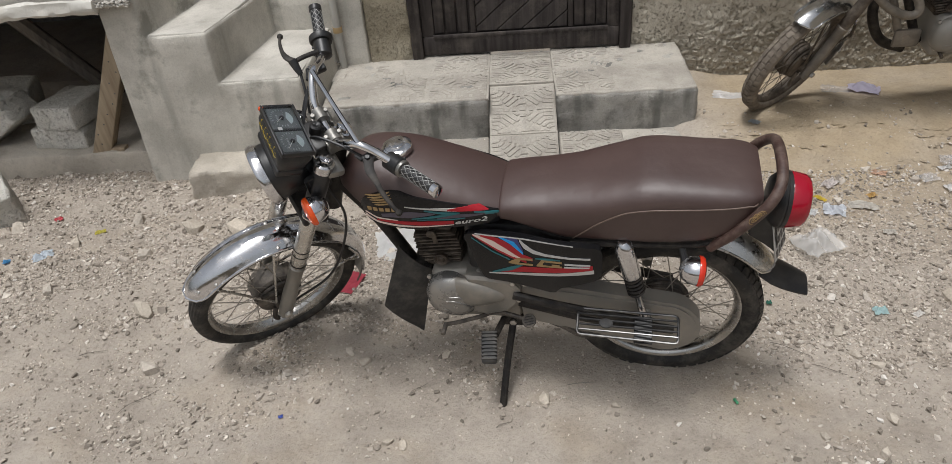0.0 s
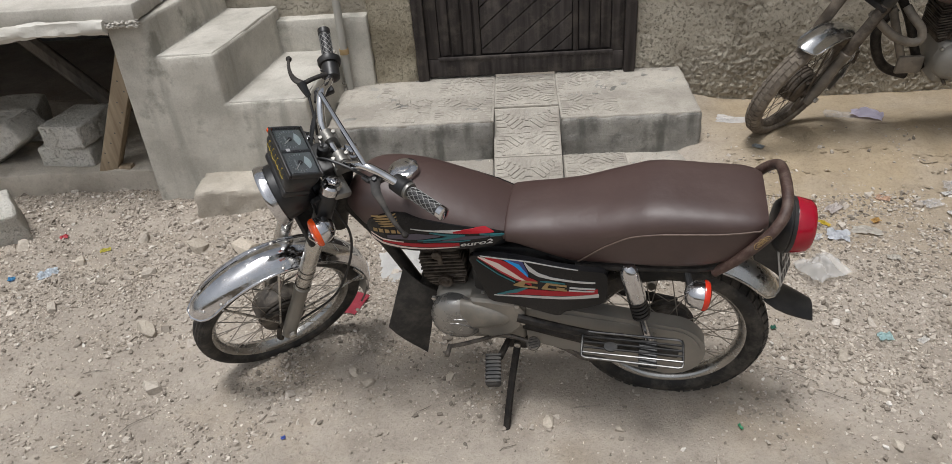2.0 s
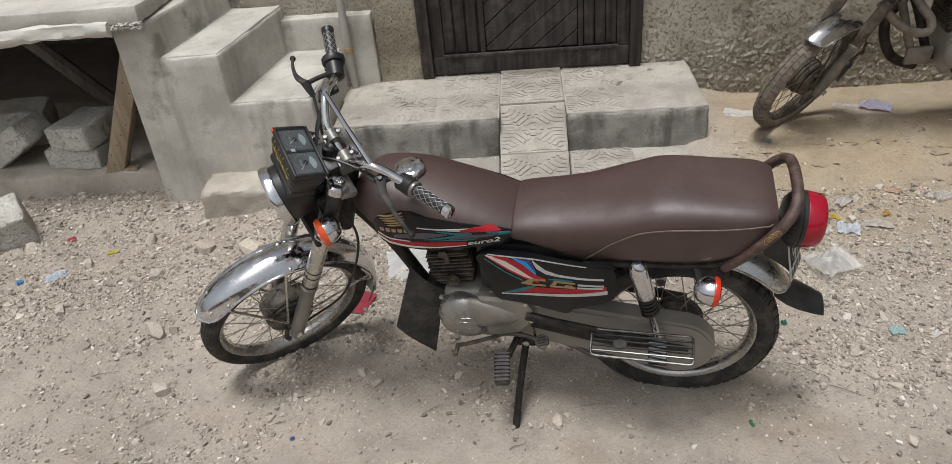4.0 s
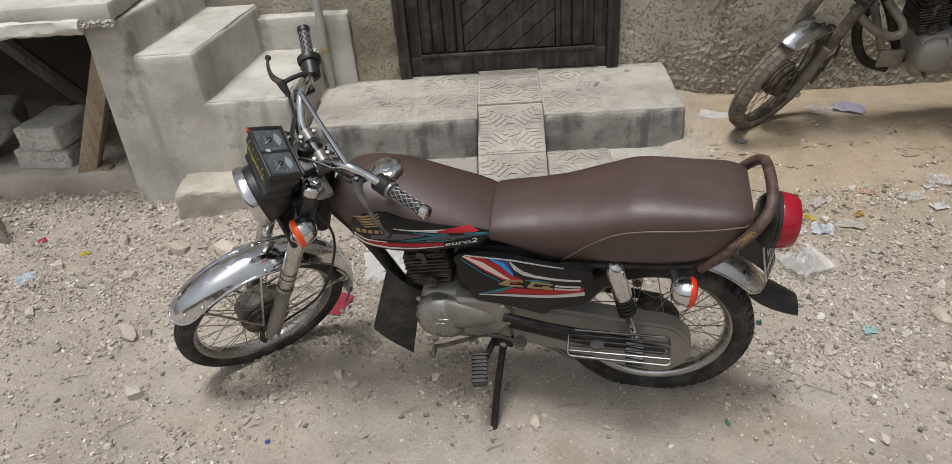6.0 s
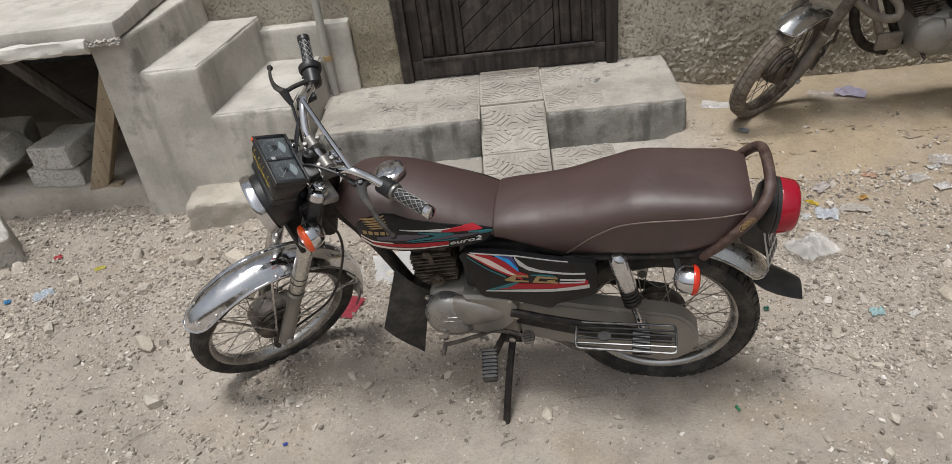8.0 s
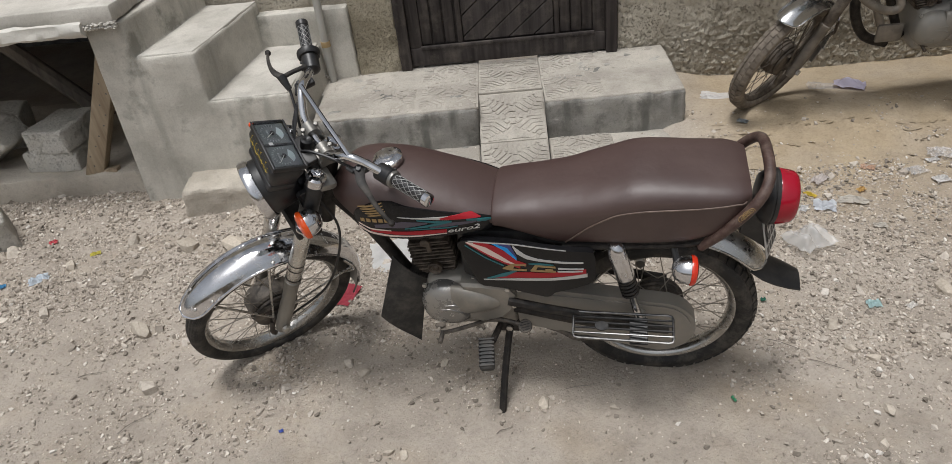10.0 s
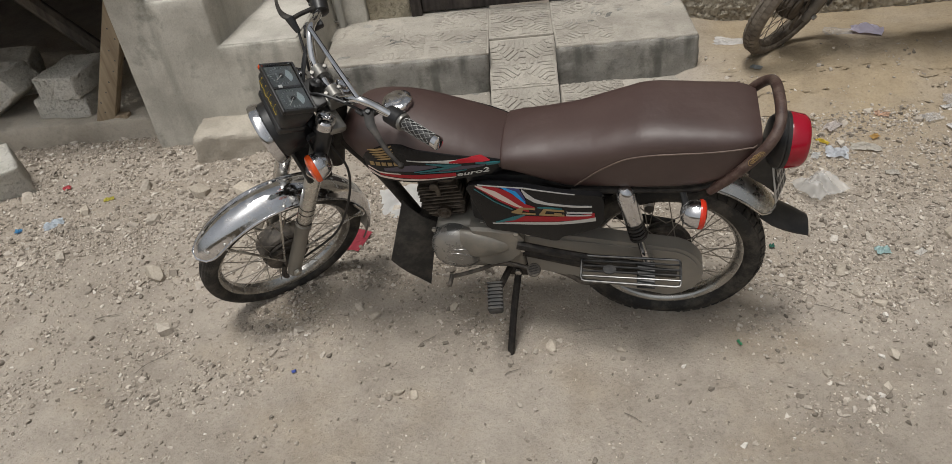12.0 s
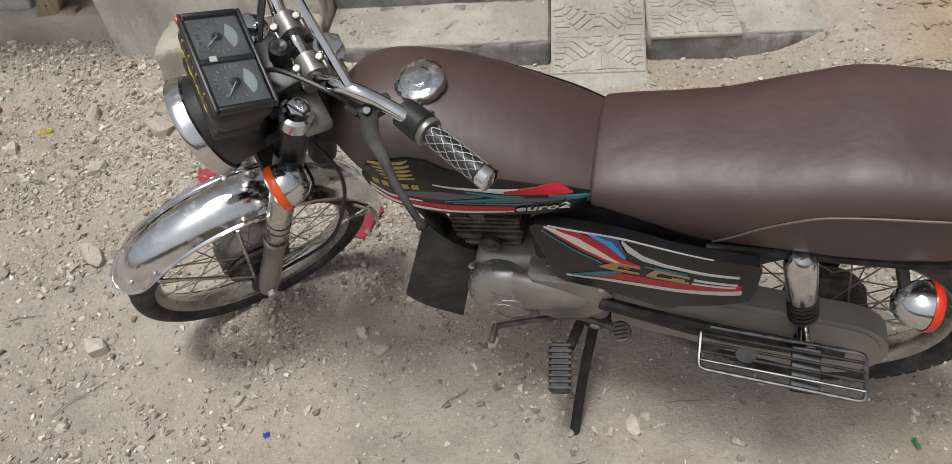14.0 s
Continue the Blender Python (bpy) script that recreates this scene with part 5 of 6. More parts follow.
        add("filler_cap", moved(cap, cap_m), mats["chrome"], "chrome filler cap", parent=tank)
        for s in (1, -1):
            top = [(-0.857, 0.735), (-0.845, 0.768), (-0.82, 0.787), (-0.79, 0.800), (-0.76, 0.806), (-0.73, 0.805), (-0.69, 0.791), (-0.61, 0.772), (-0.5, 0.748), (-0.442, 0.728)]
            low = [(-0.857, 0.73), (-0.85, 0.712), (-0.833, 0.692), (-0.79, 0.680), (-0.72, 0.676), (-0.6, 0.684), (-0.442, 0.698)]
            rows = []
            for i in range(49):
                x = 0.857 - 0.412 * i / 48
                rows.append((x, lerp_table(low, -x), lerp_table(top, -x)))
            pn = add("tank_panel", skin(tank_panel_side, rows, 0.0045, 0.012, 8, s), M_BLACK, "black painted tank side with coloured stripes", parent=tank)
            if s < 0:
                continue
            for nm, keys, mat, lift in (
                ("pale_border", [(0.844, 0.706, 0.716), (0.811, 0.690, 0.697), (0.75, 0.6825, 0.689), (0.663, 0.686, 0.690), (0.588, 0.6935, 0.696)], M_PEACH, 0.0054),
                ("pale_border", [(0.842, 0.7213, 0.726), (0.809, 0.706, 0.711), (0.746, 0.7048, 0.7075)], M_PEACH, 0.0054),
                ("red_stripe", [(0.809, 0.699, 0.704), (0.748, 0.6925, 0.704), (0.66, 0.6925, 0.7075), (0.587, 0.698, 0.7097)], M_SRED, 0.0054),
                ("violet_field", [(0.792, 0.715, 0.726), (0.705, 0.7195, 0.743), (0.637, 0.733, 0.738)], M_SGREY, 0.0051),
                ("violet_field", [(0.633, 0.7163, 0.7194), (0.571, 0.721, 0.7339), (0.549, 0.7227, 0.7333), (0.477, 0.729, 0.7315)], M_SGREY, 0.0051),
                ("teal_stripe", [(0.665, 0.7456, 0.749), (0.616, 0.7344, 0.743), (0.568, 0.736, 0.740)], M_STEAL, 0.0057),
                ("teal_stripe", [(0.704, 0.7153, 0.7177), (0.639, 0.7206, 0.7285), (0.616, 0.725, 0.733), (0.568, 0.7357, 0.7388)], M_STEAL, 0.006),
                ("white_stripe", [(0.718, 0.7585, 0.7609), (0.653, 0.7512, 0.756), (0.575, 0.7436, 0.7555)], M_WHITE, 0.0056),
                ("red_stripe", [(0.60, 0.747, 0.752), (0.575, 0.7446, 0.7558), (0.534, 0.7438, 0.758), (0.515, 0.7429, 0.757), (0.49, 0.7416, 0.7431)], M_SRED, 0.006),
                ("teal_stripe", [(0.528, 0.7377, 0.7435), (0.477, 0.7268, 0.7362), (0.455, 0.7272, 0.7295)], M_STEAL, 0.0063),
                ("teal_stripe", [(0.689, 0.712, 0.7140), (0.586, 0.7135, 0.7175), (0.555, 0.718, 0.7205)], M_STEAL, 0.0057),
            ):
                add(nm, skin(tank_panel_side, band(keys), lift, 0.003, 3), mat, parent=pn)
            for k in range(5):
                x = 0.832 - 0.0185 * k
                z = 0.733 + 0.0014 * k
                add("name_bar", skin(tank_panel_side, band([(x, z, z + 0.012), (x - 0.0135, z + 0.001, z + 0.013)], 4), 0.006, 0.003, 2), M_GOLD, "gold bar of unread letters", parent=pn)
            for k in range(5):
                z = 0.757 + 0.0075 * k
                add("wing_bar", skin(tank_panel_side, band([(0.806 + 0.006 * k, z, z + 0.001), (0.792 + 0.004 * k, z + 0.0005, z + 0.0055), (0.765, z + 0.006 + 0.001 * k, z + 0.0105 + 0.001 * k), (0.748 + 0.002 * k, z + 0.011 + 0.0012 * k, z + 0.0125 + 0.0012 * k)]), 0.006, 0.003, 2), M_GOLD, "gold wing shaped bar", parent=pn)
            add("lettering", lettering("euro2", tank_panel_side, 0.586, 0.6975, 0.0215, 0.35, 0.0068, 0.175), M_WHITE, "white model lettering", parent=pn)
    for s in (1, -1):
        top = [(-0.566, 0.652), (-0.556, 0.664), (-0.505, 0.674), (-0.40, 0.6685), (-0.328, 0.656), (-0.2, 0.642), (-0.186, 0.636), (-0.18, 0.62)]
        low = [(-0.566, 0.645), (-0.55, 0.60), (-0.522, 0.500), (-0.508, 0.490), (-0.44, 0.484), (-0.325, 0.459), (-0.310, 0.462), (-0.297, 0.480), (-0.2, 0.517), (-0.186, 0.528), (-0.18, 0.55)]
        rows = [(x, lerp_table(low, -x), lerp_table(top, -x)) for x in (0.566 - 0.386 * i / 60 for i in range(61))]
        sc = add("side_cover", skin(cover_side, swollen(rows), 0.0, 0.02, 10, s), mats["body"], "black side cover with striped decals" if full else "dusty side cover")
        if s < 0 or not full:
            continue
        for nm, keys, mat, lift in (
            ("pale_stripe", [(0.539, 0.6624, 0.6641), (0.512, 0.6445, 0.663), (0.482, 0.6229, 0.656), (0.447, 0.6007, 0.634), (0.42, 0.586, 0.608), (0.399, 0.5787, 0.589)], M_PEACH, 0.0012),
            ("red_stripe", [(0.539, 0.6609, 0.6624), (0.508, 0.6378, 0.6435), (0.473, 0.6121, 0.6195), (0.432, 0.5891, 0.596), (0.39, 0.5743, 0.583)], M_SRED, 0.0016),
            ("red_stripe", [(0.517, 0.661, 0.6668), (0.482, 0.650, 0.6649), (0.447, 0.624, 0.652), (0.42, 0.602, 0.629), (0.398, 0.588, 0.606), (0.372, 0.5845, 0.5956)], M_SRED, 0.0016),
            ("blue_stripe", [(0.464, 0.6634, 0.6649), (0.434, 0.6434, 0.6609), (0.427, 0.6361, 0.6605), (0.398, 0.6059, 0.6142)], M_SBLUE, 0.0021),
            ("indigo_stripe", [(0.448, 0.6620, 0.6651), (0.422, 0.6526, 0.6645), (0.412, 0.6373, 0.6629), (0.397, 0.6143, 0.6209)], M_INDIGO, 0.0023),
            ("silver_edge", [(0.532, 0.6665, 0.670), (0.397, 0.6632, 0.6675), (0.258, 0.6480, 0.6505)], M_SILVER, 0.0016),
            ("silver_stripe", [(0.406, 0.6554, 0.6634), (0.396, 0.6320, 0.6520), (0.37, 0.6140, 0.6285), (0.335, 0.6079, 0.6165), (0.27, 0.603, 0.6095), (0.212, 0.6012, 0.607)], M_SILVER, 0.0026),
            ("teal_stripe", [(0.365, 0.5934, 0.5968), (0.33, 0.5925, 0.6000), (0.294, 0.5931, 0.5965)], M_STEAL, 0.0016),
            ("red_stripe", [(0.467, 0.5282, 0.5309), (0.403, 0.5358, 0.5585), (0.307, 0.545, 0.564), (0.205, 0.5616, 0.5785)], M_SRED, 0.0012),
            ("white_stripe", [(0.503, 0.517, 0.5208), (0.393, 0.5242, 0.5333), (0.307, 0.5325, 0.5423), (0.202, 0.5479, 0.5615)], M_WHITE, 0.0016),
            ("teal_stripe", [(0.543, 0.6497, 0.6538), (0.486, 0.6063, 0.6105), (0.438, 0.5790, 0.584)], M_STEAL, 0.0016),
            ("teal_stripe", [(0.493, 0.5224, 0.5262), (0.435, 0.5386, 0.554), (0.402, 0.5620, 0.5672)], M_STEAL, 0.0018),
            ("badge_bar", [(0.442, 0.5687, 0.5724), (0.414, 0.5650, 0.592), (0.407, 0.5850, 0.5927), (0.372, 0.5865, 0.5932)], M_GOLD, 0.0026),
            ("badge_bar", [(0.424, 0.5655, 0.572), (0.372, 0.5665, 0.573)], M_GOLD, 0.0028),
            ("badge_bar", [(0.361, 0.5660, 0.570), (0.347, 0.5660, 0.5925), (0.340, 0.5855, 0.5925), (0.289, 0.5835, 0.590)], M_GOLD, 0.0026),
            ("badge_bar", [(0.354, 0.5662, 0.5725), (0.289, 0.567, 0.5735)], M_GOLD, 0.0028),
            ("badge_bar", [(0.318, 0.5725, 0.579), (0.296, 0.568, 0.579)], M_GOLD, 0.0030),
            ("badge_bar", [(0.282, 0.579, 0.5855), (0.212, 0.5775, 0.583)], M_SILVER, 0.0026),
            ("badge_bar", [(0.284, 0.568, 0.5735), (0.214, 0.569, 0.574)], M_SILVER, 0.0026),
        ):
            add(nm, skin(cover_side, swollen(band(keys, 36)), 0.0004 + 0.5 * lift, 0.001, 5), mat, parent=sc)
        add("cover_screw", lathe([(0.009, -0.004), (0.009, 0.003), (0.006, 0.005), (0.0005, 0.005)], 14, Matrix.Translation((0.404, 0.132, 0.472)) @ SIDEWAYS), M_BOLT, "", parent=sc)

    # frame
    fr = bmesh.new()
    rod((1.0, 0, 0.64), (0.93, 0, 0.87), 0.028, 14, fr)
    tube([(0.955, 0, 0.73), (0.86, 0, 0.585), (0.765, 0, 0.378), (0.73, 0, 0.32)], 0.02, 12, 5, fr)
    tube([(0.94, 0, 0.77), (0.70, 0, 0.70), (0.5, 0, 0.68)], 0.018, 10, 5, fr)
    for s in (-1, 1):
        tube([(0.52, s * 0.03, 0.68), (0.30, s * 0.10, 0.645), (0.05, s * 0.115, 0.655), (-0.16, s * 0.115, 0.70)], 0.013, 10, 5, fr)
        tube([(0.45, s * 0.05, 0.66), (0.42, s * 0.06, 0.50), (0.40, s * 0.08, 0.34)], 0.015, 10, 5, fr)
        tube([(0.30, s * 0.10, 0.64), (0.38, s * 0.09, 0.45)], 0.010, 8, 2, fr)
    add("frame", fr, mats["frame"], "black steel frame")
    sw = bmesh.new()
    for s in (-1, 1):
        tube([(0.43, s * 0.10, 0.36), (0.2, s * 0.115, 0.32), (-0.03, s * 0.105, 0.285)], 0.016, 10, 4, sw)
    add("swing_arm", sw, mats["frame"])

    # engine
    en = box(0.42, 0.70, -0.115, 0.105, 0.27, 0.47, 0.03, 3)
    for v in en.verts:
        v.co.z += 0.03 * ease(0.6, 0.42, v.co.x) * (1 if v.co.z > 0.4 else 0)
    engine = add("engine", en, mats["alloy"], "dusty alloy engine")
    ac = Matrix.Translation((0.632, 0.08, 0.385)) @ pose(0, 0, 0, -90, 0, 0)

    def dome(r):
        return 0.03 + 0.046 * max(0.0, 1 - (r / 0.083) ** 2.7) ** 0.55

    cover = lathe([(0.083, 0.0), (0.083, 0.02)] + [(r, dome(r)) for r in (0.0829, 0.082, 0.080, 0.076, 0.07, 0.06, 0.046, 0.03, 0.015, 0.0005)], 44, ac)
    for v in cover.verts:
        a = math.atan2(v.co.z - 0.385, v.co.x - 0.632)
        k = 1 + 0.045 * math.sin(2 * a) ** 2
        v.co.x, v.co.z = 0.632 + (v.co.x - 0.632) * k, 0.385 + (v.co.z - 0.385) * k
    alt = add("alternator_cover", cover, M_COVER if full else mats["alloy"], "rounded polished alternator cover with dust", parent=engine)
    for pts in (((0.012, 0.012), (-0.018, 0.012), (-0.045, -0.004), (-0.068, -0.034)), ((0.0, 0.028), (-0.03, 0.028), (-0.056, 0.012), (-0.076, -0.012))):
        add("cover_ridge", tube([(0.632 + x, 0.0785 + dome(math.hypot(x, z)), 0.385 + z) for x, z in pts], 0.0038, 8, 5), M_COVER if full else mats["alloy"], parent=alt)
    sp = loft([[(x, y, z) for x, z in ((0.57, 0.335), (0.53, 0.322), (0.46, 0.345), (0.425, 0.385), (0.42, 0.44), (0.445, 0.478), (0.52, 0.488), (0.58, 0.49))] for y in (0.09, 0.128, 0.136)])
    for v in sp.verts:
        if v.co.y > 0.13:
            v.co.x = 0.51 + (v.co.x - 0.51) * 0.88
            v.co.z = 0.41 + (v.co.z - 0.41) * 0.88
    add("sprocket_cover", sp, mats["alloy"], parent=engine)
    rings = []
    for x, lo, hi, d in ((0.61, 0.362, 0.477, 0.020), (0.585, 0.364, 0.475, 0.026), (0.55, 0.369, 0.466, 0.028), (0.515, 0.377, 0.454, 0.025), (0.488, 0.386, 0.441, 0.019), (0.47, 0.396, 0.43, 0.012), (0.462, 0.406, 0.421, 0.004)):
        rings.append([(x, 0.128 + d * math.copysign(abs(math.sin(a)) ** 0.8, math.sin(a)), (lo + hi) / 2 + (hi - lo) / 2 * math.cos(a)) for a in (2 * math.pi * k / 24 for k in range(24))])
    add("clutch_lobe", loft(rings), mats["alloy"], "tapering swelling of the engine cover", parent=engine)
    if full:
        add("engine_mount", box(0.705, 0.775, -0.045, 0.05, 0.325, 0.43, 0.012, 2), mats["frame"], "black engine mount plate")
    # Two black boxes, added to stop light showing through round the cylinder.
    add("light_block_box", box(0.22, 0.575, -0.10, 0.10, 0.485, 0.675, 0.02, 2), mats["plastic"], "black box added to block light behind the side cover")
    add("dark_backing", box(0.60, 0.75, -0.10, -0.05, 0.45, 0.68, 0.02, 2), mats["frame"])
    emb = bmesh.new()
    tube([(0.655 + 0.017 * math.cos(a), 0.0805 + dome(math.hypot(0.023 + 0.017 * math.cos(a), -0.035 + 0.011 * math.sin(a))), 0.35 + 0.011 * math.sin(a)) for a in (2 * math.pi * k / 16 for k in range(17))], 0.0014, 6, 1, emb)
    add("oval_boss", emb, mats["alloy"], parent=alt)
    for x, z in ((0.70, 0.45), (0.545, 0.485), (0.44, 0.47), (0.425, 0.40), (0.55, 0.325), (0.68, 0.315)):
        bb = bmesh.new()
        bolt_head(bb, (x, 0.128 if x < 0.5 else 0.10, z), (0, 1, 0), 0.0075, 0.008)
        add("bolt", bb, M_BOLT, parent=engine)
    tilt = Matrix.Translation((0.655, 0, 0.46)) @ pose(0, 0, 0, 0, 8, 0)
    cyl = add("cylinder", moved(box(-0.054, 0.054, -0.06, 0.060, 0.0, 0.21, 0.01), tilt), mats["fin"], "finned engine cylinder", parent=engine)
    for k in range(13):
        w = (0.062, 0.066, 0.072, 0.078, 0.08, 0.08, 0.079, 0.078, 0.076, 0.072, 0.066, 0.07, 0.064)[k]
        w *= 0.87
        f = box(-w, w, -0.074, 0.062 + (0.006, 0.012, 0.010, 0.013, 0.011, 0.012, 0.009, 0.012, 0.010, 0.011, 0.003, 0.012, 0.006)[k], 0.018 + 0.0132 * k, 0.0235 + 0.0132 * k, 0.002, 1)
        moved(f, pose(0, 0, 0, 0.5 * (k % 3), 0.6 * ((k * 7) % 3 - 1), 0))
        part("fin", moved(f, tilt), mats["fin"], cyl)
    head = box(-0.06, 0.06, -0.065, 0.065, 0.19, 0.225, 0.014, 2)
    boss = box(-0.006, 0.010, 0.05, 0.073, 0.10, 0.19, 0.004, 2)
    lathe([(0.012, 0.0), (0.014, 0.014), (0.008, 0.018), (0.0005, 0.018)], 12, Matrix.Translation((0.002, 0.072, 0.15)) @ pose(0, 0, 0, -90, 0, 0), boss)
    add("cylinder_boss", moved(boss, tilt), mats["fin"], parent=engine)
    add("plug_cover", moved(lathe([(0.022, 0), (0.022, 0.012), (0.019, 0.014), (0.016, 0.011), (0.012, 0.010), (0.008, 0.014), (0.0005, 0.014)], 22, Matrix.Translation((0, 0.074, 0.045)) @ pose(0, 0, 0, -90, 0, 0)), tilt), mats["alloy2"], parent=engine)
    add("cylinder_head", moved(head, tilt), mats["alloy2"], parent=engine)
    add("carburettor", moved(lathe([(0.0005, 0), (0.026, 0), (0.026, 0.06), (0.034, 0.065), (0.034, 0.10), (0.0005, 0.10)], 16), along((0.59, 0.01, 0.585), (0.45, 0.01, 0.57))), mats["alloy2"], parent=engine)

    if not full:
        engine.matrix_basis = Matrix.Translation((0.02, 0, 0.018))

    # chain case, shocks, footrests, stand
    prof = []
    for k in range(13):
        a = radians(90 + 180 * k / 12)
        prof.append((0.0 + 0.108 * math.cos(a) * 1.02, 0.285 + 0.108 * math.sin(a)))
    prof = [(0.43, 0.452), (0.22, 0.425)] + prof + [(0.2, 0.225), (0.42, 0.285)]
    cc = loft([[(x, y, z) for x, z in prof] for y in (0.052, 0.052, 0.1, 0.1)])
    case_ob = add("chain_case", cc, mats["case"], "long dusty grey chain case")
    ins = [(0.30 + (x - 0.30) * 0.93 if x > 0.1 else x * 0.86, 0.32 + (z - 0.32) * 0.84) for x, z in prof]
    add("case_ridge", loft([[(x, y, z) for x, z in ins] for y in (0.099, 0.104)]), mats["case"], parent=case_ob)
    add("dark_bar", tube([(0.44, 0.138, 0.428), (0.33, 0.14, 0.402), (0.2, 0.14, 0.375), (0.05, 0.135, 0.345)], 0.0135, 8, 4), mats["frame"], "black foot rest bar")
    for s in (-1, 1):
        a, c = Vector((0.124, s * 0.138, 0.648)), Vector((0.056, s * 0.138, 0.36))
        m, ln = along(a, c), (c - a).length
        sh = add("shock_absorber", lathe([(0.012, -0.02), (0.02, -0.012), (0.024, 0.0), (0.0265, 0.008), (0.0265, 0.105), (0.025, 0.11), (0.014, 0.112), (0.014, 0.18), (0.011, 0.185), (0.012, ln), (0.02, ln), (0.02, ln + 0.02)], 22, m, None, True), mats["chrome"], "shock absorber with dull chrome cover")
        coil = [m @ Vector((0.0225 * math.cos(t), 0.0225 * math.sin(t), 0.112 + 0.068 * t / (2 * math.pi * 5))) for t in (2 * math.pi * 5 * k / 60 for k in range(61))]
        add("spring", tube(coil, 0.0045, 6, 1), mats["frame"], "black coil spring", parent=sh)
        eye = rod((0.052, s * 0.10, 0.352), (0.052, s * 0.17, 0.352), 0.016, 12)
        add("shock_eye", eye, M_BOLT, parent=sh)
    pg = bmesh.new()
    corner = [(0.247, 0.138, 0.390), (0.247, 0.218, 0.368), (-0.035, 0.250, 0.392), (-0.035, 0.168, 0.415)]
    loop = []
    for k in range(4):
        a, m, c = (Vector(corner[(k + q) % 4]) for q in (-1, 0, 1))
        loop += [m + (a - m).normalized() * 0.012, m + (a - m).normalized() * 0.003 + (c - m).normalized() * 0.003, m + (c - m).normalized() * 0.012]
    tube(loop + loop[:1], 0.0042, 8, 1, pg)
    fp = add("foot_grille", pg, M_GRILLE, "chrome passenger foot grille")
    for k in range(1, 5):
        u = k / 5
        p, q = Vector(corner[0]).lerp(Vector(corner[1]), u), Vector(corner[3]).lerp(Vector(corner[2]), u)
        add("bar", tube([p, q + Vector((0, 0, 0.001 * k))], 0.0032, 8, 1), M_GRILLE if k > 3 else M_DCHROME, parent=fp)
    add("foot_plate", moved(box(-0.026, 0.026, -0.042, 0.042, -0.006, 0.0, 0.002, 1), Matrix.Translation((0.06, 0.200, 0.384)) @ pose(0, 0, 0, -16, 0, 0)), mats["plastic"], parent=fp)
    add("badge", lathe([(0.017, 0), (0.016, 0.004), (0.0005, 0.005)], 18, Matrix.Translation((0.165, 0.188, 0.386)) @ pose(0, 0, 0, -16, 0, 0) @ Matrix.Diagonal((1.2, 0.9, 1, 1))), M_DCHROME, parent=fp)
    add("foot_bracket", tube([(0.06, 0.11, 0.34), (0.06, 0.165, 0.362)], 0.012, 8, 2), mats["frame"], parent=fp)
    pegs = bmesh.new()
    tube([(0.475, 0.06, 0.27), (0.49, 0.13, 0.275), (0.498, 0.175, 0.282)], 0.011, 8, 4, pegs)
    pb = add("footrest", pegs, mats["frame"], "rider footrest with ribbed rubber")
    rub = box(-0.023, 0.023, -0.052, 0.052, -0.014, 0.012, 0.006, 1)
    rm = Matrix.Translation((0.512, 0.215, 0.268)) @ pose(0, 0, 0, -12, 0, 8)
    add("rubber", moved(rub, rm), mats["flap"], "ribbed black rubber", parent=pb)
    for k in range(8):
        add("rib", moved(box(-0.024, 0.024, -0.048 + 0.0125 * k, -0.041 + 0.0125 * k, 0.008, 0.0165, 0.001, 1), rm), mats["flap"], parent=pb)
    gp = add("gear_pedal", tube([(0.66, 0.15, 0.285), (0.63, 0.135, 0.278), (0.56, 0.125, 0.30), (0.50, 0.125, 0.33), (0.44, 0.128, 0.322), (0.40, 0.136, 0.312)], 0.0068, 8, 5), mats["hub"], "gear pedal with rubber toe piece")
    add("toe_rubber", rod((0.66, 0.145, 0.285), (0.663, 0.185, 0.278), 0.0075, 10), mats["hub"], parent=gp)
    add("heel_pad", lathe([(0.0005, -0.008), (0.02, -0.008), (0.022, 0.0), (0.02, 0.006), (0.0005, 0.007)], 18, Matrix.Translation((0.398, 0.137, 0.314)) @ pose(0, 0, 0, -35, 0, 0)), mats["hub"], parent=gp)
    for k in range(4):
        h = 0.0165 * math.sqrt(1 - ((k - 1.5) / 2.1) ** 2)
        add("pad_rib", moved(box(-h, h, -0.0012 + 0.008 * (k - 1.5), 0.0012 + 0.008 * (k - 1.5), 0.0055, 0.009), Matrix.Translation((0.398, 0.137, 0.314)) @ pose(0, 0, 0, -35, 0, 20)), mats["frame"], parent=gp)
    if not full:
        gp.matrix_basis = Matrix.Translation((0.02, -0.03, 0.04))
    if full:
        st = add("side_stand", tube([(0.455, 0.085, 0.262), (0.47, 0.17, 0.155), (0.478, 0.256, 0.056), (0.478, 0.268, 0.038)], 0.0115, 10, 4), mats["frame"], "black side stand propping the motorcycle")
        add("stand_foot", moved(box(-0.022, 0.022, -0.02, 0.02, -0.008, 0.006, 0.003, 1), Matrix.Translation((0.478, 0.272, 0.036)) @ pose(0, 0, 0, 8, 0, 0)), mats["frame"], parent=st)
        bh = bmesh.new()
        bolt_head(bh, (0.455, 0.1, 0.262), (0, 1, 0), 0.011, 0.008)
        add("stand_bolt", bh, M_BOLT, parent=st)
        add("stand_plate", box(0.42, 0.49, 0.05, 0.098, 0.235, 0.29, 0.008, 1), mats["frame"], parent=st)
        add("stand_lug", tube([(0.17, 0.09, 0.24), (0.24, 0.10, 0.225), (0.3, 0.09, 0.25), (0.42, 0.06, 0.27)], 0.012, 8, 4), mats["hub"])
        nf = 6
        rings = []
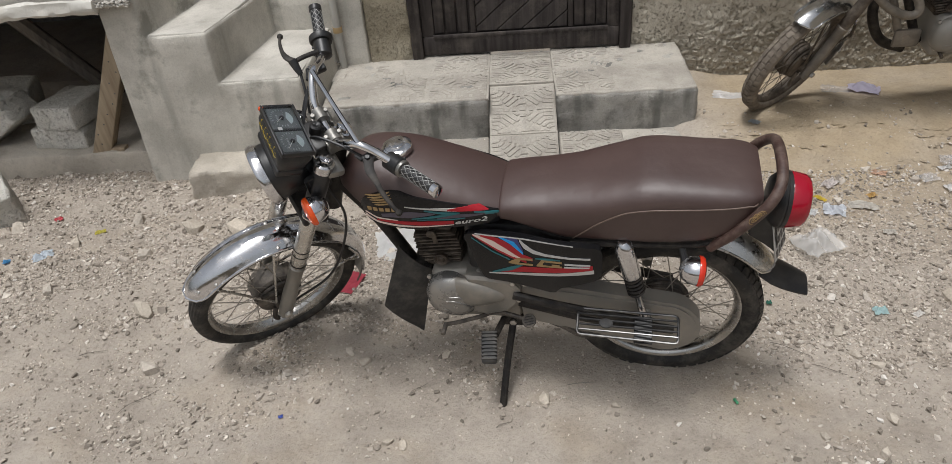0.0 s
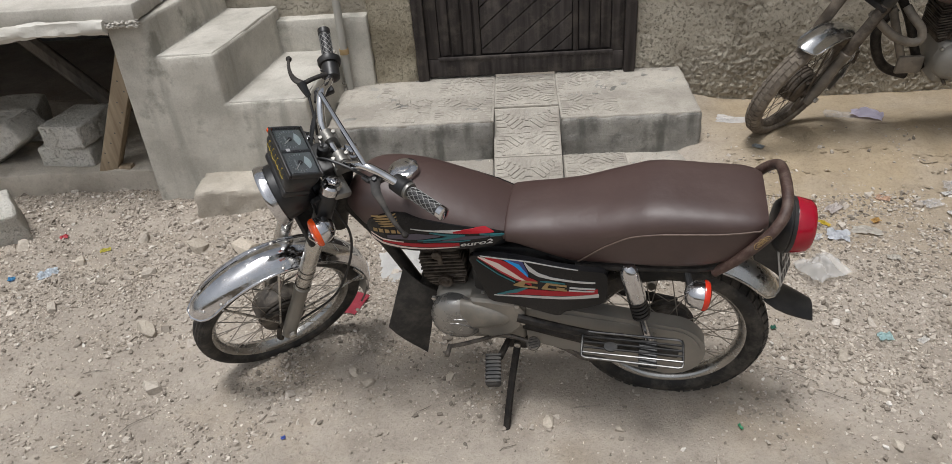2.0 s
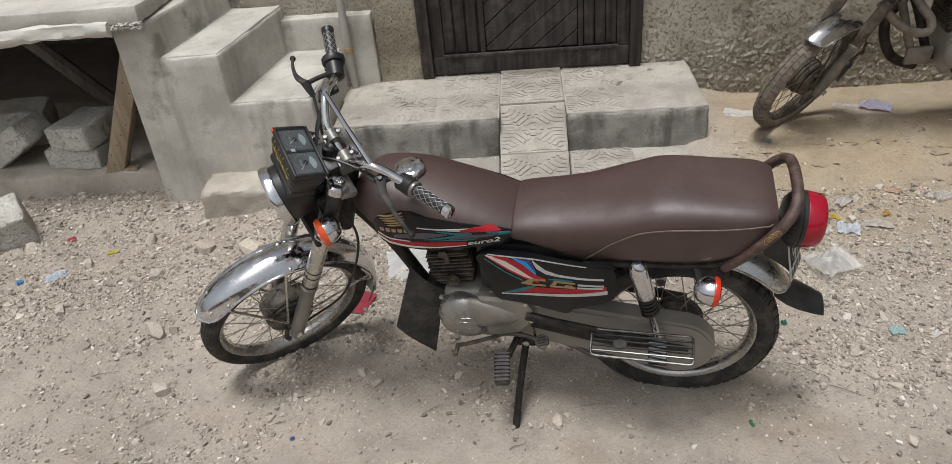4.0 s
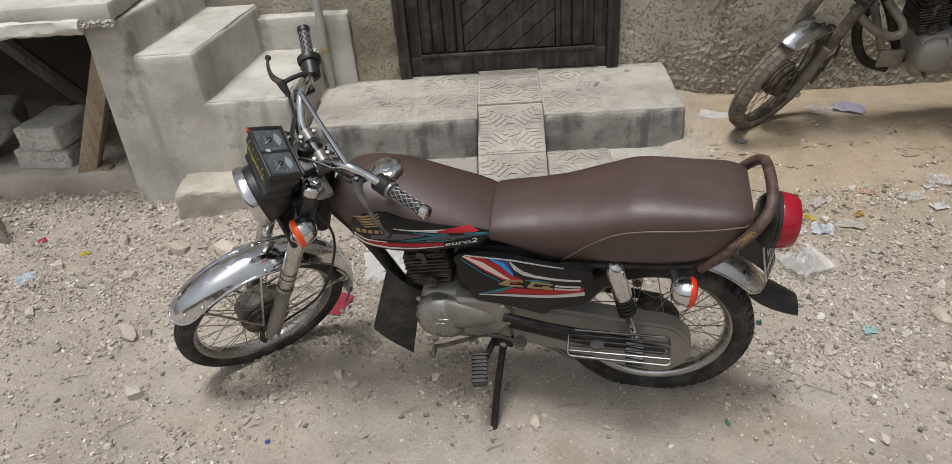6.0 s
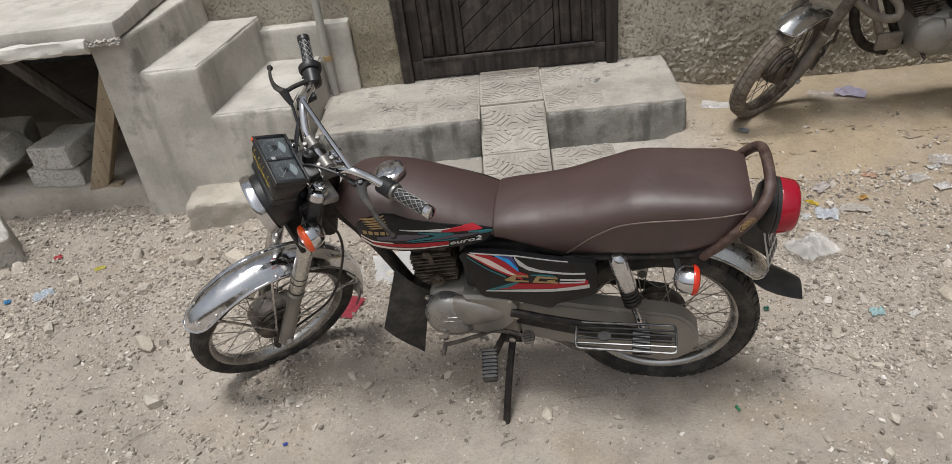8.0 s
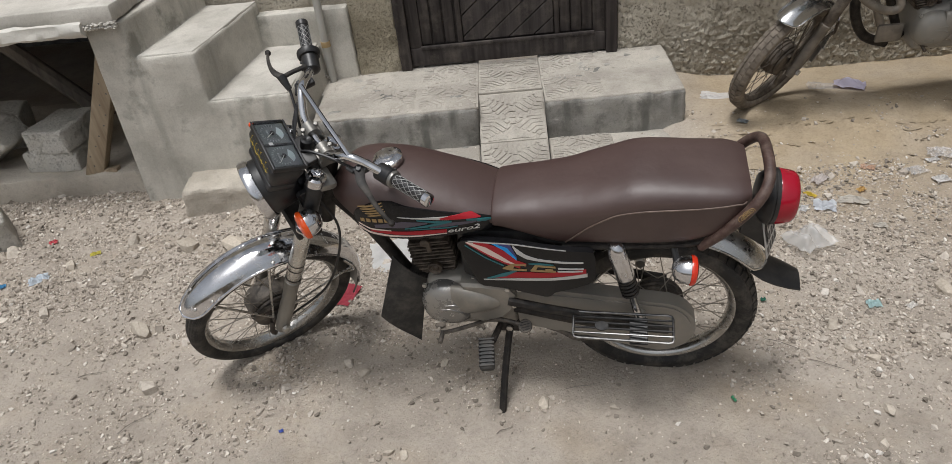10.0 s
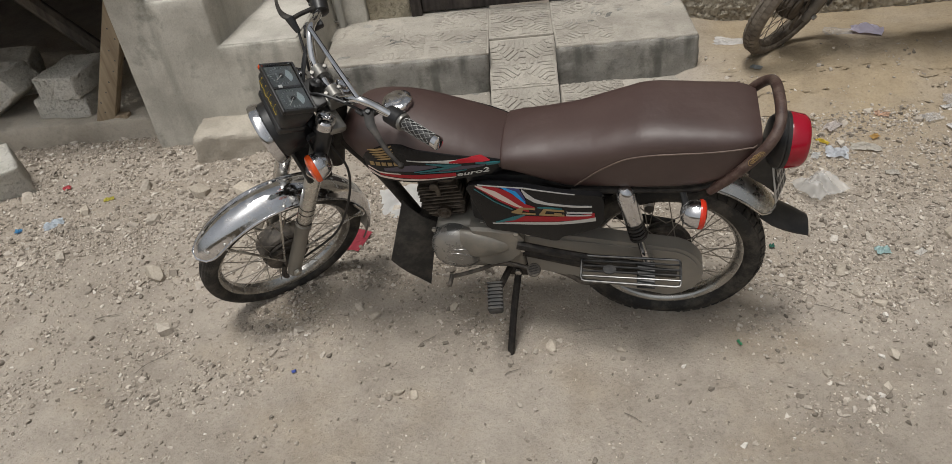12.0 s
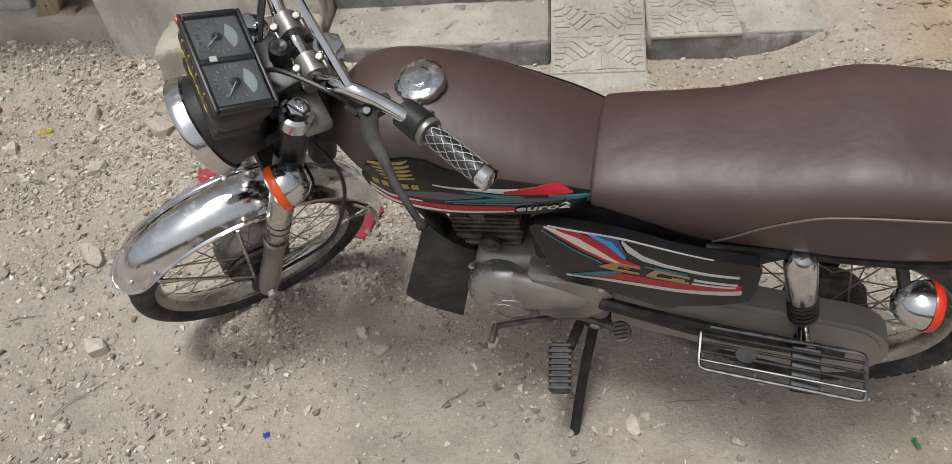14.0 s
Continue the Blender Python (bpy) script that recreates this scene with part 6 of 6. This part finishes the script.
        for j in range(nf + 1):
            v = j / nf
            a = Vector((0.795, 0.062, 0.53)).lerp(Vector((0.864, 0.106, 0.312)), v)
            c = Vector((0.705, 0.055, 0.43)).lerp(Vector((0.774, 0.068, 0.130)), v)
            row = [a.lerp(c, u / 5) + Vector((0, 0.012 * math.sin(3.1 * u / 5 + v), 0)) for u in range(6)]
            rings.append(row + [p + Vector((0.002, -0.005, 0)) for p in row[::-1]])
        add("engine_flap", loft(rings), mats["flap"], "black rubber sheet hanging before the engine")
    if not full:
        add("centre_stand", tube([(0.40, 0.10, 0.28), (0.43, 0.15, 0.12), (0.46, 0.17, 0.0)], 0.013, 8, 3), mats["frame"], "rusty stand")
        ex = tube([(1.067, 0.10, 0.657), (1.017, 0.10, 0.602), (0.941, 0.10, 0.538), (0.863, 0.10, 0.507), (0.826, 0.10, 0.522), (0.833, 0.09, 0.566), (0.873, 0.07, 0.612), (0.90, 0.04, 0.65)], 0.019, 12, 6)
        add("crash_bar", ex, mats["pipe"], "bent dusty crash bar")
        add("exhaust_pipe", tube([(0.90, -0.05, 0.60), (0.942, -0.05, 0.53), (0.951, -0.05, 0.479), (0.932, -0.05, 0.401), (0.895, -0.05, 0.33), (0.844, -0.05, 0.285), (0.76, -0.05, 0.255)], 0.023, 12, 6), mats["frame"], "dark bent exhaust pipe")
        add("down_tube", tube([(0.95, 0.02, 0.64), (0.894, 0.02, 0.509), (0.844, 0.02, 0.391)], 0.018, 12, 4), mats["pipe"])
        plate = box(0.745, 0.865, 0.03, 0.05, 0.315, 0.405, 0.012, 2)
        lathe([(0.0005, 0.0515), (0.017, 0.0515), (0.02, 0.049)], 16, Matrix.Translation((0.81, 0, 0.365)) @ SIDEWAYS, plate)
        add("engine_plate", plate, mats["pipe"])

    # tail
    rail_l = [(-0.095, 0.128, 0.652), (-0.15, 0.138, 0.715), (-0.205, 0.135, 0.785), (-0.235, 0.118, 0.825), (-0.25, 0.085, 0.85), (-0.253, 0.04, 0.862)]
    rl = add("grab_rail", tube(rail_l + [(-0.253, 0.0, 0.865)] + [(x, -y, z) for x, y, z in rail_l[::-1]], 0.0145, 12, 5), mats["wrap"], "grab rail wrapped in worn brown leatherette")
    if full:
        emb = bmesh.new()
        up, side = Vector((-0.048, -0.008, 0.055)).normalized(), Vector((0.75, 0.0, 0.66)).normalized()
        for k, (c, w, h) in enumerate(((-0.010, 0.009, 0.012), (0.004, 0.010, 0.010), (0.016, 0.008, 0.012), (0.004, 0.006, 0.020), (0.003, 0.003, 0.014))):
            ring = []
            for q in range(13):
                a = 2 * math.pi * q / 12 + k
                p = up * (c + h * math.cos(a)) + side * (w * math.sin(a) + 0.002)
                ring.append(Vector((-0.196, 0.1505, 0.778)) + p - Vector((0, 4.0 * (w * math.sin(a)) ** 2 * 8, 0)))
            tube(ring, 0.0009, 5, 1, emb)
        add("gold_strokes", emb, M_GOLD, "gold embroidered strokes", parent=rl)
    tl = Matrix.Translation((-0.262, 0, 0.722)) @ pose(0, 0, 0, 0, -95, 0) @ Matrix.Diagonal((0.98, 0.92, 0.85, 1))
    tb = add("tail_lamp", lathe([(0.03, -0.03), (0.062, -0.02), (0.077, 0.0), (0.082, 0.012), (0.080, 0.018), (0.082, 0.02), (0.080, 0.032)], 36, tl, None, True), mats["plastic"], "tail lamp on a black base")
    add("lens", lathe([(0.0785, 0.03), (0.080, 0.036), (0.075, 0.076), (0.068, 0.088), (0.055, 0.094), (0.0005, 0.096)], 36, tl), M_RED, "deep red lens", parent=tb)
    br = loft([[(-0.20, -0.04, 0.62), (-0.20, 0.04, 0.62), (-0.20, 0.04, 0.70), (-0.20, -0.04, 0.70)], [(-0.262, -0.045, 0.58), (-0.262, 0.045, 0.58), (-0.262, 0.045, 0.70), (-0.262, -0.045, 0.70)], [(-0.292, -0.04, 0.545), (-0.292, 0.04, 0.545), (-0.285, 0.04, 0.60), (-0.285, -0.04, 0.60)]])
    bmesh.ops.bevel(br, geom=br.edges[:], offset=0.008, segments=2, affect="EDGES")
    add("lamp_bracket", br, mats["plastic"], parent=tb)
    np_m = Matrix.Translation((-0.290, 0.0, 0.598)) @ pose(0, 0, 0, 0, 0, -21) @ pose(0, 0, 0, 0, -78, 0)
    pl = add("plate", moved(box(-0.066, 0.066, -0.048, 0.052, 0, 0.004, 0.002, 1), np_m), M_WHITE, "white plate with dark bars")
    bars = bmesh.new()
    for k in range(4):
        for lo in (-0.056, -0.02, 0.018):
            box(lo, lo + 0.022, -0.044 + 0.024 * k, -0.029 + 0.024 * k, 0.0035, 0.0052, bm=bars)
    add("plate_bars", moved(bars, np_m), M_PLASTIC, parent=pl)
    for s in (-1, 1):
        indicator(root, still, (-0.063, s * 0.165, 0.60), (-0.99, 0, -0.10), (-0.02, s * 0.11, 0.66), mats)


CLEAN = dict(hub=M_HUB, rim=M_RIM, tyre=M_RUBBER, spoke=M_SPOKE, chrome=M_CHROME, chrome2=M_CHROME2, alloy=M_ALLOY, alloy2=M_FIN, fin=M_FIN, case=M_CASE, frame=M_FRAME,
             plastic=M_PLASTIC, flap=M_FLAP, leather=M_LEATHER, wrap=M_LEATHER2, body=M_BLACK)
M_TYRE2 = dusty("brown_dusty_tyre", (0.135, 0.112, 0.088), 0.85, 0, 0.6, 20, 0.3, 0.4)
M_PIPE = dusty("dusty_bent_pipe", (0.17, 0.15, 0.125), 0.6, 0.2, 0.5, 16, 0.3, 0.3)
M_CHROME3 = dusty("old_chrome", (0.60, 0.60, 0.60), 0.16, 1.0, 0.08, 30, 0.15, 0.05)
M_ALLOY2 = dusty("pale_dusty_alloy", (0.25, 0.238, 0.215), 0.5, 0.2, 0.45, 9, 0.15, 0.15)
M_OLD = dusty("rusty_brown_metal", (0.07, 0.055, 0.042), 0.7, 0.2, 0.5, 16, 0.3, 0.3)
DIRTY = dict(CLEAN, alloy=M_ALLOY2, tyre=M_TYRE2, spoke=M_OLD, hub=M_OLD, rim=M_OLD, chrome2=M_OLD, alloy2=M_FIN, pipe=M_PIPE, chrome=M_CHROME3, frame=M_FRAME, body=M_BLACK)

bike = thing("motorcycle", pose(0.463, 1.835, -0.02, 0, 0, 171) @ pose(0, 0, 0, -8.1, 0, 0), "black motorcycle with brown leatherette seat on its side stand", "motorcycle", "parked motorcycles")
motorcycle(bike, 44, CLEAN, True)
old_bike = thing("motorcycle", pose(2.61, 3.46, 0.09, 0, 0, 180) @ pose(0, 0, 0, -9, 0, 0), "dusty old motorcycle parked against the house wall", "motorcycle", "parked motorcycles")
motorcycle(old_bike, 39, DIRTY, False)


# ---- gravel, stones and litter ----
def rock_shape(seed, points, flat=0.55):
    """An angular chip: the hull of a few points on an uneven ball, broken flat on some sides."""
    r = random.Random(seed * 7.7)
    cloud = []
    for _ in range(points):
        p = Vector((r.gauss(0, 1), r.gauss(0, 1), r.gauss(0, 1))).normalized() * r.uniform(0.8, 1.1)
        cloud.append((max(-0.8, min(0.9, p.x * 1.05)), max(-0.7, min(0.75, p.y)) * 0.82, max(-0.6, min(0.7, p.z)) * flat * 1.3))
    b = bmesh.new()
    for p in cloud:
        b.verts.new(p)
    got = bmesh.ops.convex_hull(b, input=b.verts[:])
    bmesh.ops.delete(b, geom=list({v for v in got["geom_interior"] + got["geom_unused"] if isinstance(v, bmesh.types.BMVert)}), context="VERTS")
    bmesh.ops.recalc_face_normals(b, faces=b.faces[:])
    b.verts.index_update()
    vs = [tuple(v.co) for v in b.verts]
    fs = [tuple(v.index for v in f.verts) for f in b.faces]
    b.free()
    return vs, fs


def density(x, y):
    d = 0.17 - 0.07 * ease(1.75, 1.45, y) * ease(-0.9, -0.5, x) * ease(1.0, 0.7, x)
    d += 0.9 * ease(-0.6, -1.3, x) * ease(1.95, 2.5, y)
    d += 0.85 * ease(0.6, 1.0, x) * ease(1.5, 1.9, y) * ease(2.9, 2.4, y)
    d += 0.55 * ease(1.75, 2.1, y) * ease(3.0, 2.6, y)
    d += 0.3 * ease(0.6, 1.0, x) * ease(1.1, 1.5, y) * ease(3.2, 2.8, y)
    d += 0.22 * ease(-0.5, -1.1, x) * ease(1.2, 1.7, y)
    clump = 0.45 + 1.1 * wob((x, y, 0), 2.2, 21) + 1.5 * wob((x, y, 0), 6.5, 31)
    d *= 0.22 + 1.3 * max(0.0, clump)
    if x > 0.95 and y > 2.9:
        d *= 0.12 + 0.5 * ease(0.05, 0.2, wob((x * 0.5, y, 0), 5.5, 19)) * ease(3.4, 3.1, y)
    d *= 1 - 0.7 * ease(-0.1, 0.1, x) * ease(0.78, 0.62, x) * ease(1.55, 1.7, y) * ease(2.15, 1.95, y)
    return d


def scatter(name, count, lo, hi, subdiv, seed, label, sink=0.3, least=0.0, east=2.7):
    rnd = random.Random(seed)
    shapes = [rock_shape(seed + k * 3.3, subdiv, 0.42 + 0.07 * (k % 4)) for k in range(12)]
    verts, faces, made = [], [], 0
    while made < count:
        x, y = rnd.uniform(-3.0, east), rnd.uniform(0.75, 3.5)
        on_step = y > 3.13 and -1.6 < x < 0.93
        if on_step and (rnd.random() < 0.75 or y > 3.37 or hi > 0.01 or -0.11 < x < 0.215):
            continue
        if density(x, y) < least or rnd.random() > density(x, y):
            continue
        r = lo * (hi / lo) ** (rnd.random() ** 2.1)
        vs, fs = rnd.choice(shapes)
        a = rnd.uniform(0, 6.28)
        c, s = math.cos(a), math.sin(a)
        z = (ground_z(x, y) if not on_step else 0.032) + r * (0.36 - sink)
        k0 = len(verts)
        tx, ty = rnd.uniform(-0.3, 0.3), rnd.uniform(-0.3, 0.3)
        for p in vs:
            px, py, pz = p[0] * r, p[1] * r, p[2] * r
            verts.append((x + c * px - s * py, y + s * px + c * py, z + pz + tx * px + ty * py))
        faces += [tuple(k0 + i for i in f) for f in fs]
        made += 1
    me = bpy.data.meshes.new(name)
    me.from_pydata(verts, [], faces)
    me.materials.append(M_STONE)
    tagged(new(name, me), label, "gravel", "", "stuff")


scatter("grit", 105000, 0.0021, 0.0062, 7, 3, "fine grit scattered over the dirt", 0.12)
scatter("gravel", 34000, 0.005, 0.0145, 11, 5, "loose gravel and stone chips in the dirt", 0.14)
scatter("rubble", 420, 0.013, 0.030, 15, 9, "broken chunks of dried mud and stone", 0.25, 0.45)

rnd = random.Random(12)
flakes, flake_faces = [], []
for k in range(420):
    row = rnd.randrange(7)
    x = rnd.uniform(0.98, 2.35)
    y = 2.86 + 0.075 * row + 0.05 * wob((x, row, 0), 3.0, 8) + rnd.gauss(0, 0.008)
    if wob((x, row * 2.7, 0), 2.6, 5) < 0.02:
        continue
    vs, fs = rock_shape(90 + k % 9, 9, 0.16)
    r, a, tip = rnd.uniform(0.008, 0.026), rnd.uniform(0, 6.28), rnd.uniform(-0.1, 0.35)
    z, k0 = ground_z(x, y) + 0.002, len(flakes)
    for p in vs:
        px, py = r * (1.3 * math.cos(a) * p[0] - math.sin(a) * p[1]), r * (1.3 * math.sin(a) * p[0] + math.cos(a) * p[1])
        flakes.append((x + px, y + 0.7 * py, z + r * p[2] - tip * 0.7 * py))
    flake_faces += [tuple(k0 + i for i in f) for f in fs]
me = bpy.data.meshes.new("crust_flakes")
me.from_pydata(flakes, [], flake_faces)
me.materials.append(M_DIRT)
tagged(new("crust_flakes", me), "cracked flakes of dried sand crust", "sand crust", "", "stuff")

M_SHAPES = [rock_shape(70 + k, 22, 0.5) for k in range(7)]
rnd = random.Random(4)
for k, (x, y, r, label) in enumerate((
    (-1.298, 1.855, 0.055, "grey angular stone on the dirt"), (-1.441, 2.168, 0.062, "flat beige stone on the dirt"), (0.08, 1.66, 0.038, "rounded beige stone beside the side stand"),
    (1.108, 1.542, 0.032, "beige stone lying on the dirt"), (1.086, 1.929, 0.036, "rounded beige stone on the gravel"), (1.526, 2.069, 0.058, "large beige stone on the gravel"), (-1.908, 2.317, 0.04, "beige stone on the rubble"),
    (-0.59, 1.906, 0.028, "beige stone chip on the dirt"), (-0.528, 1.857, 0.032, "angular grey stone on the dirt"), (-0.251, 1.884, 0.028, "grey stone behind the flap"), (1.15, 1.761, 0.028, "flat stone chip on the dirt"),
    (0.892, 1.482, 0.022, "small grey stone on the dirt"), (1.104, 1.82, 0.03, "flat grey stone on the gravel"), (-1.207, 2.697, 0.085, "pale flat stone in the rubble"), (1.035, 1.411, 0.028, "beige stone near the wall"),
    (-0.407, 1.5, 0.024, "small beige stone on the dirt"), (-0.358, 1.487, 0.026, "small beige stone on the dirt"), (-0.03, 1.431, 0.016, "small beige stone on the dirt"), (-1.45, 2.75, 0.07, "pale stone in the rubble"),
    (-1.75, 2.85, 0.05, "grey stone in the rubble"), (-1.95, 2.65, 0.045, "beige stone in the rubble"), (-1.6, 2.55, 0.05, "flat beige stone in the rubble"), (-1.1, 2.45, 0.05, "beige stone in the rubble"),
    (-2.3, 2.8, 0.06, "grey stone in the rubble"), (0.72, 1.95, 0.025, "stone chip by the rear tyre"), (0.30, 1.62, 0.02, "stone chip by the rear tyre"),
)):
    vs, fs = M_SHAPES[k % 7]
    me = bpy.data.meshes.new("stone")
    me.from_pydata([(p[0] * r * 0.9, p[1] * r * 0.75, p[2] * r * 0.9 + 0.06 * r * wob(p, 5.0, k)) for p in vs], [], fs)
    me.materials.append(M_ROCK)
    ob = new("stone", me)
    ob.matrix_basis = pose(x, y, ground_z(x, y) + r * 0.16, rnd.uniform(-12, 12), rnd.uniform(-12, 12), rnd.uniform(0, 360))
    tagged(ob, label, "stone", "loose stones")


def crumpled(name, x, y, w, d, colour, label, category, seed, h=0.03, rough=0.5, turn=0.0, see=0.0, z=None, f=0.62):
    mat = dusty(name + "_sheet", colour, rough, 0, 0.06 if see or name == "wrapper" else 0.2, 40, 0.06)
    if see:
        mat.node_tree.nodes["Principled BSDF"].inputs["Transmission Weight"].default_value = 0.25 * see
        mat.node_tree.nodes["Principled BSDF"].inputs["Alpha"].default_value = 1 - 1.15 * see
    n = 22
    b = bmesh.new()
    grid = []
    for j in range(n + 1):
        row = []
        for i in range(n + 1):
            u, v = i / n - 0.5, j / n - 0.5
            p = Vector((u * w, v * d, 0))
            e = 1 - (0.25 if f > 0.5 else 0.06) * abs(wob((u * 3, v * 3, seed), 2.0, seed))
            hh = h * (0.25 + abs(wob((u, v, seed), 4.0 * f, seed)) * 2.0 * f + 0.5 * f * abs(wob((u, v, seed), 9.0 * f, seed + 3)))
            hh *= max(0.12, 1 - 2.2 * max(abs(u), abs(v)) ** 2)
            row.append(b.verts.new((p.x * e + 0.08 * w * wob((u, v, 1), 5 * f, seed), p.y * e + 0.08 * d * wob((u, v, 2), 5 * f, seed), hh)))
        grid.append(row)
    for a, c in zip(grid, grid[1:]):
        for i in range(n):
            b.faces.new((a[i], a[i + 1], c[i + 1], c[i]))
    if see:
        for v in b.verts:
            v.co.z *= 0.8
    bmesh.ops.solidify(b, geom=b.faces[:], thickness=0.0008)
    ob = part(name, b, mat, sharp=0.9)
    ob.matrix_basis = pose(x, y, (ground_z(x, y) if z is None else z) + (0.009 if name == "wrapper" else 0.003), 0, 0, turn)
    return tagged(ob, label, category, "litter on the street")


crumpled("paper_rag", 1.775, 3.595, 0.15, 0.085, (0.60, 0.56, 0.68), "pale violet crumpled rag on the sand", "rag", 1, 0.085, 0.5, -32, f=0.4)
crumpled("plastic_bag", 1.155, 2.38, 0.16, 0.15, (0.86, 0.86, 0.85), "crumpled clear plastic bag on the gravel", "plastic bag", 2, 0.12, 0.2, 20, 0.56, f=0.5)
crumpled("wrapper", -0.66, 2.30, 0.085, 0.13, (0.46, 0.07, 0.10), "crushed red packet behind the front wheel", "wrapper", 3, 0.008, 0.35, -20, f=0.4)
crumpled("wrapper", -1.14, 2.50, 0.16, 0.09, (0.55, 0.10, 0.14), "red and white snack wrapper in the rubble", "wrapper", 23, 0.018, 0.35, 20, f=0.4)
crumpled("plastic_bag", -0.50, 2.58, 0.20, 0.26, (0.86, 0.86, 0.85), "flattened white plastic bag in the dirt", "plastic bag", 4, 0.03, 0.35, 10, 0.3)
crumpled("plastic_bag", 1.115, 3.625, 0.16, 0.10, (0.84, 0.83, 0.83), "torn clear plastic on the sand", "plastic bag", 5, 0.03, 0.3, -20, 0.4)
crumpled("plastic_bag", 1.90, 2.90, 0.11, 0.09, (0.80, 0.79, 0.79), "crumpled clear plastic bag on the gravel", "plastic bag", 15, 0.045, 0.25, -20, 0.6)
crumpled("plastic_bag", 1.66, 3.64, 0.16, 0.10, (0.75, 0.72, 0.70), "dusty clear plastic beside a rag", "plastic bag", 17, 0.03, 0.3, -20, 0.6)
crumpled("paper_scrap", -2.06, 2.57, 0.09, 0.06, (0.68, 0.74, 0.80), "white and blue paper scrap", "paper", 6, 0.03, 0.7, 30)
crumpled("paper_scrap", 1.30, 2.60, 0.08, 0.09, (0.72, 0.74, 0.78), "pale crumpled paper scrap", "paper", 7, 0.03, 0.7, 70)
crumpled("paper_scrap", 1.42, 2.63, 0.12, 0.06, (0.62, 0.58, 0.52), "grey paper scrap on the gravel", "paper", 8, 0.02, 0.7, -15)
crumpled("paper_scrap", 1.48, 2.69, 0.04, 0.028, (0.62, 0.40, 0.14), "orange paper scrap on the gravel", "paper", 9, 0.02, 0.6, 25)
crumpled("paper_scrap", 1.27, 2.69, 0.02, 0.06, (0.72, 0.55, 0.06), "yellow paper strip on the gravel", "paper", 10, 0.015, 0.6, 40)
crumpled("paper_scrap", 1.26, 2.02, 0.05, 0.04, (0.52, 0.70, 0.70), "pale turquoise wrapper scrap", "paper", 11, 0.02, 0.5, 0)
crumpled("paper_scrap", 1.38, 2.0, 0.045, 0.025, (0.75, 0.72, 0.68), "white paper chip on the gravel", "paper", 12, 0.01, 0.7, 30)
crumpled("paper_scrap", 1.154, 3.285, 0.055, 0.04, (0.30, 0.32, 0.33), "grey foil scrap beside the wheel", "paper", 13, 0.01, 0.3, -40)
crumpled("paper_scrap", 0.90, 2.085, 0.02, 0.018, (0.08, 0.28, 0.20), "green wrapper scrap by the tyre", "paper", 14, 0.02, 0.5, 0)
crumpled("paper_scrap", 1.85, 2.86, 0.06, 0.03, (0.72, 0.70, 0.68), "white paper scrap on the sand", "paper", 16, 0.015, 0.7, 10)
crumpled("paper_scrap", 1.82, 2.72, 0.07, 0.05, (0.74, 0.72, 0.70), "white paper scrap on the sand", "paper", 18, 0.02, 0.7, 10)
crumpled("paper_scrap", 0.672, 1.63, 0.010, 0.026, (0.10, 0.42, 0.22), "thin bright green wrapper strip", "paper", 19, 0.015, 0.5, 20)
crumpled("paper_scrap", -2.17, 2.91, 0.04, 0.03, (0.6, 0.08, 0.10), "red bottle cap in the rubble", "paper", 20, 0.015, 0.5, 20)
crumpled("paper_scrap", -1.89, 2.76, 0.05, 0.03, (0.62, 0.55, 0.08), "yellow wrapper scrap in the rubble", "paper", 22, 0.015, 0.5, 20)
crumpled("paper_scrap", -2.2, 2.53, 0.03, 0.03, (0.10, 0.35, 0.62), "blue paper scrap in the rubble", "paper", 24, 0.015, 0.5, 20)
crumpled("paper_scrap", -0.769, 1.615, 0.016, 0.014, (0.10, 0.16, 0.55), "blue plastic chip on the dirt", "paper", 26, 0.008, 0.5, 20)
crumpled("paper_scrap", 1.344, 2.786, 0.09, 0.05, (0.66, 0.60, 0.57), "pale pinkish paper scrap on the sand", "paper", 27, 0.02, 0.7, 35)
crumpled("paper_scrap", 1.572, 2.855, 0.06, 0.04, (0.62, 0.42, 0.30), "torn pink and orange paper scrap", "paper", 29, 0.015, 0.7, -25)
crumpled("plastic_bag", 1.748, 2.793, 0.09, 0.07, (0.80, 0.80, 0.81), "thin clear plastic on the gravel", "plastic bag", 31, 0.035, 0.25, 15, 0.6)
crumpled("paper_scrap", 1.215, 2.60, 0.05, 0.03, (0.72, 0.71, 0.70), "white paper chip on the gravel", "paper", 33, 0.012, 0.7, 60)
crumpled("paper_scrap", 1.46, 2.45, 0.05, 0.035, (0.60, 0.56, 0.50), "dusty paper chip on the gravel", "paper", 35, 0.012, 0.7, -10)

for k, (x, y, a, ln, bend) in enumerate(((-1.28, 1.70, 40, 0.14, 0.02), (-1.55, 1.95, 10, 0.10, 0.01), (-0.33, 1.72, 35, 0.08, 0.012), (0.9, 1.85, -35, 0.13, 0.01), (0.2, 1.72, 5, 0.10, 0.004), (-0.05, 1.56, 20, 0.05, 0.01), (0.30, 1.36, -40, 0.06, 0.002), (1.0, 1.75, -30, 0.16, 0.015), (-1.1, 2.0, 15, 0.12, 0.012))):
    tw = tube([(-ln / 2, 0, 0), (-ln / 5, bend * 0.5, 0.003), (ln / 6, bend * 0.2, 0.004), (ln / 2, bend * 0.6, 0.0)], (0.0015, 0.0009), 5, 4)
    ob = part("twig", tw, M_POLE)
    ob.matrix_basis = pose(x, y, ground_z(x, y) + 0.003, 0, 0, a)
    tagged(ob, "thin dry twig on the dirt", "twig", "dry twigs")
